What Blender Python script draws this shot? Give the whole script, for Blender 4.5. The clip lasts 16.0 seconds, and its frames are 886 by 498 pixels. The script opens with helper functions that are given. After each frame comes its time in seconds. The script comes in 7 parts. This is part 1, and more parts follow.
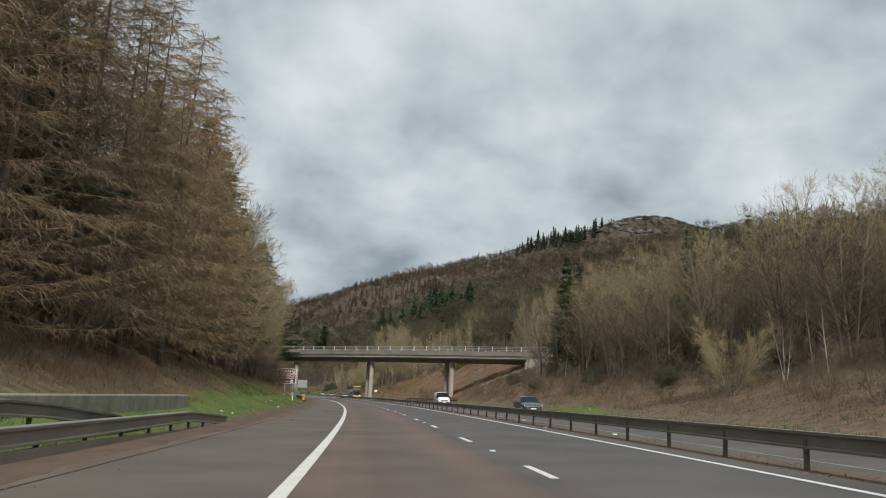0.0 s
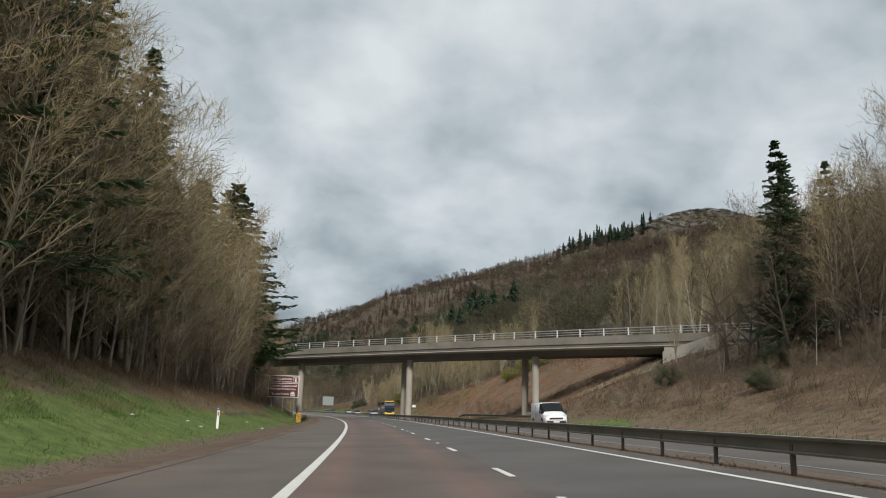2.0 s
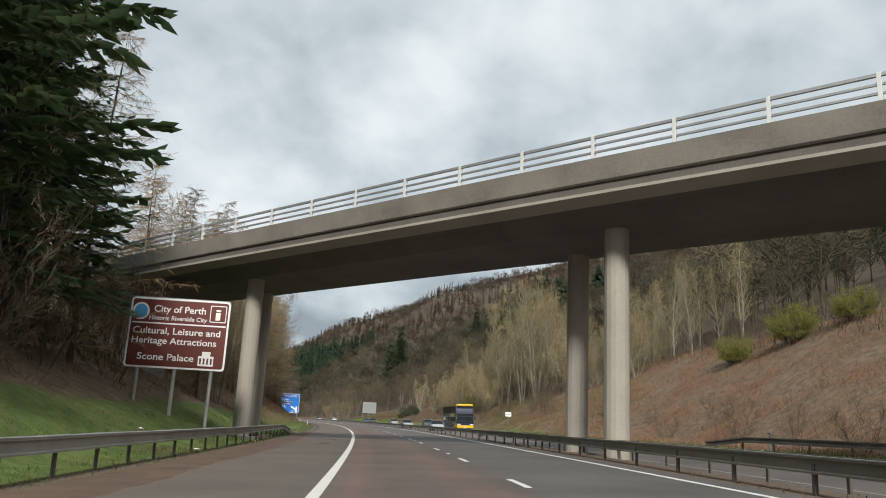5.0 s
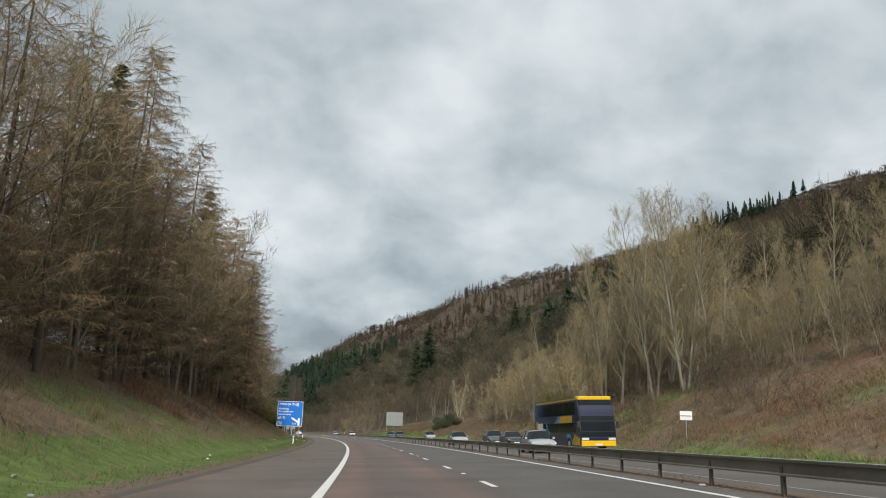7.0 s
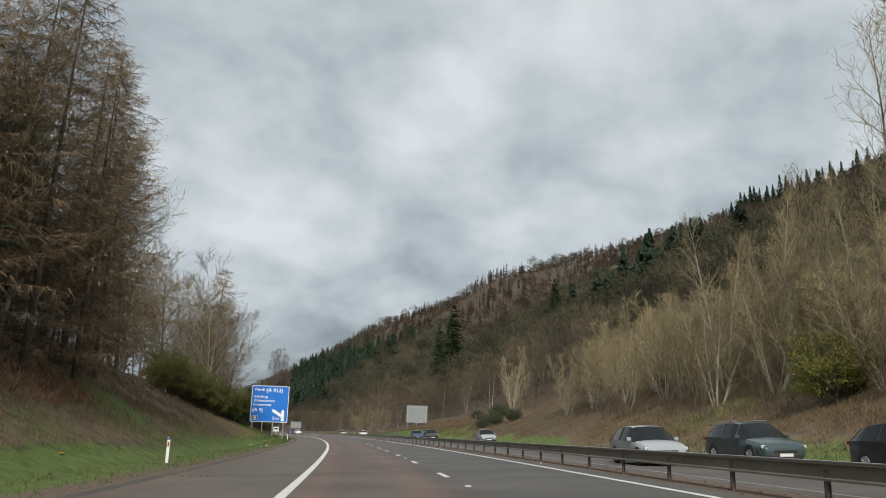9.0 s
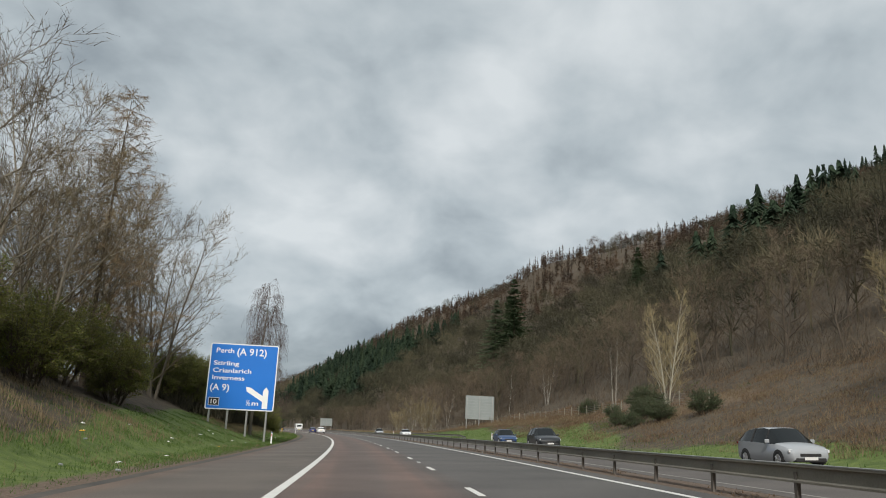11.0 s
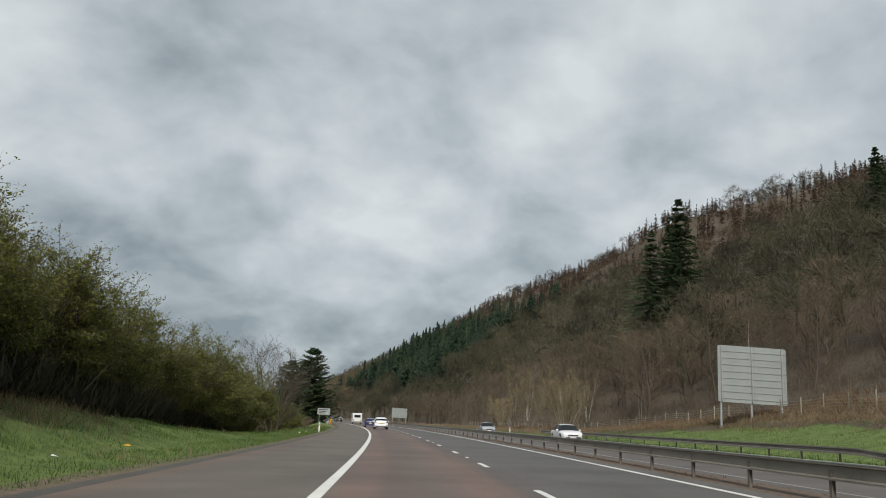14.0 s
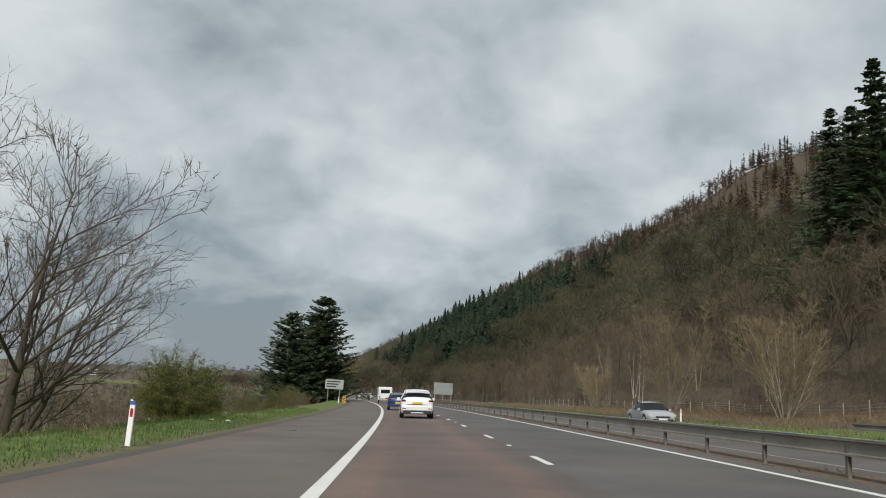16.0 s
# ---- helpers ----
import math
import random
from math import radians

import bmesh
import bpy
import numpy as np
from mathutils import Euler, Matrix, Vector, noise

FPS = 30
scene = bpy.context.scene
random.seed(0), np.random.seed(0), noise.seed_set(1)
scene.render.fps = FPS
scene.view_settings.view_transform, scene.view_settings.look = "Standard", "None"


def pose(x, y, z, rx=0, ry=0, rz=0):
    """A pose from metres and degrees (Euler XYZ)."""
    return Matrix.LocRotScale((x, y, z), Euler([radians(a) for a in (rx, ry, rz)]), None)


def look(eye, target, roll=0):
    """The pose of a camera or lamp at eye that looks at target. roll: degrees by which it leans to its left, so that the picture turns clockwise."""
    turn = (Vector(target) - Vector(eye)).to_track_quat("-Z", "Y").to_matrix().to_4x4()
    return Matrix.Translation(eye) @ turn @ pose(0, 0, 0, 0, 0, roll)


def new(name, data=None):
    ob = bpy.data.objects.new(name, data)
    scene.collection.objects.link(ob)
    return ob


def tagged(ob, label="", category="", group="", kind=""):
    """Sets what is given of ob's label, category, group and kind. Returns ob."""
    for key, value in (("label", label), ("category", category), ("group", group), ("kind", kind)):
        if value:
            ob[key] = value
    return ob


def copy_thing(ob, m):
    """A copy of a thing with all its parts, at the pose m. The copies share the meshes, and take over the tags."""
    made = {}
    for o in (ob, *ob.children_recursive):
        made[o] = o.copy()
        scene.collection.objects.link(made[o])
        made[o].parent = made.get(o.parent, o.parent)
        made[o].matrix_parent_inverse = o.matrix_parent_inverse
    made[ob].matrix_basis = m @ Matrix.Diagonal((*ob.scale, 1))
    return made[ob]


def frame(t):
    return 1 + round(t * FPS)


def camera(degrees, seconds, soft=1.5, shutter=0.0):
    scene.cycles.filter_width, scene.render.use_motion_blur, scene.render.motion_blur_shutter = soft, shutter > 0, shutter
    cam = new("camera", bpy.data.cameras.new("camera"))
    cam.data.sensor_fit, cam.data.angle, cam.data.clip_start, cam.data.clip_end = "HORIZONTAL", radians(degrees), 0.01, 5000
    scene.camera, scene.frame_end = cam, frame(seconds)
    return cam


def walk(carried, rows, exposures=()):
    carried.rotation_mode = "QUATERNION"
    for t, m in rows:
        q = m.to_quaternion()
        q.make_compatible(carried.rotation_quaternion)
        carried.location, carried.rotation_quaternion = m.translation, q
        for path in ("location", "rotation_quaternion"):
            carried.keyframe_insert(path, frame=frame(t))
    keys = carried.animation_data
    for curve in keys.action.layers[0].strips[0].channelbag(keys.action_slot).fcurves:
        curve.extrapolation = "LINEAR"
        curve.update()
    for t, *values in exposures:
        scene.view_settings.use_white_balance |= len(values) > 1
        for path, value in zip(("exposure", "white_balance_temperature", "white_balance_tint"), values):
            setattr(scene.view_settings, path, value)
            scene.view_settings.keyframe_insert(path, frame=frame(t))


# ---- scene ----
cam = camera(60.23, 16.0, soft=1.0)
PATH = [
    (0, -0.051, -0.006, 1.111, 101.201, -2.909, -0.209),
    (0.5, -1.368, 15.007, 1.111, 101.819, -2.688, 0.556),
    (1, -2.828, 30.008, 1.111, 102.099, -2.685, 1.203),
    (1.5, -4.430, 44.994, 1.111, 102.181, -1.841, 1.804),
    (2, -6.104, 60.238, 1.111, 102.232, -1.557, 2.321),
    (2.5, -7.925, 75.466, 1.111, 102.443, -1.606, 2.983),
    (3, -9.972, 90.051, 1.111, 102.754, -1.934, 3.666),
    (3.5, -12.154, 104.616, 1.111, 102.694, -2.375, 4.253),
    (4, -14.591, 119.444, 1.111, 103.113, -2.440, 4.879),
    (4.5, -17.209, 134.109, 1.111, 103.188, -2.298, 5.371),
    (5, -19.964, 148.748, 1.111, 102.961, -2.869, 5.780),
    (5.2, -21.043, 154.643, 1.111, 103.040, -3.113, 5.858),
    (7.3, -33.706, 216.278, 1.111, 104.197, -1.709, 7.723),
    (7.5, -35.039, 222.121, 1.111, 104.540, -1.972, 7.657),
    (8, -38.365, 236.846, 1.111, 104.152, -1.748, 8.066),
    (8.5, -41.830, 251.540, 1.111, 103.855, -1.676, 8.606),
    (8.7, -43.282, 257.369, 1.111, 103.751, -1.710, 8.597),
    (10.8, -59.854, 318.229, 1.111, 103.727, -1.977, 11.110),
    (11, -61.558, 323.991, 1.111, 103.649, -2.493, 11.403),
    (11.5, -66.070, 338.548, 1.111, 101.798, -2.751, 12.244),
    (12, -70.722, 353.061, 1.111, 101.899, -2.181, 13.687),
    (12.5, -75.512, 367.528, 1.111, 102.456, -1.990, 14.744),
    (13, -80.557, 382.132, 1.111, 102.811, -2.635, 15.499),
    (13.5, -85.743, 396.686, 1.111, 102.752, -3.208, 16.386),
    (14, -91.078, 411.139, 1.111, 102.975, -3.501, 17.049),
    (14.5, -96.552, 425.539, 1.111, 103.262, -4.526, 17.872),
    (15, -101.935, 439.544, 1.111, 103.158, -4.641, 18.775),
    (15.5, -107.497, 453.686, 1.111, 101.734, -3.743, 19.408),
    (16, -113.195, 467.773, 1.111, 101.184, -3.525, 19.989),
]
walk(cam, [(t, pose(*p)) for t, *p in PATH], ((0.0, 0.04), (4.0, 0.14), (5.2, 0.28), (7.3, 0.10), (8.5, 0.05), (11.0, 0.0), (16.0, -0.04)))

# ---- the road's geometry: a left-hand bend of one radius; s along it, lat to the right of the driver's line ----
RAD, PSI, BANK = 1588.7, radians(4.893), 0.0372
STEP = -0.22  # the oncoming carriageway lies this much below the banked plane of the first
CX, CY = -RAD * math.cos(PSI), -RAD * math.sin(PSI)


def sstep(a, b, x):
    t = np.clip((np.asarray(x, float) - a) / (b - a), 0, 1)
    return t * t * (3 - 2 * t)


def plan(s, lat):
    a = PSI + np.asarray(s, float) / RAD
    return CX + (RAD + lat) * np.cos(a), CY + (RAD + lat) * np.sin(a)


def wob(s, lat, k, seed=0.0):
    """Cheap smooth unevenness, about -1 to 1."""
    return (np.sin(s * k + seed) * np.cos(lat * k * 1.3 + seed * 2.1) + np.sin(s * k * 2.3 + lat * k * 1.7 + seed * 3.3) * 0.5
            + np.sin(s * k * 0.6 - lat * k * 2.9 + seed) * 0.4) / 1.5


def ground_z(s, lat):
    """Height of the land: road shelf, banks on both sides, the valley on the left further on, the long hill on the right."""
    s, lat = np.asarray(s, float), np.asarray(lat, float)
    z = BANK * np.clip(lat, -5.6, 19.6) - 0.10 + STEP * sstep(8.7, 9.4, lat) * (1 - sstep(19.8, 20.2, lat))
    # left bank
    d = np.maximum(-5.6 - lat, 0)
    bank = np.interp(s, [0, 38, 60, 130, 150], [0.06, 0.06, 0.30, 0.30, 0.06]) * np.minimum(d, 2.2) + (0.44 + 0.14 * sstep(220, 290, s) * (1 - sstep(320, 380, s))) * np.clip(d - 2.2, 0, 11)
    bank += 0.22 * np.clip(d - 13.2, 0, 60) + 0.1 * np.clip(d - 73, 0, 400)
    fall = 0.07 * np.minimum(d, 2.5) - 0.36 * np.clip(d - 2.5, 0, 70) - 0.02 * np.clip(d - 72, 0, 300)
    fall = fall + 75 * sstep(420, 1250, d)
    k = sstep(436, 500, s)
    left = bank * (1 - k) + fall * k
    left = left * (1 - 0.22 * sstep(330, 400, s) * (1 - k))
    # right bank and hill
    e = np.maximum(lat - 21.0, 0)
    m = np.interp(s, [0, 90, 150, 210, 300, 360, 430, 480, 500, 540, 620], [0.34, 0.36, 0.45, 0.55, 0.47, 0.42, 0.34, 0.28, 0.20, 0.06, 0.05])
    foot = np.interp(s, [150, 178, 222, 255], [0.0, 4.2, 4.2, 0.0])
    near = m * np.clip(e - foot, 0, 19 - foot) * 19 / (19 - foot) - 0.02 * np.clip(lat - 19.6, 0, 1.4)
    hill = 0.62 * np.clip(e - 19, 0, 154) + 0.33 * np.clip(e - 173, 0, 250) - 0.25 * np.clip(e - 450, 0, 900)
    fade = 1 - 0.85 * sstep(930, 1400, s)
    fade = fade * np.interp(s, [0, 120, 260, 400, 520, 640, 720, 800, 950], [0.36, 0.44, 0.60, 0.80, 0.93, 1.05, 1.14, 1.13, 1.11])
    right = near + hill * fade + 9 * np.exp(-((s - 785) / 50) ** 2 - ((lat - 175) / 40) ** 2) - 6 * np.exp(-((s - 675) / 35) ** 2 - ((lat - 195) / 35) ** 2) + 22 * np.exp(-((s - 635) / 58) ** 2 - ((lat - 428) / 52) ** 2)
    z = z + np.where(lat < -5.6, left, 0) + np.where(lat > 19.6, right, 0)
    far = np.maximum(d, e)
    z = z + 0.05 * wob(s, lat, 0.9) * sstep(0.3, 2, far) + 0.13 * wob(s, lat, 0.62, 9.0) * sstep(2.2, 5, far) * (1 - sstep(20, 40, far)) + 0.35 * wob(s, lat, 0.21, 1.0) * sstep(5, 18, far)
    return z + 5.0 * wob(s, lat, 0.021, 2.0) * sstep(60, 190, e) + 2.0 * wob(s, lat, 0.06, 5.0) * sstep(40, 120, e)


def at(s, lat, dz=0.0):
    x, y = plan(s, lat)
    return Vector((float(x), float(y), float(ground_z(s, lat)) + dz))


def on_road(s, lat, dz=0.0):
    x, y = plan(s, lat)
    return Vector((float(x), float(y), BANK * lat + dz + (STEP if lat > 9 else 0.0)))


def heading(s):
    """Turn about z of a thing that faces along the road at s."""
    return PSI + s / RAD


def stand(v, turn=0.0, size=1.0):
    return Matrix.Translation(v) @ Matrix.Rotation(turn, 4, "Z") @ Matrix.Diagonal((size, size, size, 1))


# ---- light ----
world = bpy.data.worlds.new("sky")
scene.world = world
world.use_nodes = True
wn, wl = world.node_tree.nodes, world.node_tree.links
wn.clear()


def wnode(kind, **kw):
    n = wn.new(kind)
    for k, v in kw.items():
        if k == "op":
            n.operation = v
        else:
            n.inputs[k].default_value = v
    return n


CLOUD_SEED = 0.0
sky = wn.new("ShaderNodeTexSky")
sky.sky_type, sky.sun_disc, sky.sun_elevation, sky.sun_rotation = "NISHITA", False, radians(35), radians(172)
coord = wn.new("ShaderNodeTexCoord")
sep = wn.new("ShaderNodeSeparateXYZ")
wl.new(coord.outputs["Generated"], sep.inputs[0])
up = wnode("ShaderNodeMath", op="MAXIMUM")
up.inputs[1].default_value = 0.0
wl.new(sep.outputs["Z"], up.inputs[0])
den = wnode("ShaderNodeMath", op="ADD")
den.inputs[1].default_value = 0.48
wl.new(up.outputs[0], den.inputs[0])
cx, cy = wnode("ShaderNodeMath", op="DIVIDE"), wnode("ShaderNodeMath", op="DIVIDE")
for n, axis in ((cx, "X"), (cy, "Y")):
    wl.new(sep.outputs[axis], n.inputs[0])
    wl.new(den.outputs[0], n.inputs[1])
flat = wn.new("ShaderNodeCombineXYZ")
wl.new(cx.outputs[0], flat.inputs[0])
wl.new(cy.outputs[0], flat.inputs[1])
flat.inputs[2].default_value = CLOUD_SEED
# broad banks of cloud, and the billows on them
banks = wnode("ShaderNodeTexNoise", Scale=1.9, Detail=5.0, Roughness=0.50, Distortion=0.2)
billow = wnode("ShaderNodeTexNoise", Scale=5.2, Detail=8.0, Roughness=0.50, Distortion=0.25)
for n in (banks, billow):
    wl.new(flat.outputs[0], n.inputs["Vector"])
half_b = wnode("ShaderNodeMath", op="MULTIPLY")
half_b.inputs[1].default_value = 0.40
wl.new(billow.outputs["Fac"], half_b.inputs[0])
big = wnode("ShaderNodeMath", op="MULTIPLY_ADD")
big.inputs[1].default_value = 0.60
wl.new(banks.outputs["Fac"], big.inputs[0])
wl.new(half_b.outputs[0], big.inputs[2])
# the far cloud base is seen edge on: greyer towards the horizon
low_sky = wn.new("ShaderNodeMapRange")
for k, v in (("From Min", 0.02), ("From Max", 0.30), ("To Min", -0.165), ("To Max", 0.040)):
    low_sky.inputs[k].default_value = v
wl.new(sep.outputs["Z"], low_sky.inputs["Value"])
cloud = wnode("ShaderNodeMath", op="ADD")
wl.new(big.outputs[0], cloud.inputs[0])
wl.new(low_sky.outputs[0], cloud.inputs[1])
ramp = wn.new("ShaderNodeValToRGB")
els = ramp.color_ramp.elements
els[0].position, els[0].color = 0.36, (0.26, 0.305, 0.34, 1)
els[1].position, els[1].color = 0.61, (0.72, 0.765, 0.785, 1)
mid = els.new(0.48)
mid.color = (0.48, 0.54, 0.572, 1)
wl.new(cloud.outputs[0], ramp.inputs[0])
skydim = wn.new("ShaderNodeMix")
skydim.data_type = "RGBA"
skydim.inputs["Factor"].default_value = 0.93
scale_sky = wn.new("ShaderNodeVectorMath")
scale_sky.operation = "SCALE"
scale_sky.inputs["Scale"].default_value = 0.08
wl.new(sky.outputs[0], scale_sky.inputs[0])
wl.new(scale_sky.outputs[0], skydim.inputs["A"])
wl.new(ramp.outputs[0], skydim.inputs["B"])
bgn = wnode("ShaderNodeBackground", Strength=1.0)
wout = wn.new("ShaderNodeOutputWorld")
wl.new(skydim.outputs["Result"], bgn.inputs[0])
wl.new(bgn.outputs[0], wout.inputs[0])

sun = new("sun", bpy.data.lights.new("sun", "SUN"))
sun.data.energy, sun.data.angle, sun.data.color = 3.2, radians(9), (1.0, 0.95, 0.87)
sun.matrix_world = look((0, 0, 200), (-0.13 * 100, 0.90 * 100, 200 - 0.64 * 100))


# ---- materials ----
def nodes_of(name):
    m = bpy.data.materials.new(name)
    m.use_nodes = True
    return m, m.node_tree.nodes, m.node_tree.links, m.node_tree.nodes["Principled BSDF"]


def set_ramp(r, stops):
    e = r.color_ramp.elements
    while len(e) < len(stops):
        e.new(0.5)
    for el, (p, c) in zip(e, stops):
        el.position, el.color = p, (*c, 1)


def plain(name, a, b, rough=0.7, scale=3.0, metal=0.0, bump=0.15, fine=40.0, by="coord", coat=0.0):
    """Two tones of one surface by coarse and fine noise; by: 'coord', 'thing' (varies from object to object) or 'island'."""
    m, n, l, p = nodes_of(name)
    p.inputs["Roughness"].default_value, p.inputs["Metallic"].default_value = rough, metal
    p.inputs["Coat Weight"].default_value = coat
    tc = n.new("ShaderNodeTexCoord")
    n1, n2 = n.new("ShaderNodeTexNoise"), n.new("ShaderNodeTexNoise")
    for t, s in ((n1, scale), (n2, fine)):
        t.inputs["Scale"].default_value, t.inputs["Detail"].default_value = s, 5
        l.new(tc.outputs["Object"], t.inputs["Vector"])
    add = n.new("ShaderNodeMath")
    add.operation, add.inputs[1].default_value = "MULTIPLY_ADD", 0.35
    l.new(n2.outputs["Fac"], add.inputs[0])
    half = n.new("ShaderNodeMath")
    half.operation, half.inputs[1].default_value = "MULTIPLY", 0.65
    l.new(n1.outputs["Fac"], half.inputs[0])
    l.new(half.outputs[0], add.inputs[2])
    fac = add
    if by != "coord":
        src = n.new("ShaderNodeObjectInfo" if by == "thing" else "ShaderNodeNewGeometry")
        mixf = n.new("ShaderNodeMath")
        mixf.operation, mixf.inputs[1].default_value = "MULTIPLY_ADD", 0.6
        l.new(src.outputs["Random" if by == "thing" else "Random Per Island"], mixf.inputs[0])
        sc = n.new("ShaderNodeMath")
        sc.operation, sc.inputs[1].default_value = "MULTIPLY", 0.4
        l.new(add.outputs[0], sc.inputs[0])
        l.new(sc.outputs[0], mixf.inputs[2])
        fac = mixf
    r = n.new("ShaderNodeValToRGB")
    set_ramp(r, [(0.25, a), (0.75, b)])
    l.new(fac.outputs[0], r.inputs[0])
    l.new(r.outputs[0], p.inputs["Base Color"])
    if bump:
        bp = n.new("ShaderNodeBump")
        bp.inputs["Strength"].default_value, bp.inputs["Distance"].default_value = bump, 0.02
        l.new(n2.outputs["Fac"], bp.inputs["Height"])
        l.new(bp.outputs[0], p.inputs["Normal"])
    return m


def asphalt(name, stops, red):
    """Worn road surface: tone across the lanes from the UV's lat, streaked along the road, with aggregate grain and patches."""
    m, n, l, p = nodes_of(name)
    p.inputs["Roughness"].default_value = 0.82
    uv = n.new("ShaderNodeUVMap")
    sepu = n.new("ShaderNodeSeparateXYZ")
    l.new(uv.outputs[0], sepu.inputs[0])
    stretch = n.new("ShaderNodeVectorMath")
    stretch.operation, stretch.inputs[1].default_value = "MULTIPLY", (1.0, 0.02, 1.0)
    l.new(uv.outputs[0], stretch.inputs[0])
    streak, patch, grain = (n.new("ShaderNodeTexNoise") for _ in range(3))
    for t, s, d in ((streak, 2.2, 4), (patch, 0.35, 4), (grain, 55.0, 3)):
        t.inputs["Scale"].default_value, t.inputs["Detail"].default_value = s, d
    l.new(stretch.outputs[0], streak.inputs["Vector"])
    l.new(uv.outputs[0], patch.inputs["Vector"])
    l.new(uv.outputs[0], grain.inputs["Vector"])
    # lat, shaken a little by the streaks, picks the tone
    shake = n.new("ShaderNodeMath")
    shake.operation, shake.inputs[1].default_value = "MULTIPLY_ADD", 1.1
    l.new(streak.outputs["Fac"], shake.inputs[0])
    l.new(sepu.outputs["X"], shake.inputs[2])
    rng = n.new("ShaderNodeMapRange")
    rng.inputs["From Min"].default_value, rng.inputs["From Max"].default_value = -5.0 + 0.55, 20.0 + 0.55
    l.new(shake.outputs[0], rng.inputs["Value"])
    tone = n.new("ShaderNodeValToRGB")
    set_ramp(tone, [((lat + 5.0) / 25.0, c) for lat, c in stops])
    l.new(rng.outputs[0], tone.inputs[0])
    sp = n.new("ShaderNodeValToRGB")
    set_ramp(sp, [(0.3, (0.75, 0.75, 0.75)), (0.7, (1.2, 1.18, 1.16))])
    l.new(patch.outputs["Fac"], sp.inputs[0])
    gr = n.new("ShaderNodeValToRGB")
    set_ramp(gr, [(0.3, (0.72, 0.72, 0.72)), (0.72, (1.3, 1.3, 1.3))])
    l.new(grain.outputs["Fac"], gr.inputs[0])
    m1, m2 = n.new("ShaderNodeMix"), n.new("ShaderNodeMix")
    for mm, src in ((m1, sp), (m2, gr)):
        mm.data_type, mm.blend_type = "RGBA", "MULTIPLY"
        mm.inputs["Factor"].default_value = 1.0
        l.new(src.outputs[0], mm.inputs["B"])
    l.new(tone.outputs[0], m1.inputs["A"])
    l.new(m1.outputs["Result"], m2.inputs["A"])
    l.new(m2.outputs["Result"], p.inputs["Base Color"])
    bp = n.new("ShaderNodeBump")
    bp.inputs["Strength"].default_value, bp.inputs["Distance"].default_value = 0.35, 0.01
    l.new(grain.outputs["Fac"], bp.inputs["Height"])
    l.new(bp.outputs[0], p.inputs["Normal"])
    return m


GREY, RED, DARK = (0.106, 0.099, 0.094), (0.158, 0.108, 0.090), (0.078, 0.075, 0.074)
M_ROAD = asphalt("asphalt", [(-4.6, (0.145, 0.105, 0.080)), (-4.1, (0.125, 0.105, 0.090)), (-3.4, (0.128, 0.110, 0.094)), (-1.6, (0.126, 0.108, 0.092)), (-1.2, (0.115, 0.100, 0.088)), (-0.5, RED), (0.1, (0.118, 0.088, 0.076)), (0.9, (0.122, 0.096, 0.085)),
                             (1.7, RED), (2.4, (0.10, 0.084, 0.076)), (2.8, GREY), (6.0, (0.094, 0.090, 0.084)), (12, (0.11, 0.098, 0.09)), (19, (0.12, 0.10, 0.09))], RED)
M_LINE = plain("road_paint", (0.62, 0.61, 0.57), (0.80, 0.79, 0.75), 0.6, 2.0, bump=0.1, fine=60)
M_GALV = plain("galvanised_steel", (0.30, 0.31, 0.31), (0.46, 0.46, 0.45), 0.5, 1.5, 0.55, 0.1, 30)
M_RUSTY = plain("weathered_steel", (0.10, 0.085, 0.07), (0.22, 0.20, 0.18), 0.7, 2.5, 0.3, 0.2, 40)
M_LINE_OLD = plain("worn_road_paint", (0.16, 0.145, 0.125), (0.38, 0.36, 0.33), 0.7, 1.5, bump=0.1, fine=30)
M_RAIL = plain("weathered_rail", (0.155, 0.143, 0.12), (0.31, 0.292, 0.25), 0.55, 0.8, 0.35, 0.15, 25)
M_RAIL_PALE = plain("pale_weathered_rail", (0.22, 0.21, 0.185), (0.42, 0.40, 0.36), 0.65, 0.8, 0.2, 0.2, 25)
M_LICHEN = plain("lichen_concrete", (0.13, 0.125, 0.095), (0.37, 0.35, 0.29), 0.9, 1.3, bump=0.5, fine=9)
M_CONC = plain("concrete", (0.27, 0.25, 0.215), (0.42, 0.39, 0.34), 0.85, 0.5, bump=0.3, fine=12)
M_CONC_D = plain("stained_concrete", (0.11, 0.10, 0.088), (0.22, 0.20, 0.175), 0.88, 0.6, bump=0.3, fine=12)
M_WHITE = plain("white_metal_paint", (0.60, 0.61, 0.60), (0.74, 0.75, 0.74), 0.45, 1.0, bump=0.05)
M_BARK = plain("grey_bark", (0.105, 0.090, 0.068), (0.25, 0.22, 0.168), 0.9, 1.2, bump=0.5, fine=14, by="thing")
M_BARK_L = plain("pale_bark", (0.18, 0.165, 0.125), (0.38, 0.352, 0.275), 0.85, 1.5, bump=0.3, fine=14, by="thing")
M_BARK_D = plain("dark_bark", (0.050, 0.040, 0.030), (0.12, 0.095, 0.070), 0.9, 1.5, bump=0.5, fine=14)
M_BIRCH = plain("birch_bark", (0.26, 0.24, 0.20), (0.50, 0.48, 0.43), 0.8, 0.9, bump=0.3, fine=9, by="thing")
M_LARCH = plain("larch_twigs", (0.120, 0.094, 0.058), (0.280, 0.190, 0.106), 0.85, 0.3, bump=0, by="thing")
M_TWIG = plain("bare_twigs", (0.112, 0.086, 0.052), (0.225, 0.172, 0.100), 0.85, 0.3, bump=0, by="thing")
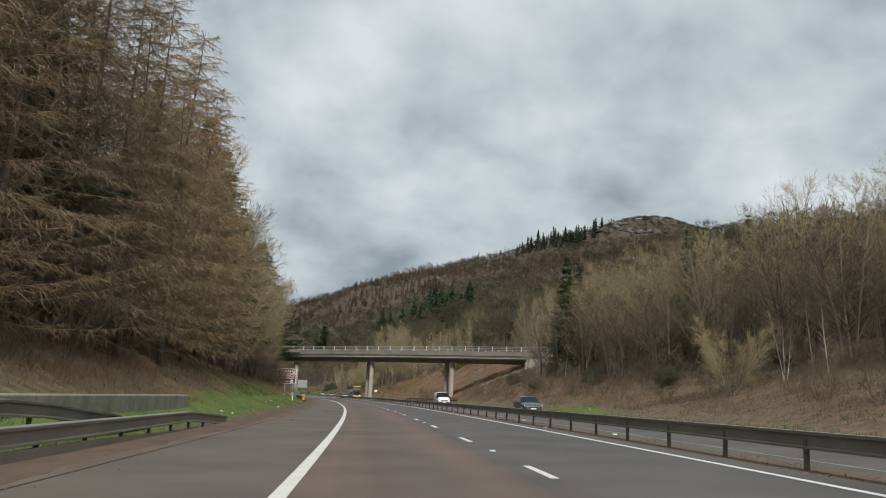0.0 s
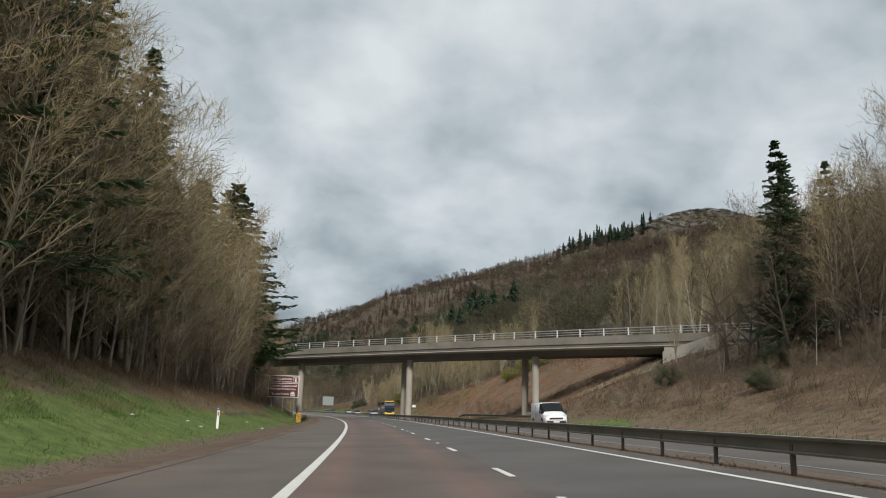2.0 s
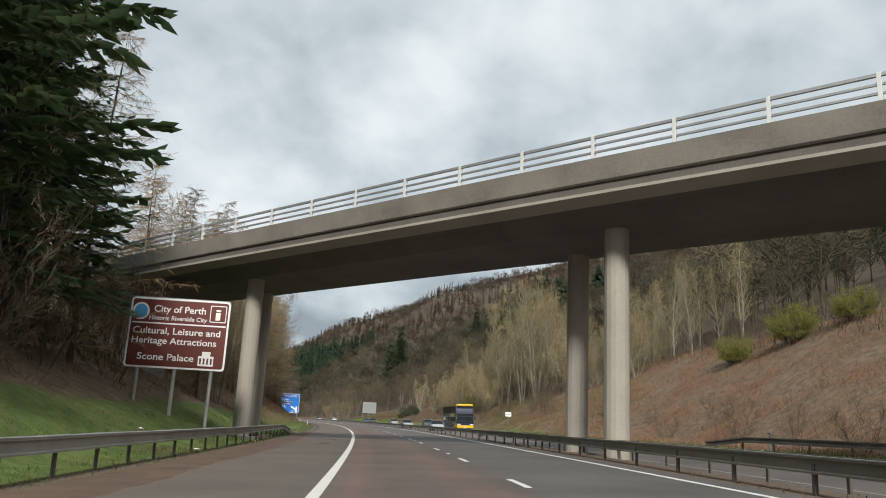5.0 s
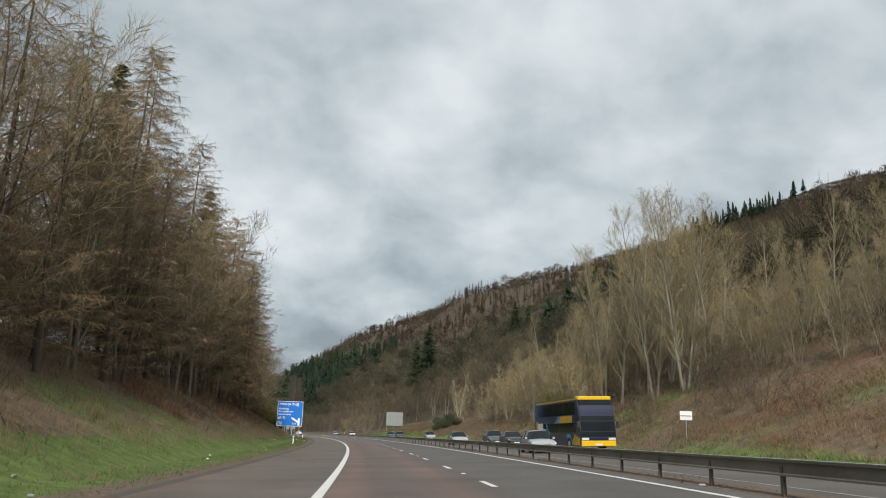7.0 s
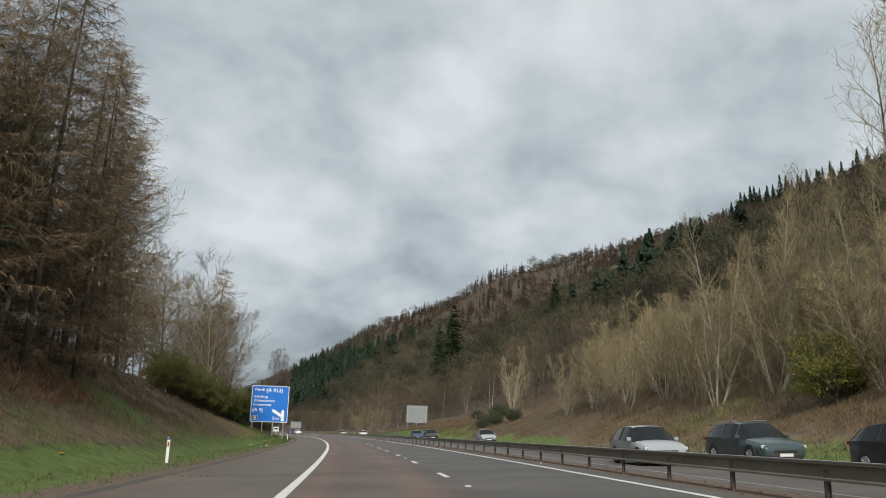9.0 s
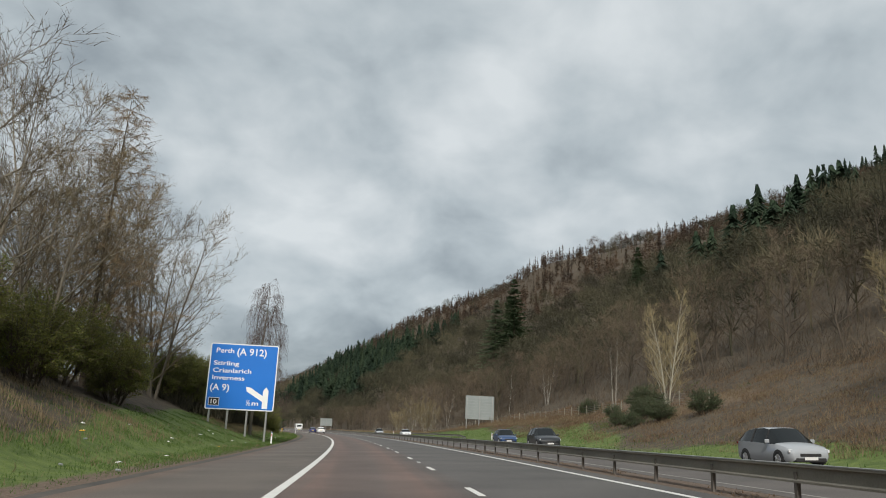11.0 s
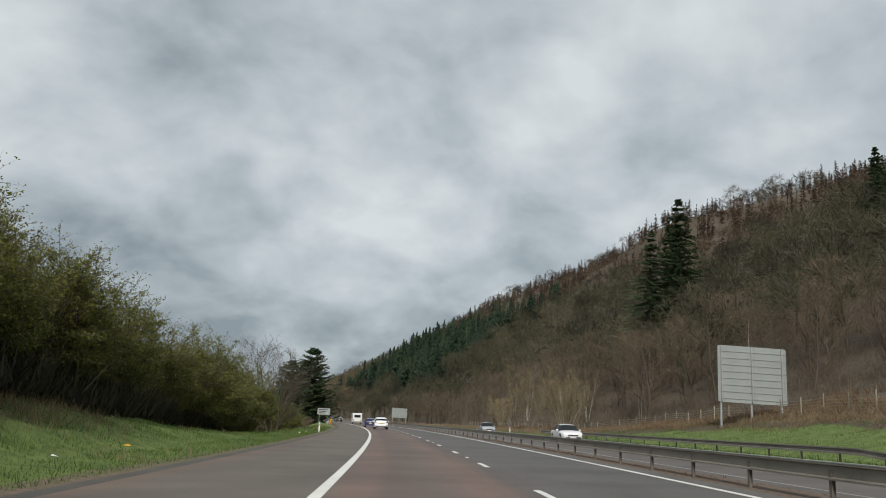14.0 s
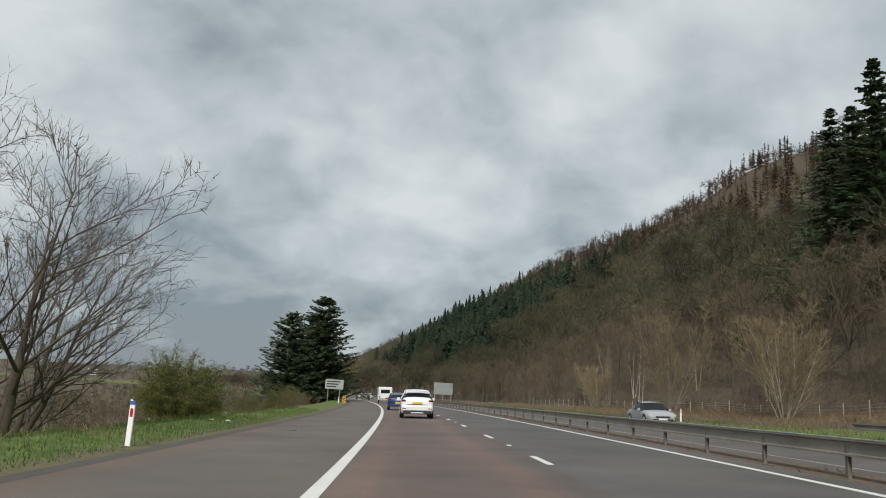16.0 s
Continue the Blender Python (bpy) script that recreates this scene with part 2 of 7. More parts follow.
M_TWIG_Y = plain("yellowish_twigs", (0.185, 0.148, 0.080), (0.33, 0.268, 0.145), 0.85, 0.3, bump=0, by="thing")
M_TWIG_P = plain("purple_twigs", (0.086, 0.065, 0.043), (0.160, 0.120, 0.078), 0.85, 0.3, bump=0, by="thing")
M_NEEDLE = plain("dark_needles", (0.050, 0.085, 0.042), (0.115, 0.16, 0.075), 0.75, 0.4, bump=0, by="island")
M_LEAF = plain("spring_leaves", (0.075, 0.092, 0.018), (0.215, 0.225, 0.045), 0.65, 0.4, bump=0, by="island")
M_GRASS = plain("grass_blades", (0.044, 0.098, 0.015), (0.122, 0.190, 0.037), 0.7, 0.4, bump=0, by="island")
M_STRAW = plain("dry_grass", (0.19, 0.145, 0.085), (0.30, 0.235, 0.14), 0.8, 0.4, bump=0, by="island")
M_BRACKEN = plain("dead_bracken", (0.122, 0.080, 0.048), (0.255, 0.168, 0.100), 0.85, 0.4, bump=0, by="island")


def let_light_through(m, share):
    """Thin leaves and blades pass some of the light that falls on their far side."""
    n, l = m.node_tree.nodes, m.node_tree.links
    p, out = n["Principled BSDF"], n["Material Output"]
    tr, mx = n.new("ShaderNodeBsdfTranslucent"), n.new("ShaderNodeMixShader")
    mx.inputs[0].default_value = share
    l.new(p.inputs["Base Color"].links[0].from_socket, tr.inputs["Color"])
    l.new(p.outputs[0], mx.inputs[1])
    l.new(tr.outputs[0], mx.inputs[2])
    l.new(mx.outputs[0], out.inputs["Surface"])


for m_ in (M_NEEDLE, M_LEAF, M_GRASS, M_STRAW, M_BRACKEN):
    let_light_through(m_, 0.38)
M_TYRE = plain("tyre_rubber", (0.018, 0.018, 0.018), (0.035, 0.035, 0.035), 0.85, 6)
M_RIM = plain("alloy", (0.40, 0.40, 0.41), (0.55, 0.55, 0.56), 0.3, 5, 0.8, 0.0)
M_GLASS = plain("car_glass", (0.012, 0.015, 0.017), (0.022, 0.026, 0.028), 0.06, 1, 0.0, 0.0)
M_GLASS.node_tree.nodes["Principled BSDF"].inputs["Specular IOR Level"].default_value = 0.13
M_BLACK = plain("black_plastic", (0.015, 0.015, 0.016), (0.03, 0.03, 0.03), 0.55, 6)


def paint(name, c, rough=0.3):
    return plain(name, tuple(v * 0.92 for v in c), c, rough, 0.8, 0.0, 0.0, coat=0.4)


def ground_material():
    """Land: grass, dead bracken and leaf litter, bare soil and rock, mixed by masks that say where each grows."""
    m, n, l, p = nodes_of("land")
    p.inputs["Roughness"].default_value = 0.95
    at_ = n.new("ShaderNodeAttribute")
    at_.attribute_name = "cover"
    sp = n.new("ShaderNodeSeparateColor")
    l.new(at_.outputs["Color"], sp.inputs[0])
    tc = n.new("ShaderNodeTexCoord")
    ns = []
    for s, d in ((0.25, 5), (1.7, 6), (9.0, 5)):
        t = n.new("ShaderNodeTexNoise")
        t.inputs["Scale"].default_value, t.inputs["Detail"].default_value = s, d
        l.new(tc.outputs["Object"], t.inputs["Vector"])
        ns.append(t)

    def two(a, b, src):
        r = n.new("ShaderNodeValToRGB")
        set_ramp(r, [(0.32, a), (0.68, b)])
        l.new(src.outputs["Fac"], r.inputs[0])
        return r

    def blend(a, b, mask, noise_src, amount=0.7):
        """mask, frayed by noise, lays b over a."""
        ad = n.new("ShaderNodeMath")
        ad.operation, ad.inputs[1].default_value = "MULTIPLY_ADD", amount
        l.new(noise_src.outputs["Fac"], ad.inputs[0])
        l.new(mask, ad.inputs[2])
        mr = n.new("ShaderNodeMapRange")
        mr.inputs["From Min"].default_value, mr.inputs["From Max"].default_value = 0.35 + amount * 0.5, 0.65 + amount * 0.5
        l.new(ad.outputs[0], mr.inputs["Value"])
        mx = n.new("ShaderNodeMix")
        mx.data_type = "RGBA"
        l.new(mr.outputs[0], mx.inputs["Factor"])
        l.new(a, mx.inputs["A"])
        l.new(b, mx.inputs["B"])
        return mx.outputs["Result"]

    litter = two((0.050, 0.040, 0.027), (0.112, 0.084, 0.054), ns[1])
    grass = two((0.066, 0.104, 0.019), (0.140, 0.190, 0.042), ns[1])
    soil = two((0.10, 0.070, 0.050), (0.19, 0.14, 0.105), ns[2])
    scrub = two((0.090, 0.065, 0.040), (0.205, 0.142, 0.088), ns[1])
    rock = two((0.07, 0.062, 0.055), (0.20, 0.188, 0.172), ns[2])
    c = blend(litter.outputs[0], scrub.outputs[0], at_.outputs["Alpha"], ns[0], 0.5)
    c = blend(c, grass.outputs[0], sp.outputs[0], ns[1], 0.6)
    c = blend(c, soil.outputs[0], sp.outputs[1], ns[2], 0.6)
    c = blend(c, rock.outputs[0], sp.outputs[2], ns[0], 0.9)
    l.new(c, p.inputs["Base Color"])
    bp = n.new("ShaderNodeBump")
    bp.inputs["Strength"].default_value, bp.inputs["Distance"].default_value = 0.7, 0.12
    l.new(ns[2].outputs["Fac"], bp.inputs["Height"])
    l.new(bp.outputs[0], p.inputs["Normal"])
    return m


M_LAND = ground_material()


# ---- mesh helpers ----
def mesh_of(name, verts, faces, material=None, smooth=False):
    me = bpy.data.meshes.new(name)
    me.from_pydata([tuple(v) for v in verts], [], [tuple(f) for f in faces])
    if material:
        me.materials.append(material)
    if smooth:
        me.polygons.foreach_set("use_smooth", [True] * len(me.polygons))
    me.update()
    return me


def tri_mesh(name, verts, tris, material):
    """A large mesh from arrays of corners and triangles."""
    me = bpy.data.meshes.new(name)
    verts, tris = np.asarray(verts, np.float32), np.asarray(tris, np.int32)
    me.vertices.add(len(verts))
    me.vertices.foreach_set("co", verts.ravel())
    me.loops.add(tris.size)
    me.loops.foreach_set("vertex_index", tris.ravel())
    me.polygons.add(len(tris))
    me.polygons.foreach_set("loop_start", np.arange(0, tris.size, 3, dtype=np.int32))
    me.materials.append(material)
    me.update(calc_edges=True)
    return me


def under(name, me, parent, label=""):
    ob = new(name, me)
    ob.parent = parent
    return tagged(ob, label)


def part(name, bm, material, parent, label=""):
    """One bmesh as one mesh object under a thing or a part."""
    me = bpy.data.meshes.new(name)
    bmesh.ops.recalc_face_normals(bm, faces=bm.faces)
    bm.to_mesh(me)
    bm.free()
    me.materials.append(material)
    return under(name, me, parent, label)


def thing(name, m, label, category, group="", kind=""):
    ob = new(name)
    ob.matrix_world = m
    return tagged(ob, label, category, group, kind)


def box(x0, x1, y0, y1, z0, z1, bevel=0.0, bm=None):
    own = bmesh.new()
    bmesh.ops.create_cube(own, size=1.0)
    for v in own.verts:
        v.co = Vector(((x0 + x1) / 2 + v.co.x * (x1 - x0), (y0 + y1) / 2 + v.co.y * (y1 - y0), (z0 + z1) / 2 + v.co.z * (z1 - z0)))
    if bevel:
        bmesh.ops.bevel(own, geom=own.edges[:], offset=bevel, segments=2, affect="EDGES", profile=0.6)
    if bm is None:
        return own
    me = bpy.data.meshes.new("tmp")
    own.to_mesh(me)
    own.free()
    bm.from_mesh(me)
    bpy.data.meshes.remove(me)
    return bm


def cyl(p, q, r0, r1, n=10, bm=None):
    """A tapered rod from p to q."""
    bm = bm or bmesh.new()
    p, q = Vector(p), Vector(q)
    turn = (q - p).to_track_quat("Z", "Y").to_matrix().to_4x4()
    m = Matrix.Translation((p + q) / 2) @ turn
    bmesh.ops.create_cone(bm, cap_ends=True, segments=n, radius1=r0, radius2=r1, depth=(q - p).length, matrix=m)
    return bm


def prism(outline, y0, y1, bevel=0.0):
    """A flat outline in x and z, given depth along y."""
    bm = bmesh.new()
    a = [bm.verts.new((x, y0, z)) for x, z in outline]
    b = [bm.verts.new((x, y1, z)) for x, z in outline]
    bm.faces.new(a)
    bm.faces.new(b[::-1])
    for i in range(len(a)):
        j = (i + 1) % len(a)
        bm.faces.new((a[i], b[i], b[j], a[j]))
    if bevel:
        bmesh.ops.bevel(bm, geom=bm.edges[:], offset=bevel, segments=2, affect="EDGES")
    return bm


def sweep(name, section, s0, s1, step, material, z_of=None, lat_of=None):
    """A section (lat, z) drawn along the road from s0 to s1."""
    n = max(2, int(math.ceil((s1 - s0) / step)) + 1)
    verts, faces, k = [], [], len(section)
    for i in range(n):
        s = s0 + (s1 - s0) * i / (n - 1)
        dz, dl = (z_of(s) if z_of else 0.0), (lat_of(s) if lat_of else 0.0)
        for lat, z in section:
            x, y = plan(s, lat + dl)
            verts.append((float(x), float(y), z + dz))
    for i in range(n - 1):
        for j in range(k):
            a, b = i * k + j, i * k + (j + 1) % k
            faces.append((a, b, b + k, a + k))
    faces += [tuple(range(k))[::-1], tuple(range((n - 1) * k, n * k))]
    return mesh_of(name, verts, faces, material)


# ---- land: one sheet to the horizon ----
def spaced(*runs):
    out = []
    for a, b, step in runs:
        out += list(np.arange(a, b, step))
    return np.array(out + [runs[-1][1]], float)


S_GRID = spaced((-1800, -400, 200), (-400, -80, 40), (-80, 640, 2.5), (640, 1300, 10), (1300, 2000, 50), (2000, 3600, 200))
L_GRID = spaced((-1500, -300, 100), (-300, -80, 20), (-80, -30, 4), (-30, -5.6, 0.8), (-5.6, 6.8, 3.1), (6.8, 9.4, 0.65), (9.4, 19.6, 2.55), (19.6, 46, 1.2),
                (46, 240, 6), (240, 520, 14), (520, 1200, 80), (1200, 4200, 300))


def green_reach(s):
    """1 where the grass climbs further up the near bank."""
    return sstep(50, 66, s) * (1 - sstep(92, 108, s))


def build_land():
    ss, ll = np.meshgrid(S_GRID, L_GRID, indexing="ij")
    x, y = plan(ss, ll)
    z = ground_z(ss, ll)
    ns, nl = ss.shape
    i, j = np.meshgrid(np.arange(ns - 1), np.arange(nl - 1), indexing="ij")
    a = (i * nl + j).ravel()
    tris = np.concatenate([np.stack([a, a + nl + 1, a + nl], 1), np.stack([a, a + 1, a + nl + 1], 1)])
    me = tri_mesh("ground", np.stack([x.ravel(), y.ravel(), z.ravel()], 1), tris, M_LAND)
    # where grass, bare soil and rock lie
    n1 = wob(ss, ll, 0.11, 3.0)
    edge = -10.0 - 1.1 * n1 - 1.5 * green_reach(ss) + 1.2 * sstep(104, 120, ss) * (1 - sstep(130, 145, ss)) - 1.0 * sstep(200, 230, ss) - 2.4 * sstep(140, 155, ss) * (1 - sstep(208, 225, ss)) - 6 * sstep(330, 410, ss) + 1.5 * sstep(230, 300, ss)
    g = sstep(0, 1.5, ll - edge) * (ll < -5.0)
    g = np.maximum(g, sstep(440, 470, ss) * (ll < -5) * sstep(0, 1.5, ll + 9.8 + 0.8 * n1))
    wide = np.interp(ss, [0, 330, 390, 420, 480, 512, 530, 600], [22.0, 22.5, 24.0, 28.0, 27.5, 25.5, 23.0, 22.0]) + 1.6 * n1
    g = np.maximum(g, (ll > 19.0) * sstep(0, 2.0, wide - ll) * (0.75 + 0.2 * n1))
    moss = sstep(225, 250, ss) * (1 - sstep(335, 365, ss)) * (ll > 20) * (1 - sstep(34, 42, ll)) * (0.30 + 0.36 * wob(ss, ll, 0.16, 6.0))
    g = np.maximum(g, moss)
    mound = sstep(215, 232, ss) * (1 - sstep(330, 350, ss)) * (ll < -9) * (1 - sstep(13, 16.5, -ll)) * (0.38 + 0.45 * wob(ss, ll, 0.2, 2.0))
    g = np.maximum(g, mound)
    soil = ((ll > -6.5) & (ll < -4)) * (1 - 0.45 * sstep(400, 450, ss)) + ((ll > 6.6) & (ll < 9.6)) * 0.9
    top = sstep(396, 412, ll) * sstep(560, 600, ss) * (1 - sstep(700, 760, ss))
    rock = sstep(385, 395, ll) * (1 - sstep(402, 412, ll)) * sstep(560, 600, ss) * (1 - sstep(700, 760, ss)) * 0.5
    rock = np.maximum(rock, (1 - top) * 0.42 * sstep(180, 260, ll) * sstep(0.2, 0.8, wob(ss, ll, 0.035, 7.0)))
    dead = (ll > 20) * (1 - sstep(44, 54, ll)) * (1 - sstep(330, 380, ss)) + 0.7 * (ll < -9) * (1 - sstep(17, 22, -ll)) * (1 - sstep(330, 360, ss)) + 0.8 * (ll > 29) * (1 - sstep(34, 40, ll)) * sstep(380, 400, ss)
    col = np.stack([g.ravel(), soil.ravel(), rock.ravel(), np.clip(dead, 0, 1).ravel()], 1).astype(np.float32)
    me.color_attributes.new("cover", "FLOAT_COLOR", "POINT").data.foreach_set("color", col.ravel())
    me.polygons.foreach_set("use_smooth", [True] * len(me.polygons))
    return tagged(new("ground", me), "grass verges, bracken banks and a wooded hillside", "ground", kind="structure")


build_land()


# ---- carriageways and their markings ----
def build_road(name, lat0, lat1, label, dz=0.0):
    lats = np.linspace(lat0, lat1, 7)
    ss = np.arange(-140, 1300, 4.0)
    verts, faces, n = [], [], len(lats)
    for s in ss:
        for lat in lats:
            x, y = plan(s, lat)
            verts.append((float(x), float(y), BANK * lat + dz))
    top = len(verts)
    for s in ss:
        for lat in (lat0, lat1):
            x, y = plan(s, lat)
            verts.append((float(x), float(y), BANK * lat + dz - 0.16))
    for i in range(len(ss) - 1):
        for j in range(n - 1):
            a = i * n + j
            faces.append((a, a + 1, a + n + 1, a + n))
        b = top + 2 * i
        faces.append((i * n, (i + 1) * n, b + 2, b))
        faces.append((i * n + n - 1, b + 1, b + 3, (i + 1) * n + n - 1))
    me = mesh_of(name, verts, faces, M_ROAD)
    # lat and distance, in metres, as the surface's coordinates
    uv = me.uv_layers.new(name="UVMap")
    co = np.empty(len(me.vertices) * 3)
    me.vertices.foreach_get("co", co)
    co = co.reshape(-1, 3)
    r = np.hypot(co[:, 0] - CX, co[:, 1] - CY) - RAD
    sv = (np.arctan2(co[:, 1] - CY, co[:, 0] - CX) - PSI) * RAD
    idx = np.empty(len(me.loops), np.int32)
    me.loops.foreach_get("vertex_index", idx)
    uv.data.foreach_set("uv", np.stack([r[idx], sv[idx]], 1).astype(np.float32).ravel())
    return tagged(new(name, me), label, "road", kind="structure")


road = build_road("road", -4.7, 6.95, "worn asphalt motorway carriageway with reddish wheel tracks")
road_2 = build_road("road_2", 9.6, 19.9, "worn reddish asphalt of the oncoming carriageway", STEP)
for parent, lat, w, dz_ in ((road, -1.01, 0.20, 0), (road, 6.28, 0.15, 0), (road_2, 10.25, 0.13, STEP), (road_2, 17.9, 0.2, STEP)):
    me = sweep("edge_line", [(lat - w / 2, BANK * (lat - w / 2) + 0.002), (lat + w / 2, BANK * (lat + w / 2) + 0.002),
                             (lat + w / 2, BANK * (lat + w / 2) + 0.008), (lat - w / 2, BANK * (lat - w / 2) + 0.008)], -140, 1290, 4.0, M_LINE_OLD if dz_ else M_LINE, z_of=lambda s: dz_)
    under("edge_line", me, parent)


def build_dashes(parent, lat, first, count):
    bm = box(-0.065, 0.065, 0, 2.0, 0.002, 0.008)
    one = part("lane_dash", bm, M_LINE, parent)
    stud = bmesh.new()
    box(-0.06, 0.06, -0.07, 0.07, 0.002, 0.022, 0.006, stud)
    stud_ob = part("road_stud", stud, M_WHITE, parent)
    for i in range(count):
        s = first + 9.0 * i
        d = one if i == 0 else new("lane_dash", one.data)
        d.parent = parent
        d.matrix_world = Matrix.Translation(on_road(s, lat)) @ Matrix.Rotation(heading(s), 4, "Z") @ Matrix.Rotation(-math.atan(BANK), 4, "Y")
        if i % 2 == 0:
            k = stud_ob if i == 0 else new("road_stud", stud_ob.data)
            k.parent = parent
            k.matrix_world = Matrix.Translation(on_road(s + 5.5, lat)) @ Matrix.Rotation(heading(s), 4, "Z")


build_dashes(road, 2.63, 11.1 - 9 * 12, 135)
build_dashes(road_2, 14.05, 5.0 - 9 * 5, 90)

edge_strip = sweep("edge_strip", [(-5.25, BANK * -5.25 - 0.09), (-4.71, BANK * -4.71 - 0.09), (-4.71, BANK * -4.71 - 0.025), (-4.80, BANK * -4.8 - 0.035), (-5.20, BANK * -5.2 - 0.02), (-5.25, BANK * -5.25 - 0.03)],
                   -140, 1290, 4.0, plain("drain_edge", (0.045, 0.042, 0.038), (0.11, 0.098, 0.085), 0.9, 0.6, bump=0.4, fine=8))
under("edge_strip", edge_strip, road, "dark grimy drain strip along the shoulder")


# ---- steel safety barriers ----
BEAM = [(-0.10, 0.30), (-0.10, 0.24), (0.0, 0.19), (0.0, 0.12), (-0.10, 0.07), (-0.10, 0.0), (-0.085, 0.0), (-0.085, 0.065), (0.015, 0.115), (0.015, 0.195), (-0.085, 0.245), (-0.085, 0.30)]


def barrier(s0, s1, lat, height, material, label, spacing=3.2, ramp=0.0, side=1, box_beam=False, ramp_far=0.0, group="safety barriers"):
    """A beam on posts along the road; ramp: metres over which its near end runs down to the ground."""
    top = thing("safety_barrier", Matrix.Identity(4), label, "barrier", group)
    base = lambda s: float(ground_z(s, lat)) if not 6.9 < lat < 9.4 else BANK * lat - 0.06

    def lift(s):
        k = 1.0
        if ramp:
            k = min(k, max(0.06, (s - s0) / ramp))
        if ramp_far:
            k = min(k, max(0.06, (s1 - s) / ramp_far))
        return base(s) + (height - 0.30) * min(1, k)
    if box_beam:
        sec = [(-0.13, 0.30), (-0.13, 0.265), (-0.075, 0.245), (-0.075, 0.06), (-0.125, 0.035), (-0.125, 0.0), (0.125, 0.0), (0.125, 0.035), (0.075, 0.06), (0.075, 0.245), (0.13, 0.265), (0.13, 0.30)]
    else:
        sec = [(side * a, b) for a, b in BEAM]
    me = sweep("beam", [(lat + a, b) for a, b in sec], s0, s1, 3.2 if s1 - s0 > 200 else 1.2, material, z_of=lift)
    under("beam", me, top)
    if box_beam:
        # a thin paler strip puts the sunlight on the beam's top into its colour
        cap = sweep("beam_cap", [(lat - 0.135, 0.303), (lat + 0.135, 0.303), (lat + 0.135, 0.318), (lat - 0.135, 0.318)], s0, s1, 3.2 if s1 - s0 > 200 else 1.2, M_GALV, z_of=lift)
        under("beam_cap", cap, top, "paler strip standing in for the sunlit top of the beam")
    pb = bmesh.new()
    box(-0.035, 0.035, -0.05, 0.05, -0.15, height - 0.12, 0.008, pb)
    first = part("post", pb, M_RUSTY, top)
    n = int((s1 - s0) / spacing)
    for i in range(n + 1):
        s = s0 + spacing * i
        k = max(0.3, (lift(s) - base(s)) / (height - 0.30))
        p = first if i == 0 else new("post", first.data)
        p.parent = top
        x, y = plan(s, lat + 0.06 * side)
        p.matrix_world = Matrix.Translation((float(x), float(y), base(s))) @ Matrix.Rotation(heading(s), 4, "Z") @ Matrix.Diagonal((1, 1, k, 1))
    return top


barrier(-60, 880, 7.95, 0.64, M_RAIL, "long weathered steel barrier along the central reserve", side=-1, spacing=3.2, box_beam=True)
barrier(146, 214, 9.25, 0.60, M_RAIL, "weathered steel barrier shielding the bridge column in the reserve", side=1, ramp=6, ramp_far=6)
barrier(134, 196, 20.3, 0.68, M_RAIL, "grey steel barrier on the far verge before the bridge columns", side=1, ramp=0, ramp_far=5)
barrier(450, 517, 20.2, 0.62, M_RAIL, "grey steel barrier on the far verge before the sign posts", side=1, ramp=5)
barrier(-60, 33, -5.75, 0.62, M_RAIL, "weathered barrier with its end ramped down to the verge", side=-1, box_beam=True, ramp_far=7, spacing=2.4)
tall = barrier(-60, 25, -6.9, 0.92, M_RAIL, "taller weathered barrier running down behind the first", side=-1, box_beam=True, ramp_far=9, spacing=2.4)
low_rail = sweep("low_rail", [(-5.70, 0.10), (-5.62, 0.10), (-5.62, 0.27), (-5.70, 0.27)], -60, 27, 1.2, M_RAIL, z_of=lambda s: float(ground_z(s, -5.7)) - 0.16 * float(sstep(14, 27, s)))
under("low_rail", low_rail, tall, "low weathered rail close to the ground")
barrier(152, 218, -6.35, 0.78, M_RAIL_PALE, "weathered steel barrier before the sign and bridge column", side=-1, box_beam=True, ramp_far=8, spacing=2.4)


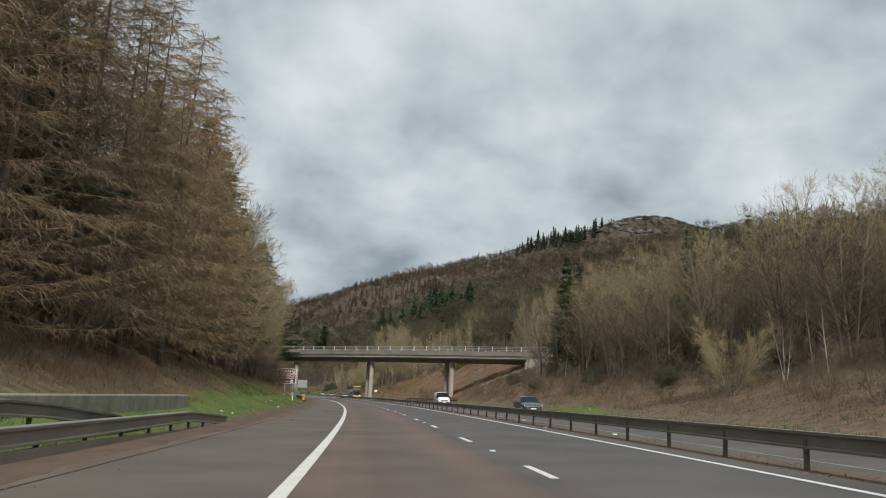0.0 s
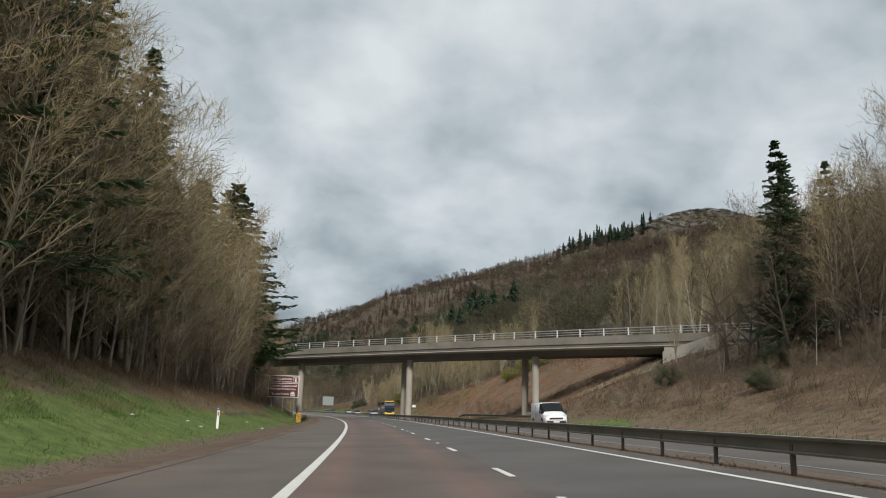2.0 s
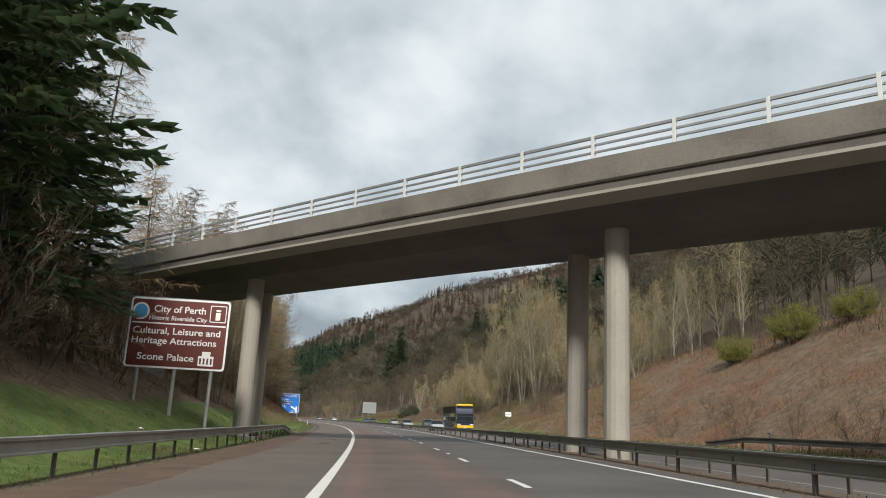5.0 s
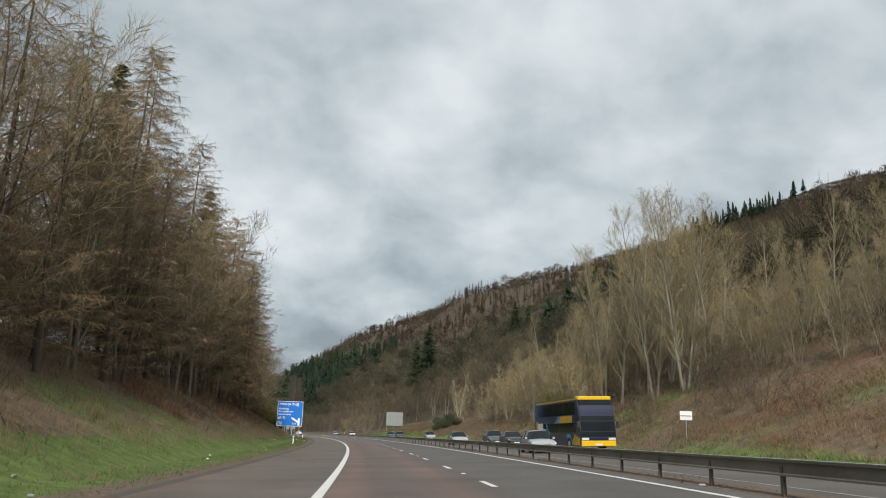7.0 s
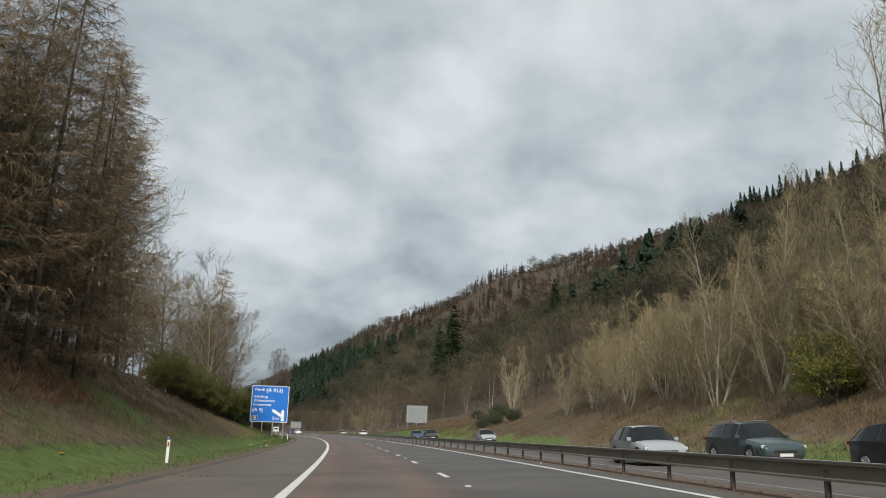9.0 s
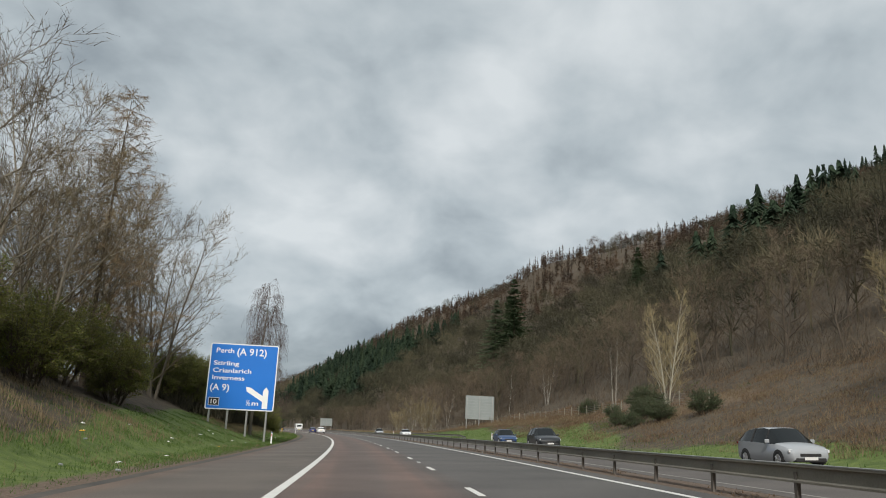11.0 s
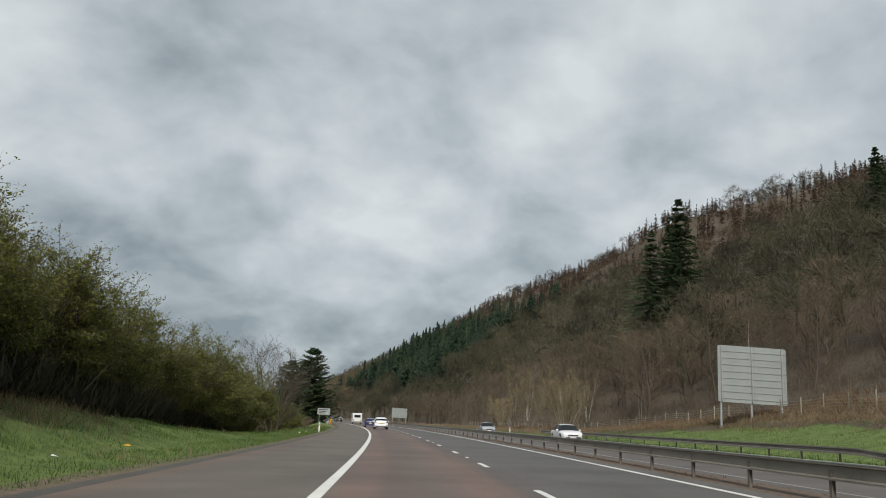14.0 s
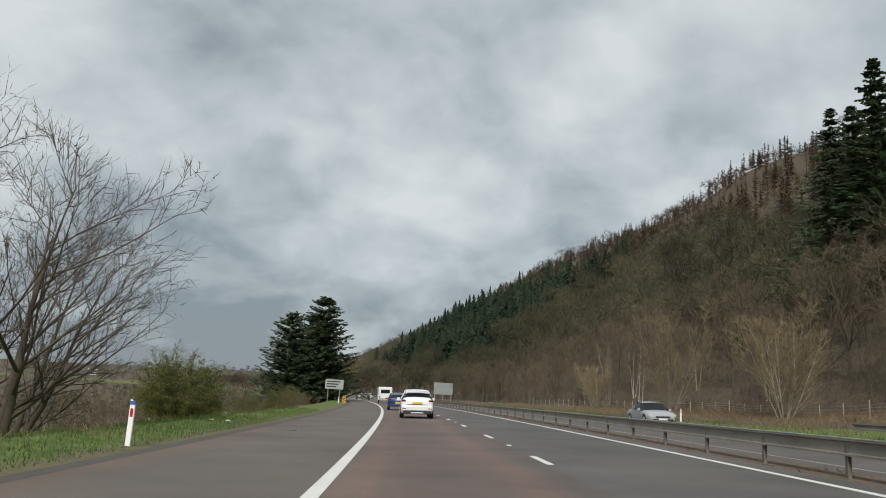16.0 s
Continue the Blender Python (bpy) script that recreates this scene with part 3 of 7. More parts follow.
# ---- the bridge ----
def bridge():
    """Local x along the deck from the first front column, y away from the driver, z up."""
    ax = math.atan2(-0.5525, 0.8335)
    m = Matrix.Translation((-36.4, 193.1, 0)) @ Matrix.Rotation(ax, 4, "Z")
    b = thing("road_bridge", m, "grey concrete overbridge with metal railings on slender columns", "bridge")
    x0, x1, near, far = -26.0, 92.0, -2.6, 6.2
    rise = lambda x: -0.00012 * (x - 26) ** 2 + 0.004 * (x - 20)

    def run(section, material, name, label="", a=x0, c=x1):
        n, k = 24, len(section)
        verts, faces = [], []
        for i in range(n):
            x = a + (c - a) * i / (n - 1)
            for y, z in section:
                verts.append((x, y, z + rise(x)))
        for i in range(n - 1):
            for j in range(k):
                p, q = i * k + j, i * k + (j + 1) % k
                faces.append((p, p + k, q + k, q))
        faces += [tuple(range(k)), tuple(range((n - 1) * k, n * k))[::-1]]
        return under(name, mesh_of(name, verts, faces, material), b, label)
    # deck concrete: mottled, a tone darker than the edge beam
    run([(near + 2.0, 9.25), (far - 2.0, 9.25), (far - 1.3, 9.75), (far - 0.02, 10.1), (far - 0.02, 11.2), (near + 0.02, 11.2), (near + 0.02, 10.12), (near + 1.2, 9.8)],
        plain("soffit_concrete", (0.085, 0.078, 0.070), (0.17, 0.156, 0.138), 0.9, 0.4, bump=0.3, fine=10), "deck", "dark mottled concrete deck")
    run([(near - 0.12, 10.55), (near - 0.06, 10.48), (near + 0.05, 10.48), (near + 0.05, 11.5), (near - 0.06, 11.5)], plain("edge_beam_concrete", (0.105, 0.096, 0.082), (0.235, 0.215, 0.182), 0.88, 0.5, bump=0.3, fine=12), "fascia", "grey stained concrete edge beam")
    run([(near - 0.06, 10.02), (near + 0.9, 9.86), (near + 0.9, 9.92), (near - 0.06, 10.14)], M_CONC, "drip_ledge", "pale ledge under the edge beam")
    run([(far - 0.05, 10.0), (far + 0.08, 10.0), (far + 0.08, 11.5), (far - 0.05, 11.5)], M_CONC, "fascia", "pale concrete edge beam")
    for y in (near + 0.12, far - 0.12):
        for z, r in ((12.42, 0.055), (12.1, 0.04), (11.8, 0.04)):
            run([(y - r, z - r), (y + r, z - r), (y + r, z + r), (y - r, z + r)], M_GALV, "rail", "grey metal rail", -25.9, 91.9)
        bm = box(-0.07, 0.07, -0.07, 0.07, 11.35, 12.5, 0.012)
        box(-0.12, 0.12, -0.1, 0.1, 11.5, 11.53, 0.0, bm)
        one = part("rail_post", bm, M_WHITE, b)
        for i in range(36):
            x = -25.6 + 3.33 * i
            p = one if i == 0 else new("rail_post", one.data)
            p.parent = b
            p.matrix_local = Matrix.Translation((x, y, rise(x)))
    for x, y in ((0.2, 0.0), (24.1, 0.0), (46.3, 0.0), (-3.3, 3.4), (20.4, 3.4), (42.7, 3.4)):
        wp = m @ Vector((x, y, 0))
        r = math.hypot(wp.x - CX, wp.y - CY) - RAD
        s = (math.atan2(wp.y - CY, wp.x - CX) - PSI) * RAD
        z0 = float(ground_z(s, r)) - 0.3
        bm = bmesh.new()
        bmesh.ops.create_cone(bm, cap_ends=True, segments=16, radius1=0.50, radius2=0.50, depth=9.4 + rise(x) - z0, matrix=Matrix.Translation((x, y, (9.4 + rise(x) + z0) / 2)))
        bmesh.ops.bevel(bm, geom=[e for e in bm.edges if abs(e.verts[0].co.z - e.verts[1].co.z) < 0.01], offset=0.03, segments=1, affect="EDGES")
        part("column", bm, M_CONC, b, "tall round concrete column")
        part("footing", box(x - 0.9, x + 0.9, y - 0.9, y + 0.9, z0 - 0.3, z0 + 0.42, 0.05), M_CONC_D, b)
    for xa, xb, low in ((65.5, 72, 4.5), (-26, -19, 3.0)):
        part("abutment", box(xa, xb, near + 0.1, far - 0.1, low, 11.0, 0.05), M_CONC, b, "weathered concrete abutment")
        part("wing_wall", prism([(xa, low), (xb, low), (xb, 11.2), (xa, 9.3)], near - 0.45, near - 0.1), M_CONC, b)
    # pale stone-pitched slope in front of the far abutment, down to the verge
    verts, faces, nx, ny = [], [], 22, 4
    for i in range(nx):
        for j in range(ny):
            x, y = 47.6 + 17.4 * i / (nx - 1), -5.2 + 4.6 * j / (ny - 1)
            wp = m @ Vector((x, y, 0))
            r = math.hypot(wp.x - CX, wp.y - CY) - RAD
            s = (math.atan2(wp.y - CY, wp.x - CX) - PSI) * RAD
            verts.append((x, y, float(ground_z(s, r)) + 0.16 + 0.03 * math.sin(x * 3.1 + y * 5.0)))
    for i in range(nx - 1):
        for j in range(ny - 1):
            a = i * ny + j
            faces.append((a, a + ny, a + ny + 1, a + 1))
    under("slope_paving", mesh_of("slope_paving", verts, faces, plain("mossy_paving", (0.17, 0.165, 0.11), (0.32, 0.30, 0.22), 0.9, 0.8, bump=0.5, fine=6)), b, "pale mossy paving on the bank below the deck")
    return b


bridge()


# ---- signs ----
def words(text, parent, material, x, z, width, height, y=-0.03, name="lettering"):
    """A line of writing, its left end at x and its foot at z, drawn to the width and letter height given."""
    cu = bpy.data.curves.new(name, "FONT")
    cu.body, cu.size, cu.extrude, cu.offset = text, 1.0, 0.006, 0.012
    ob = new(name, cu)
    me = bpy.data.meshes.new_from_object(ob)
    bpy.data.objects.remove(ob)
    bpy.data.curves.remove(cu)
    co = np.empty(len(me.vertices) * 3)
    me.vertices.foreach_get("co", co)
    co = co.reshape(-1, 3)
    lo, hi = co.min(0), co.max(0)
    sx, sz = width / (hi[0] - lo[0]), height / 0.70
    out = np.stack([x + (co[:, 0] - lo[0]) * sx, y - co[:, 2], z + co[:, 1] * sz], 1)
    me.vertices.foreach_set("co", out.ravel())
    me.materials.clear()
    me.materials.append(material)
    me.update()
    return under(name, me, parent)


def rounded(x0, x1, z0, z1, r, n=5):
    pts = []
    for cx_, cz_, a0 in ((x1 - r, z0 + r, -90), (x1 - r, z1 - r, 0), (x0 + r, z1 - r, 90), (x0 + r, z0 + r, 180)):
        for i in range(n + 1):
            a = radians(a0 + 90 * i / n)
            pts.append((cx_ + r * math.cos(a), cz_ + r * math.sin(a)))
    return pts


M_BROWN = plain("brown_sign_sheet", (0.105, 0.018, 0.014), (0.13, 0.024, 0.017), 0.5, 0.6, bump=0.0)
M_BLUE = plain("blue_sign_sheet", (0.0, 0.150, 0.58), (0.004, 0.172, 0.64), 0.45, 0.5, bump=0.0)
M_SIGNW = plain("white_sign_sheet", (0.80, 0.81, 0.81), (0.88, 0.88, 0.87), 0.45, 0.7, bump=0.0)
M_SIGNB = plain("black_sign_sheet", (0.008, 0.008, 0.008), (0.016, 0.016, 0.016), 0.5, 2, bump=0.0)
M_EMBLEM = plain("light_blue_sheet", (0.05, 0.28, 0.58), (0.10, 0.36, 0.66), 0.5, 3, bump=0.0)
M_ALU = plain("dull_aluminium", (0.28, 0.305, 0.305), (0.38, 0.40, 0.40), 0.5, 0.7, 0.25, 0.05)
M_BACK = plain("weathered_sign_back", (0.24, 0.27, 0.265), (0.34, 0.37, 0.36), 0.6, 0.6, 0.2, 0.05)
M_YELLOW = plain("yellow_sheet", (0.72, 0.38, 0.01), (0.82, 0.46, 0.02), 0.5, 2, bump=0.0)


def big_sign(s, lat0, lat1, z0, z1, face, label, post_lats, name="road_sign", back=False):
    """A framed board on posts, facing the traffic; local x runs across the board from its outer edge, z is height."""
    w = lat1 - lat0
    m = Matrix.Translation((*[float(v) for v in plan(s, lat0)], 0)) @ Matrix.Rotation(heading(s), 4, "Z")
    t = thing(name, m, label, "road sign")
    part("border", prism(rounded(0, w, z0, z1, 0.16), -0.012, 0.03), M_SIGNW if not back else M_BACK, t)
    if not back:
        part("panel", prism(rounded(0.09, w - 0.09, z0 + 0.09, z1 - 0.09, 0.12), -0.018, 0.0), face, t)
    for lat in post_lats:
        zg = float(ground_z(s, lat)) - 0.3
        part("post", cyl((lat - lat0, 0.16, zg), (lat - lat0, 0.16, z1 - 0.25), 0.095, 0.095, 12), M_GALV, t)
    for z in np.arange(z0 + 0.3, z1, 0.55 if back else 0.8):
        yy = (0.03, 0.075) if not back else (-0.06, -0.012)
        part("stiffener", box(0.06, w - 0.06, yy[0], yy[1], z, z + 0.05), M_ALU, t)
    return t


def brown_sign():
    z0, z1 = 3.15, 6.66
    t = big_sign(189.8, -12.55, -7.65, z0, z1, M_BROWN, "brown tourist sign with white lettering beside the verge", (-11.9, -10.1, -8.3))
    w, h = 4.9, z1 - z0
    for text, u0, u1, v, ch in (("City of Perth", .235, .755, .800, .095), ("Historic Riverside City", .195, .775, .685, .062),
                                ("Cultural, Leisure and", .05, .925, .485, .092), ("Heritage Attractions", .05, .895, .345, .092), ("Scone Palace", .125, .685, .115, .092)):
        words(text, t, M_SIGNW, u0 * w, z0 + v * h, (u1 - u0) * w, ch * h)
    part("rule", box(.03 * w, .97 * w, -0.026, -0.018, z0 + .625 * h, z0 + .645 * h), M_SIGNW, t)
    ring = [(.105 * w + .085 * w * math.cos(a), z0 + .80 * h + .125 * h * math.sin(a)) for a in np.linspace(0, 2 * math.pi, 28)[:-1]]
    part("emblem_ground", prism(ring, -0.025, -0.018), M_SIGNW, t)
    ring = [(.105 * w + .065 * w * math.cos(a), z0 + .80 * h + .10 * h * math.sin(a)) for a in np.linspace(0, 2 * math.pi, 28)[:-1]]
    part("emblem", prism(ring, -0.031, -0.024), M_EMBLEM, t)
    part("icon_frame", prism(rounded(.80 * w, .965 * w, z0 + .69 * h, z0 + .935 * h, .05), -0.025, -0.018), M_SIGNW, t)
    part("icon_ground", prism(rounded(.808 * w, .957 * w, z0 + .703 * h, z0 + .922 * h, .04), -0.030, -0.024), M_BROWN, t)
    words("i", t, M_SIGNW, .855 * w, z0 + .725 * h, .055 * w, .165 * h, -0.036)
    bm = box(.73 * w, .885 * w, -0.026, -0.018, z0 + .06 * h, z0 + .20 * h)
    box(.765 * w, .85 * w, -0.026, -0.018, z0 + .20 * h, z0 + .265 * h, 0, bm)
    part("palace_icon", bm, M_SIGNW, t)
    for i in range(4):
        part("icon_window", box((.745 + .036 * i) * w, (.762 + .036 * i) * w, -0.031, -0.025, z0 + .085 * h, z0 + .17 * h), M_BROWN, t)


def blue_sign():
    z0, z1 = 2.42, 8.27
    t = big_sign(401.6, -12.5, -6.5, z0, z1, M_BLUE, "large blue motorway junction sign with white lettering", (-12.1, -10.5, -8.8, -7.1))
    w, h = 6.0, z1 - z0
    for text, u0, u1, v, ch in (("Perth", .085, .345, .855, .072), ("(A 912)", .39, .825, .830, .105), ("Stirling", .065, .435, .665, .066),
                                ("Crianlarich", .065, .625, .555, .066), ("Inverness", .065, .535, .445, .066), ("(A 9)", .05, .325, .285, .095)):
        words(text, t, M_SIGNW, u0 * w, z0 + v * h, (u1 - u0) * w, ch * h)
    part("junction_border", box(.045 * w, .20 * w, -0.026, -0.018, z0 + .055 * h, z0 + .175 * h, 0.0), M_SIGNW, t)
    part("junction_panel", box(.052 * w, .193 * w, -0.031, -0.025, z0 + .062 * h, z0 + .168 * h, 0.0), M_SIGNB, t)
    words("10", t, M_SIGNW, .080 * w, z0 + .082 * h, .085 * w, .066 * h, -0.036)
    words("½", t, M_SIGNW, .595 * w, z0 + .075 * h, .055 * w, .085 * h)
    words("m", t, M_SIGNW, .675 * w, z0 + .075 * h, .095 * w, .075 * h)
    part("arrow", prism([(.825 * w, z0 + .035 * h), (.905 * w, z0 + .035 * h), (.905 * w, z0 + .305 * h), (.865 * w, z0 + .36 * h), (.825 * w, z0 + .305 * h)], -0.027, -0.018), M_SIGNW, t)
    part("slip_arrow", prism([(.83 * w, z0 + .135 * h), (.83 * w, z0 + .225 * h), (.635 * w, z0 + .345 * h), (.57 * w, z0 + .355 * h), (.585 * w, z0 + .285 * h)], -0.029, -0.0185), M_SIGNW, t)


def white_back_sign(s, lat0, lat1, z0, z1, posts):
    t = big_sign(s, lat0, lat1, z0, z1, M_ALU, "grey aluminium back of a large sign for oncoming traffic", posts, back=True)
    for lat in posts:
        part("bracket", box(lat - lat0 - 0.06, lat - lat0 + 0.06, -0.13, -0.05, z0 + 0.1, z1 - 0.1), M_GALV, t)
    return t


def marker_post(s, lat, side=1):
    """White verge post with a reflector."""
    v = at(s, lat, -0.1)
    t = thing("marker_post", stand(v, heading(s)), "white plastic verge post with a red reflector", "marker post", "marker posts along the verge")
    bm = prism([(-0.055, 0), (0.055, 0), (0.055, 1.02), (-0.055, 1.1)], -0.035, 0.035, 0.008)
    part("post", bm, M_SIGNW, t)
    part("reflector", box(-0.03, 0.03, -0.042, -0.034, 0.72, 0.9), paint("reflector_red", (0.45, 0.02, 0.02), 0.3), t, "red reflector")
    part("cap", box(-0.06, 0.06, -0.04, 0.04, 0.98, 1.06), paint("cap_blue", (0.05, 0.12, 0.35), 0.5), t, "blue band")


def hazard_board(s, lat):
    v = at(s, lat, 0)
    t = thing("hazard_board", stand(v, heading(s)), "yellow and black hazard board at the barrier end", "hazard board")
    part("post", cyl((0, 0.05, -0.3), (0, 0.05, 0.95), 0.04, 0.04, 8), M_GALV, t)
    part("panel", prism(rounded(-0.26, 0.26, 0.12, 1.12, 0.04), -0.02, 0.02), M_YELLOW, t, "yellow board")
    for i in range(4):
        z = 0.10 + 0.26 * i
        part("stripe", prism([(-0.24, max(0.14, z + 0.16)), (0.24, max(0.14, z - 0.06)), (0.24, min(1.1, z + 0.08)), (-0.24, min(1.1, z + 0.30))], -0.028, -0.019), M_SIGNB, t, "black stripe")


brown_sign()
blue_sign()
white_back_sign(483.7, 27.1, 33.0, 4.35, 9.0, (27.4, 30.0, 32.6))
white_back_sign(722.0, 25.0, 31.0, 2.75, 6.4, (25.4, 28.0, 30.6))
for s_, lat_ in ((99.8, -7.1), (302.4, -6.9), (398.5, -6.2), (500.5, -5.95), (594, -6.4)):
    marker_post(s_, lat_)
for s_, lat_ in ((292, 21.6), (437, 21.2), (540, 21.2), (190, 21.0)):
    marker_post(s_, lat_)
hazard_board(150.8, -6.2)
hazard_board(602.0, -5.7)


# ---- trees ----
class Geo:
    """Corners and triangles of rods, twigs and leaves."""

    def __init__(self):
        self.v, self.f = [], []

    def rod(self, pts, radii, n=5):
        base = len(self.v)
        side = Vector((0.31, 0.17, 0.93))
        for i, (p, r) in enumerate(zip(pts, radii)):
            d = (pts[min(i + 1, len(pts) - 1)] - pts[max(i - 1, 0)]).normalized()
            a = d.cross(side)
            if a.length < 0.05:
                a = d.cross(Vector((1, 0, 0)))
            a.normalize()
            b = d.cross(a)
            for k in range(n):
                t = 2 * math.pi * k / n
                self.v.append(p + (a * math.cos(t) + b * math.sin(t)) * r)
        for i in range(len(pts) - 1):
            for k in range(n):
                a, b = base + i * n + k, base + i * n + (k + 1) % n
                self.f += [(a, b, b + n), (a, b + n, a + n)]

    def spike(self, p, q, r):
        """A thin branch: three faces that meet at its tip."""
        d = q - p
        a = d.cross(Vector((0.3, 0.2, 0.93)))
        a = a.normalized() if a.length > 1e-4 else Vector((1, 0, 0))
        b = d.normalized().cross(a)
        i = len(self.v)
        self.v += [p + a * r, p - a * r * 0.5 + b * r * 0.87, p - a * r * 0.5 - b * r * 0.87, q]
        self.f += [(i, i + 1, i + 3), (i + 1, i + 2, i + 3), (i + 2, i, i + 3)]

    def twig(self, p, q, r, side):
        """The finest shoots, a sliver each."""
        a = (q - p).cross(side)
        a = a.normalized() * r if a.length > 1e-4 else Vector((r, 0, 0))
        i = len(self.v)
        self.v += [p + a, p - a, q]
        self.f += [(i, i + 1, i + 2)]

    def leaf(self, p, d, w):
        """A leaf or needle spray, folded along its middle."""
        a = d.cross(Vector((0.2, 0.4, 0.9)))
        a = a.normalized() * w if a.length > 1e-4 else Vector((w, 0, 0))
        up = d.cross(a).normalized() * w * 0.35
        i = len(self.v)
        self.v += [p, p + d * 0.5 + a + up, p + d, p + d * 0.5 - a + up]
        self.f += [(i, i + 1, i + 2), (i, i + 2, i + 3)]

    def mesh(self, name, material):
        return tri_mesh(name, [tuple(v) for v in self.v], self.f, material)


def bent(p, d, length, n, rng, sway, lift=0.0):
    """A line of n+1 points from p along d that wanders and bends up (lift) or down."""
    pts, d = [p.copy()], d.normalized()
    for _ in range(n):
        d = (d + Vector((rng.uniform(-sway, sway), rng.uniform(-sway, sway), rng.uniform(-sway, sway) + lift))).normalized()
        pts.append(pts[-1] + d * (length / n))
    return pts


def along(pts, t):
    k = min(int(t * (len(pts) - 1)), len(pts) - 2)
    u = t * (len(pts) - 1) - k
    return pts[k].lerp(pts[k + 1], u), (pts[k + 1] - pts[k]).normalized()


def ball(rng):
    return Vector((rng.gauss(0, 1), rng.gauss(0, 1), rng.gauss(0, 1)))


def bare_tree(seed, height, reach, limbs=22, subs=9, twigs=6, low=0.25, rise=1.0, stems=1, lean=0.1, thick=1.0, sprout=2, twig_r=0.011, lift=0.05, sway=0.06, full=0.75):
    """A leafless broadleaf: one or more stems, limbs that climb outwards, side branches and a haze of twigs. Returns its wood and its twigs."""
    rng = random.Random(seed)
    wood, fine = Geo(), Geo()
    for st in range(stems):
        a0 = 6.28 * st / stems + rng.uniform(-0.6, 0.6)
        tilt = 0.04 if stems == 1 else lean * rng.uniform(0.5, 1.25)
        hh = height * (1.0 if st == 0 else rng.uniform(0.72, 0.98))
        foot = Vector((math.cos(a0), math.sin(a0), 0)) * (0.0 if stems == 1 else 0.16) + Vector((0, 0, -0.4))
        stem = bent(foot, Vector((math.cos(a0) * tilt, math.sin(a0) * tilt, 1)), hh + 0.4, 9, rng, sway, 0.02)
        r0 = (0.009 * height + 0.025) * thick / (stems ** 0.35)
        wood.rod(stem, [r0 * (1.3 if k == 0 else 1 - 0.94 * k / 9) for k in range(10)], 7)
        az = rng.uniform(0, 6.28)
        for i in range(limbs):
            v = (i + rng.random()) / limbs
            t = low + (0.98 - low) * v
            p, dp = along(stem, t)
            az += 2.4 + rng.uniform(-0.5, 0.5)
            if stems > 1 and rng.random() < 0.55:
                az = a0 + rng.gauss(0, 0.8)
            length = reach * min(1.0, 0.62 + 1.3 * v) * ((1.02 - v) ** full + 0.10) * rng.uniform(0.65, 1.15)
            d = Vector((math.cos(az), math.sin(az), 0)) + dp * rise * rng.uniform(0.7, 1.3)
            limb = bent(p, d, length, 5, rng, 0.13, lift)
            rl = max(0.013, r0 * (1 - 0.94 * t) * 0.58)
            wood.rod(limb, [rl, rl * 0.85, rl * 0.66, rl * 0.48, rl * 0.32, rl * 0.12], 4)
            for j in range(subs):
                u = 0.15 + 0.85 * (j + rng.random()) / subs
                q, dq = along(limb, min(u, 0.999))
                side = dq.cross(ball(rng))
                side = side.normalized() if side.length > 0.01 else Vector((1, 0, 0))
                sl = min(length, 3.4) * 0.42 * (1.15 - 0.55 * u) * rng.uniform(0.55, 1.25) + 0.25
                sub = bent(q, dq * 0.9 + side * 0.75 + Vector((0, 0, 0.18)), sl, 2, rng, 0.14, lift)
                rs = max(0.009, rl * (1 - 0.8 * u) * 0.55)
                fine.rod(sub, [rs, rs * 0.7, rs * 0.25], 3)
                for k in range(twigs):
                    e, de = along(sub, min(0.15 + 0.85 * (k + rng.random()) / twigs, 0.999))
                    w = (de * 0.8 + ball(rng) * 0.42 + Vector((0, 0, 0.14))).normalized() * rng.uniform(0.3, 0.8) * (0.55 + 0.05 * height)
                    w *= min(1.0, 0.5 + 0.15 * reach)
                    fine.twig(e, e + w, twig_r, ball(rng))
                    for _ in range(sprout):
                        m_ = e + w * rng.uniform(0.2, 0.9)
                        fine.twig(m_, m_ + (w.normalized() + ball(rng) * 0.5).normalized() * w.length * rng.uniform(0.3, 0.65), twig_r * 0.75, ball(rng))
    return wood, fine


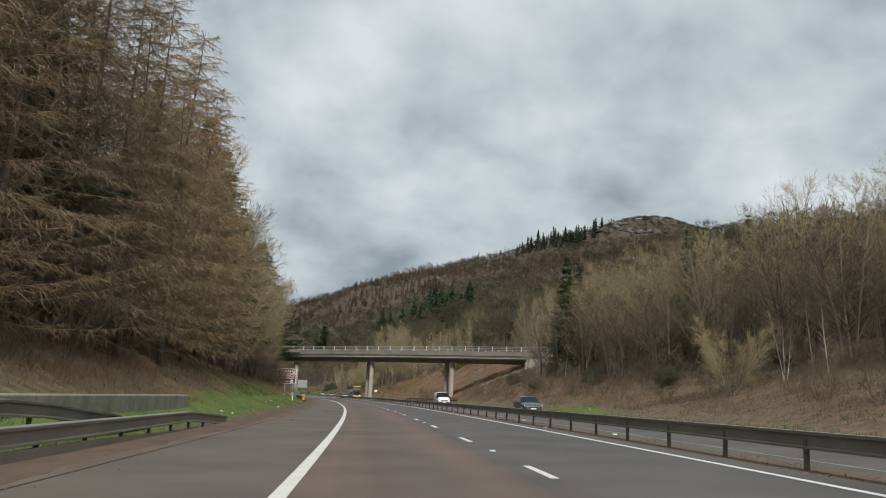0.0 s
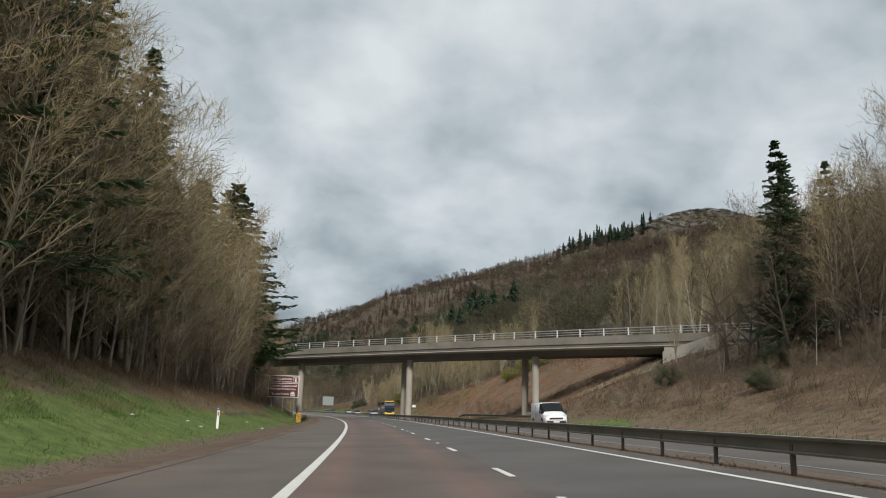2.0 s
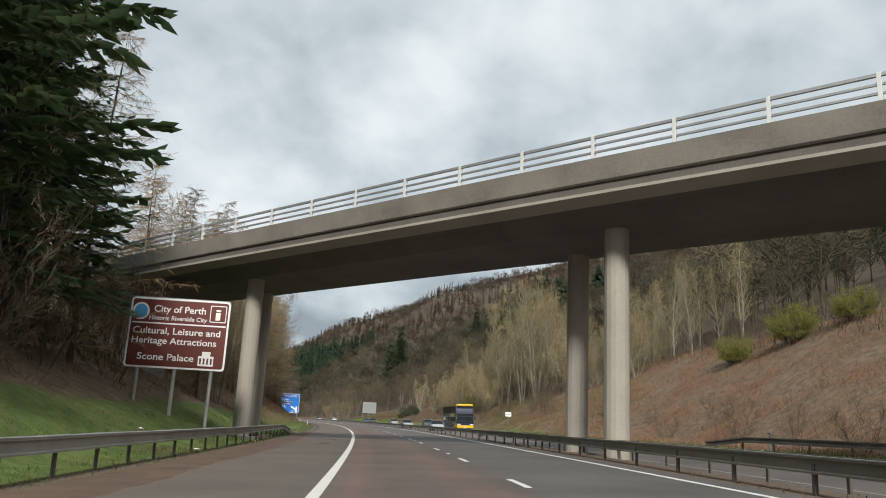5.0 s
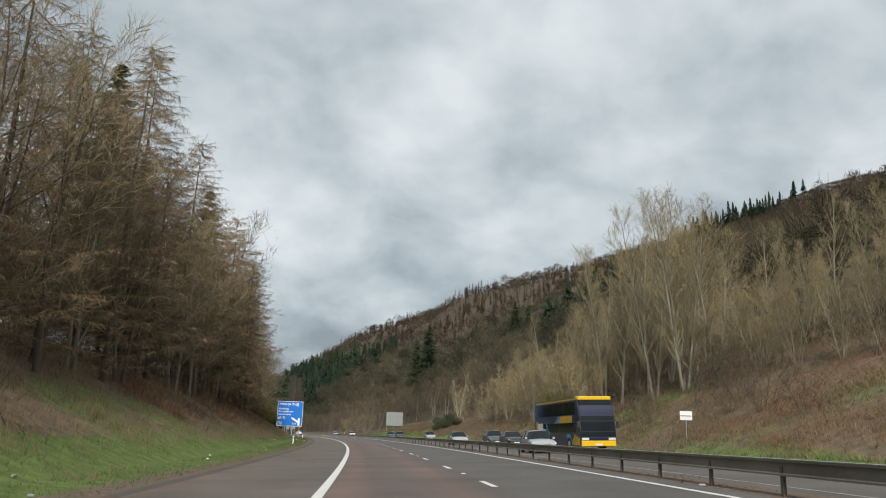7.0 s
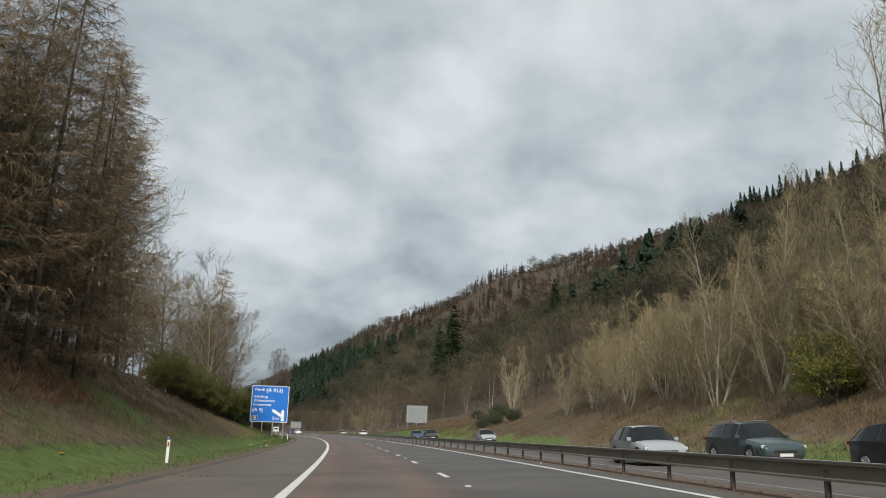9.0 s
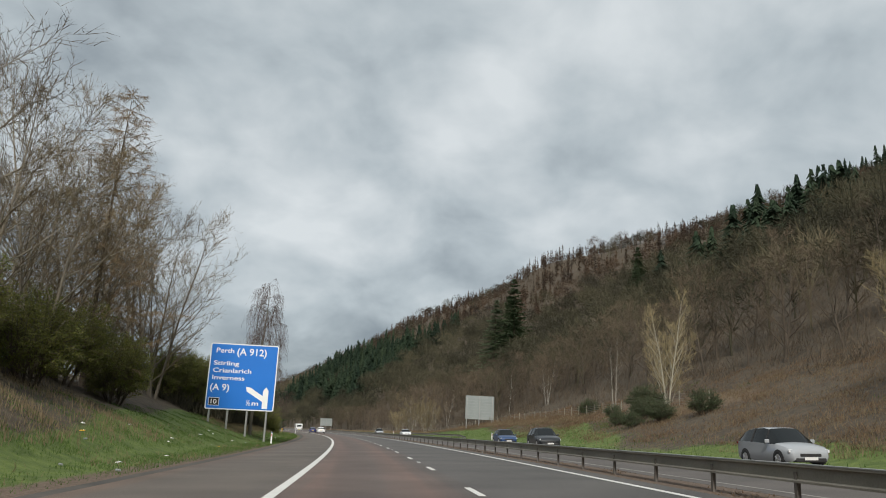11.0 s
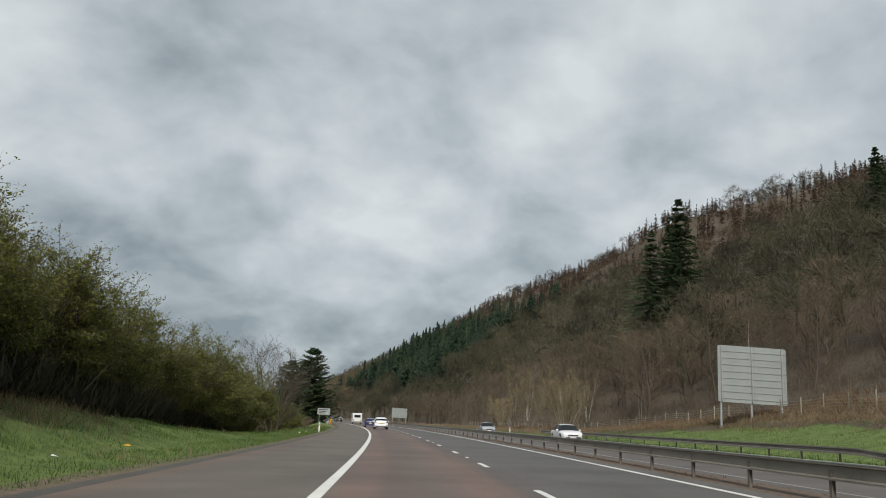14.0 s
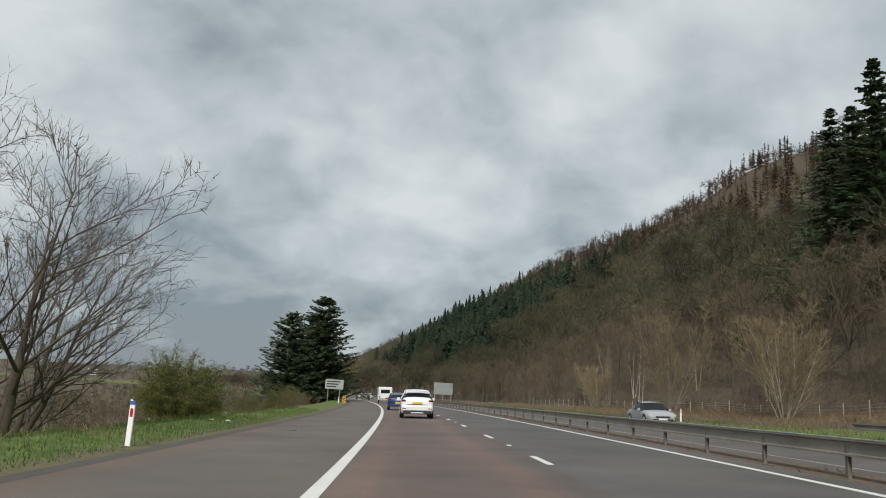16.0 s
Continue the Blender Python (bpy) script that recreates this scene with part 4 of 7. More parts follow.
def weeping(seed, height, reach, limbs):
    """A bare weeping birch: limbs that climb and arch over, hung with long fine strings of twigs."""
    rng = random.Random(seed)
    wood, fine = Geo(), Geo()
    trunk = bent(Vector((0, 0, -0.4)), Vector((0.03, 0, 1)), height + 0.4, 10, rng, 0.05, 0.03)
    wood.rod(trunk, [0.19 * (1.2 if i == 0 else (1 - i / 10.4)) for i in range(11)], 7)
    for i in range(limbs):
        t = 0.22 + 0.76 * (i + rng.random()) / limbs
        p, _ = along(trunk, min(t, 0.99))
        a = i * 2.4 + rng.uniform(-0.5, 0.5)
        length = reach * (1.1 - 0.78 * max(0.0, (t - 0.3) / 0.7)) * rng.uniform(0.7, 1.2)
        limb = bent(p, Vector((math.cos(a), math.sin(a), rng.uniform(0.5, 1.3))), length, 6, rng, 0.16, -0.09)
        wood.rod(limb, [(0.045 * (1 - t) + 0.020) * (1 - k / 6.25) for k in range(7)], 4)
        for j in range(int(9 + length * 5)):
            q, dq = along(limb, rng.uniform(0.2, 1.0))
            b = rng.uniform(0, 6.28)
            sub = bent(q, dq * 0.6 + Vector((math.cos(b) * 0.7, math.sin(b) * 0.7, rng.uniform(-0.2, 0.4))), rng.uniform(0.4, 1.1), 2, rng, 0.15, -0.35)
            fine.spike(sub[0], sub[1], 0.012)
            fine.spike(sub[1], sub[2], 0.010)
            for _ in range(4):
                e, de = along(sub, rng.uniform(0.3, 1.0))
                drop = bent(e, de * 0.5 + Vector((rng.gauss(0, 0.15), rng.gauss(0, 0.15), -0.8)), rng.uniform(0.7, 2.3), 4, rng, 0.10, -0.25)
                for k in range(4):
                    fine.twig(drop[k], drop[k + 1], 0.010, ball(rng))
                    side = drop[k].lerp(drop[k + 1], rng.random())
                    fine.twig(side, side + Vector((rng.gauss(0, 0.12), rng.gauss(0, 0.12), -rng.uniform(0.15, 0.45))), 0.008, ball(rng))
    return wood, fine


def larch(seed, height, reach, whorls, per, twigs):
    """A bare larch: straight stem, level branches that sag and turn up, hung with short knobbly shoots."""
    rng = random.Random(seed)
    wood, fine = Geo(), Geo()
    trunk = bent(Vector((0, 0, -0.4)), Vector((0.02, 0.01, 1)), height + 0.4, 10, rng, 0.02, 0.02)
    r0 = 0.0085 * height + 0.03
    wood.rod(trunk, [r0 * (1.2 if i == 0 else (1 - i / 10.3)) for i in range(11)], 6)
    for wv in range(whorls):
        t = 0.06 + 0.93 * (wv + rng.random() * 0.8) / whorls
        p, _ = along(trunk, min(t, 0.995))
        for k in range(per):
            a = wv * 1.1 + 6.28 * k / per + rng.uniform(-0.5, 0.5)
            length = reach * min(1.0, (1.04 - t) * 1.35) ** 0.8 * rng.uniform(0.6, 1.15) + 0.25
            d = Vector((math.cos(a), math.sin(a), rng.uniform(-0.45, 0.15)))
            br = bent(p, d, length, 3, rng, 0.14, 0.07)
            fine.rod(br, [0.026 * (1 - t) + 0.012, 0.017, 0.011, 0.004], 3)
            for _ in range(max(3, int(twigs / (whorls * per) * (0.4 + length / reach)))):
                q, dq = along(br, rng.uniform(0.1, 1.0))
                v = dq * 0.55 + Vector((rng.gauss(0, 0.5), rng.gauss(0, 0.5), rng.gauss(-0.55, 0.4)))
                fine.twig(q, q + v.normalized() * rng.uniform(0.22, 0.85), 0.0125, ball(rng))
    return wood, fine


def conifer(seed, height, reach, whorls, per, sprays, start=0.06, droop=0.3, width=0.26, power=0.85, spray=1.0):
    """A spruce or fir: stem, sagging whorls and flat sprays of needles."""
    rng = random.Random(seed)
    wood, fine = Geo(), Geo()
    trunk = bent(Vector((0, 0, -0.4)), Vector((0, 0.01, 1)), height + 0.4, 8, rng, 0.012, 0.02)
    r0 = 0.010 * height + 0.05
    wood.rod(trunk, [r0 * (1.2 if i == 0 else (1 - i / 8.2)) for i in range(9)], 6)
    for wv in range(whorls):
        t = start + (0.995 - start) * min(0.999, (wv + rng.random() * 1.4) / whorls)
        p, _ = along(trunk, min(t, 0.995))
        for k in range(per):
            a = wv * 0.9 + 6.28 * k / per + rng.uniform(-0.5, 0.5)
            length = (reach * (1.0 - t) ** power + 0.30) * rng.uniform(0.42, 1.16)
            br = bent(p, Vector((math.cos(a), math.sin(a), 0.15 - droop + rng.uniform(-0.22, 0.22))), length, 2, rng, 0.10, 0.07)
            wood.rod(br, [0.03 * (1 - t) + 0.012, 0.016, 0.006], 3)
            n = max(5, int(sprays * (0.3 + length / reach)))
            for j in range(n):
                u = 0.08 + 0.92 * (j + rng.random()) / n
                q, dq = along(br, min(u, 1.0))
                sd = dq.cross(Vector((0, 0, 1))) * rng.choice((-1, 1))
                v = dq * 0.75 + sd * rng.uniform(0.1, 1.0) + Vector((0, 0, rng.uniform(-0.55, 0.15)))
                fine.leaf(q, v.normalized() * spray * rng.uniform(0.5, 1.1) * (0.55 + 0.45 * length / reach), width * rng.uniform(0.5, 1.1))
    return wood, fine


def leafy_bush(seed, height, reach, stems, leaves):
    """A hawthorn just in leaf: forked stems and branches that fill a rounded, ragged dome with small leaves."""
    rng = random.Random(seed)
    wood, fine, leaf = Geo(), Geo(), Geo()
    nb, nt = 20, 34
    lumps = [(rng.uniform(0, 6.28), rng.uniform(0.8, 1.2)) for _ in range(5)]
    for st in range(stems):
        a = 6.28 * st / stems + rng.uniform(-0.3, 0.3)
        stem = bent(Vector((math.cos(a) * 0.35, math.sin(a) * 0.35, -0.3)), Vector((math.cos(a) * 0.45, math.sin(a) * 0.45, 1)), height * rng.uniform(0.45, 0.62), 5, rng, 0.16, 0.02)
        wood.rod(stem, [0.085 * (1 - k / 6.5) for k in range(6)], 5)
        for i in range(nb):
            p, dp = along(stem, rng.uniform(0.2, 1.0))
            b, e = a + rng.gauss(0, 1.1), math.asin(rng.uniform(-0.72, 1.0))
            bulge = 1 + 0.16 * sum(math.cos(b - la) * (k - 1) * 2 for la, k in lumps) / 2 + rng.uniform(-0.14, 0.08)
            goal = Vector((math.cos(b) * math.cos(e) * reach, math.sin(b) * math.cos(e) * reach, height * (0.50 + 0.48 * math.sin(e)))) * bulge
            mid_p = p.lerp(goal, 0.5) + Vector((0, 0, 0.12 * height * rng.random()))
            br = [p, mid_p, goal]
            wood.rod(br, [0.030, 0.018, 0.005], 3)
            for _ in range(nt):
                u = rng.uniform(0.25, 1.0)
                q, dq = along(br, u)
                v = dq * 0.4 + Vector((rng.gauss(0, 0.75), rng.gauss(0, 0.75), rng.gauss(0.02, 0.22)))
                tip = q + v.normalized() * rng.uniform(0.25, 0.75)
                fine.twig(q, tip, 0.010, ball(rng))
                for _ in range(max(1, leaves // (stems * nb * nt))):
                    w = q.lerp(tip, rng.uniform(0.0, 1.0)) + ball(rng) * 0.06
                    leaf.twig(w, w + ball(rng).normalized() * rng.uniform(0.05, 0.11), rng.uniform(0.022, 0.042), ball(rng))
    k = height / max(v.z for v in leaf.v)
    for g in (wood, fine, leaf):
        g.v = [v * k for v in g.v]
    return wood, fine, leaf


class Kind:
    """A kind of tree in several shapes. The first standing tree of a shape is the built one; the next are copies."""

    def __init__(self):
        self.shapes = []

    def add(self, name, meshes, label, category, group):
        t = thing(name, Matrix.Identity(4), label, category, group)
        for pn, me in meshes:
            under(pn, me, t)
        self.shapes.append([t, True])

    def put(self, i, s, lat, turn, size, sink=0.1, sz=None):
        rec = self.shapes[i % len(self.shapes)]
        m = Matrix.Translation(at(s, lat, -sink)) @ Matrix.Rotation(turn, 4, "Z") @ Matrix.Diagonal((size, size, sz or size, 1))
        ob = rec[0] if rec[1] else copy_thing(rec[0], m)
        rec[1] = False
        ob.matrix_basis = m
        return ob


ASH, LARCH, FIR, THIN, BUSH, POPLAR, YEW, WEEP, SPREAD, GORSE, PINK, SHRUB, OAK, BIRCH, BROAD_FIR, HAZEL, BROOM = (Kind() for _ in range(17))
BARE_LABEL = "leafless broadleaf tree with a haze of brown twigs"
for i in range(4):
    w, f = bare_tree(10 + i, 15.0, 6.2, (24, 16, 13, 17)[i], 11, 5, low=0.14, rise=0.95, stems=(1, 2, 3, 2)[i], lean=0.13, sway=0.06, full=0.45, twig_r=0.013)
    ASH.add("bare_tree", [("trunk", w.mesh("trunk", M_BARK)), ("crown", f.mesh("crown", M_TWIG if i % 2 else M_TWIG_Y))], BARE_LABEL, "tree", "bare trees on the banks")
for i in range(4):
    w, f = bare_tree(20 + i, 17.0, 4.4, 27, 8, 4, low=0.14, rise=1.6, stems=1 + i % 2, lean=0.10, thick=0.95, lift=0.09, full=0.5)
    POPLAR.add("pale_tree", [("trunk", w.mesh("trunk", M_BARK_L)), ("crown", f.mesh("crown", M_TWIG_Y))], "tall leafless tree with pale trunks and yellowish twigs", "tree", "pale bare trees")
for i in range(2):
    w, f = bare_tree(110 + i, 11.0, 5.2, 18, 11, 6, low=0.16, rise=0.75, stems=1, thick=1.3, sway=0.12, full=0.5)
    OAK.add("oak_tree", [("trunk", w.mesh("trunk", M_BARK_D)), ("crown", f.mesh("crown", M_TWIG_P))], "broad leafless oak with a rounded crown", "tree", "bare oaks at the hill foot")
for i in range(3):
    w, f = bare_tree(120 + i, 10.0, 2.1, 20, 7, 4, low=0.30, rise=1.3, stems=1 + i, lean=0.16, thick=0.75, lift=0.0, sway=0.05)
    BIRCH.add("birch_tree", [("trunk", w.mesh("trunk", M_BIRCH)), ("crown", f.mesh("crown", M_TWIG_P))], "slender leafless birch with a whitish trunk", "tree", "birches on the bank")
for i in range(3):
    w, f = bare_tree(130 + i, 9.0, 2.4, 12, 7, 5, low=0.12, rise=1.5, stems=6, lean=0.34, thick=0.8, lift=0.03)
    HAZEL.add("willow_bush", [("trunk", w.mesh("trunk", M_BARK_L)), ("crown", f.mesh("crown", M_TWIG_Y))], "leafless many-stemmed willow with yellowish twigs", "tree", "willows on the bank")
for i in range(3):
    w, f = larch(30 + i, 22.0, 5.6, 34, 6, 11500)
    LARCH.add("larch_tree", [("trunk", w.mesh("trunk", M_BARK_D)), ("crown", f.mesh("crown", M_LARCH))], "bare brown larch with sagging branches", "tree", "larches on the bank")
for i in range(2):
    w, f = conifer(40 + i, 24.0, 6.6, 52, 8, 56, start=0.10, width=0.16, spray=0.70)
    FIR.add("fir_tree", [("trunk", w.mesh("trunk", M_BARK_D)), ("crown", f.mesh("crown", M_NEEDLE))], "tall dark green fir with drooping branches", "tree", "dark firs")
for i in range(2):
    w, f = conifer(46 + i, 24.0, 10.0, 46, 10, 80, start=(0.11, 0.20)[i], droop=0.30, width=0.20, power=0.78, spray=0.85)
    BROAD_FIR.add("broad_fir_tree", [("trunk", w.mesh("trunk", M_BARK_D)), ("crown", f.mesh("crown", M_NEEDLE))], "broad dark green fir with heavy drooping boughs", "tree", "dark firs")
for i in range(3):
    w, f = bare_tree(50 + i, 11.0, 2.6, 14, 7, 4, low=0.28, rise=1.3, thick=0.7)
    THIN.add("slender_tree", [("trunk", w.mesh("trunk", M_BARK)), ("crown", f.mesh("crown", M_TWIG_P))], "slender leafless tree within the wood", "tree", "slender trees behind")
for i in range(3):
    w, f, lf = leafy_bush(60 + i, 6.0, 3.0, 8, 32700)
    BUSH.add("hawthorn_bush", [("trunk", w.mesh("trunk", M_BARK_D)), ("crown", f.mesh("crown", M_TWIG_P)), ("foliage", lf.mesh("foliage", M_LEAF))],
             "dense hawthorn bush coming into yellow-green leaf", "bush", "hawthorn bushes on the verge")
for i in range(2):
    w, f = conifer(70 + i, 15.5, 6.2, 38, 12, 34, start=0.02, droop=0.0, width=0.24, power=0.55, spray=0.95)
    YEW.add("cypress_tree", [("trunk", w.mesh("trunk", M_BARK_D)), ("crown", f.mesh("crown", M_NEEDLE))], "broad dense dark green cypress beside the road", "tree", "cypresses")
w, f = weeping(80, 15.6, 3.2, 32)
WEEP.add("weeping_birch", [("trunk", w.mesh("trunk", M_BARK)), ("crown", f.mesh("crown", plain("birch_twigs", (0.062, 0.044, 0.038), (0.135, 0.098, 0.082), 0.85, 0.4, bump=0)))], "leafless weeping birch with hanging twigs", "tree", "")
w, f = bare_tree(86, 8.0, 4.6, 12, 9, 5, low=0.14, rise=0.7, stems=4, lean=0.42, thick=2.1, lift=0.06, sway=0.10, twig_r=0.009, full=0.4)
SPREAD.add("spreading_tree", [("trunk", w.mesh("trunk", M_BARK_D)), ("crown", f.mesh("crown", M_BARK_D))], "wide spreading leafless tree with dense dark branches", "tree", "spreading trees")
w, f, lf = leafy_bush(90, 3.6, 2.2, 6, 9000)
GORSE.add("gorse_bush", [("trunk", w.mesh("trunk", M_BARK_D)), ("crown", f.mesh("crown", M_LEAF)), ("foliage", lf.mesh("foliage", plain("gorse", (0.13, 0.14, 0.02), (0.30, 0.28, 0.05), 0.7, 0.5, bump=0, by="island")))],
          "round yellow-green gorse bush on the bank", "bush", "gorse bushes")
w, f, lf = leafy_bush(92, 3.0, 2.0, 6, 12000)
BROOM.add("broom_bush", [("trunk", w.mesh("trunk", M_BARK_D)), ("crown", f.mesh("crown", M_NEEDLE)), ("foliage", lf.mesh("foliage", plain("broom_leaves", (0.030, 0.036, 0.016), (0.075, 0.078, 0.032), 0.8, 0.5, bump=0, by="island")))],
          "dark olive broom bush on the grassy bank", "bush", "broom bushes")
for i in range(2):
    w, f = bare_tree(94 + i, 4.2, 1.5, 8, 5, 4, low=0.12, rise=1.2, stems=5, lean=0.5, thick=0.6, twig_r=0.010, sprout=1)
    SHRUB.add("bare_shrub", [("trunk", w.mesh("trunk", M_BARK_D)), ("crown", f.mesh("crown", M_TWIG_P))], "leafless reddish-brown shrub on the bank", "bush", "bare shrubs")
for i in range(2):
    w, f = bare_tree(98 + i, 10.0, 2.8, 13, 8, 5, low=0.14, rise=1.3, stems=9, lean=0.52, thick=0.95, twig_r=0.013, lift=0.04)
    PINK.add("fan_tree", [("trunk", w.mesh("trunk", M_BARK_L)), ("crown", f.mesh("crown", M_TWIG_Y))], "low leafless grey tree fanning out from its foot", "tree", "fan-shaped trees by the fence")


def scatter(kind, seed, s0, s1, lats, step, size=(0.8, 1.15), skip=None, jitter=1.6):
    rng = random.Random(seed)
    for lat in lats:
        s = s0 + rng.uniform(0, step)
        while s < s1:
            la = lat + rng.uniform(-jitter, jitter)
            if not (skip and skip(s, la)):
                kind.put(rng.randrange(9), s, la, rng.uniform(0, 6.28), rng.uniform(*size))
            s += step * rng.uniform(0.6, 1.4)


def clear_of_bridge(s, lat):
    """Keeps the trees out of the bridge's line."""
    x, y = plan(s, lat)
    off = (float(x) + 36.4) * 0.5525 + (float(y) - 193.1) * 0.8335
    return -5.0 < off < 9.5


# left bank: larches, then ash and a dark fir before the bridge, then larches again
scatter(LARCH, 1, 14, 88, (-15.8, -21.0), 6.2, (0.95, 1.18), clear_of_bridge, 1.0)
scatter(POPLAR, 2, 92, 152, (-16.5,), 9.0, (1.0, 1.25), clear_of_bridge)
scatter(ASH, 21, 50, 95, (-15.0, -19.0), 7.0, (0.95, 1.2), clear_of_bridge, 0.8)
scatter(LARCH, 24, 16, 62, (-13.6,), 8.0, (0.85, 1.1), clear_of_bridge, 0.8)
scatter(ASH, 25, 16, 50, (-17.5,), 10.0, (1.0, 1.2), clear_of_bridge, 0.8)
scatter(ASH, 22, 95, 132, (-14.6, -18.5), 6.5, (1.0, 1.25), clear_of_bridge, 0.8)
scatter(POPLAR, 26, 126, 164, (-14.0,), 6.0, (0.8, 1.1), clear_of_bridge, 0.8)
scatter(ASH, 27, 62, 126, (-13.2,), 5.0, (0.55, 0.75), clear_of_bridge, 0.7)
scatter(ASH, 23, 130, 154, (-15.0, -19.0), 6.5, (1.0, 1.2), clear_of_bridge, 0.8)
scatter(LARCH, 3, 92, 178, (-23,), 6.5, (0.8, 1.1), clear_of_bridge)
for s_, lat_, sz in ((166, -14.6, 1.0), (172.5, -14.9, 0.92), (178.0, -13.7, 1.02)):
    ASH.put(0, s_, lat_, s_, sz)
LARCH.put(2, 213, -13.5, 1.0, 0.7)
LARCH.put(1, 190, -15.2, 2.0, 0.85)
for s_, lat_, sz in ((221.5, -15.4, 0.72), (225, -18.0, 0.85), (223, -21.5, 0.9)):
    LARCH.put(int(s_), s_, lat_, s_, sz)
POPLAR.put(1, 217, -12.5, 1.0, 0.75)
scatter(THIN, 4, 10, 330, (-17, -27), 8.0, (0.7, 1.3), clear_of_bridge)
scatter(SHRUB, 41, 10, 205, (-13.3, -16.8), 6.6, (0.8, 1.6), clear_of_bridge)
for s_, lat_, sz in ((187, -17.5, 1.05), (164, -24, 1.0), (120, -26, 0.95), (88, -18.5, 1.15), (101, -20, 1.1), (60, -27, 1.05), (74, -22, 1.05), (38, -19.5, 1.12), (96, -17.2, 1.1), (109, -18.4, 1.05), (118, -18.0, 1.0), (127, -18.8, 0.9)):
    FIR.put(int(s_), s_, lat_, s_, sz)
for s_, lat_, sz in ((170, -18.0, 1.2), (178, -18.2, 0.98), (184, -19.8, 0.92), (164, -22.0, 1.1)):
    BROAD_FIR.put(int(s_), s_, lat_, s_, sz)
scatter(LARCH, 5, 226, 322, (-16.5, -21.5), 8.4, (0.78, 1.05), clear_of_bridge)
scatter(ASH, 6, 222, 330, (-15.5, -19), 8, (0.9, 1.2), clear_of_bridge, 1.0)
scatter(POPLAR, 62, 256, 326, (-15.8,), 6.0, (0.7, 0.95), clear_of_bridge, 1.0)
scatter(SHRUB, 42, 225, 335, (-18.5,), 7.0, (0.8, 1.3), clear_of_bridge)
for s_, lat_, sz in ((262, -19, 0.85), (287, -19.0, 0.66), (306, -20, 0.72), (298, -18.2, 0.92), (320, -22, 0.7)):
    FIR.put(int(s_), s_, lat_, s_, sz)
for s_, lat_, sz in ((304, -13.4, 0.92), (295, -14.5, 0.95), (311, -13.6, 0.85), (317, -14.5, 0.7)):
    LARCH.put(int(s_), s_, lat_, s_, sz)
for s_, lat_, sz in ((160, -14.8, 1.1), (155, -15.6, 1.1), (97, -15.4, 1.2), (106, -15.4, 1.2), (88, -15.6, 1.25), (114, -16, 1.2)):
    ASH.put(int(s_), s_, lat_, s_, sz)
scatter(ASH, 7, 338, 384, (-18, -24), 8.5, (0.75, 1.0))
for s_, lat_, sz in ((383, -16.5, 1.0), (388, -18.8, 1.0), (402.5, -17.2, 1.12), (405.5, -18.6, 1.25), (399.5, -18.5, 1.2), (377, -19.0, 1.05), (370, -15.5, 1.05), (362, -15.0, 1.1), (394, -21.0, 1.05)):
    ASH.put(1 + 2 * (int(s_) % 2), s_, lat_, s_ * 3, sz)
OAK.put(1, 400.5, -18.6, 0.7, 1.1)
OAK.put(2, 381.0, -18.6, 0.2, 1.1)
LARCH.put(1, 381.5, -16.8, 2.0, 0.95)
scatter(BUSH, 71, 340, 384, (-15.5,), 4.5, (0.7, 0.95))
WEEP.put(0, 409.8, -9.2, 0.4, 1.0, sz=0.96)
# right bank
scatter(ASH, 8, 22, 60, (36, 43, 50), 6.0, (0.85, 1.05), clear_of_bridge)
scatter(ASH, 87, 60, 84, (36, 42, 49), 5.5, (0.7, 0.9), clear_of_bridge)
scatter(OAK, 86, 24, 92, (33, 37, 41, 46), 5.4, (0.7, 0.98), clear_of_bridge)
scatter(ASH, 88, 84, 128, (36, 41, 46), 5.5, (0.8, 1.05), clear_of_bridge)
scatter(OAK, 90, 92, 130, (34, 39, 44), 5.5, (0.85, 1.1), clear_of_bridge)
scatter(BIRCH, 89, 40, 128, (34,), 18.0, (0.5, 0.75), clear_of_bridge)
scatter(POPLAR, 9, 100, 146, (37, 44), 7.0, (0.6, 0.8), clear_of_bridge)
BIRCH.put(2, 52, 30.0, 2.0, 0.55)
BIRCH.put(0, 48.5, 31.0, 2.0, 0.5)
scatter(SHRUB, 81, 15, 150, (25.5, 29, 33), 4.6, (0.4, 0.95), clear_of_bridge)
for s_, lat_, sz in ((70, 29, 0.75), (78, 33, 0.9), (94, 30, 0.8), (112, 28, 0.7), (118, 33, 0.9), (58, 34, 1.0), (133, 30, 0.8)):
    BROOM.put(0, s_, lat_, s_, sz)
scatter(POPLAR, 91, 150, 192, (47, 53, 59, 65), 4.8, (0.7, 0.95), clear_of_bridge)
PINK.put(0, 53, 26.5, 0.3, 0.62)
for s_, lat_, sz in ((120.5, 35.5, 0.80), (127, 40, 0.78), (126, 44, 0.70), (84.5, 38, 0.66), (90, 42, 0.68), (79, 43, 0.66)):
    FIR.put(int(s_), s_, lat_, s_, sz * 0.76, sz=sz)
scatter(POPLAR, 10, 240, 330, (42, 49), 5.5, (0.6, 0.8), clear_of_bridge)
scatter(POPLAR, 11, 284, 312, (33, 37), 3.8, (1.06, 1.28), clear_of_bridge, 2.0)
scatter(POPLAR, 114, 312, 334, (33, 38), 4.4, (0.7, 0.9), clear_of_bridge, 2.0)
scatter(HAZEL, 111, 300, 372, (29.5, 34, 39), 4.2, (0.75, 1.2), clear_of_bridge)
scatter(POPLAR, 112, 330, 374, (37, 44), 6.0, (0.5, 0.68), clear_of_bridge)
scatter(HAZEL, 113, 250, 284, (36, 42), 5.0, (0.7, 1.1), clear_of_bridge)
GORSE.put(0, 311, 27.5, 1.0, 1.25)
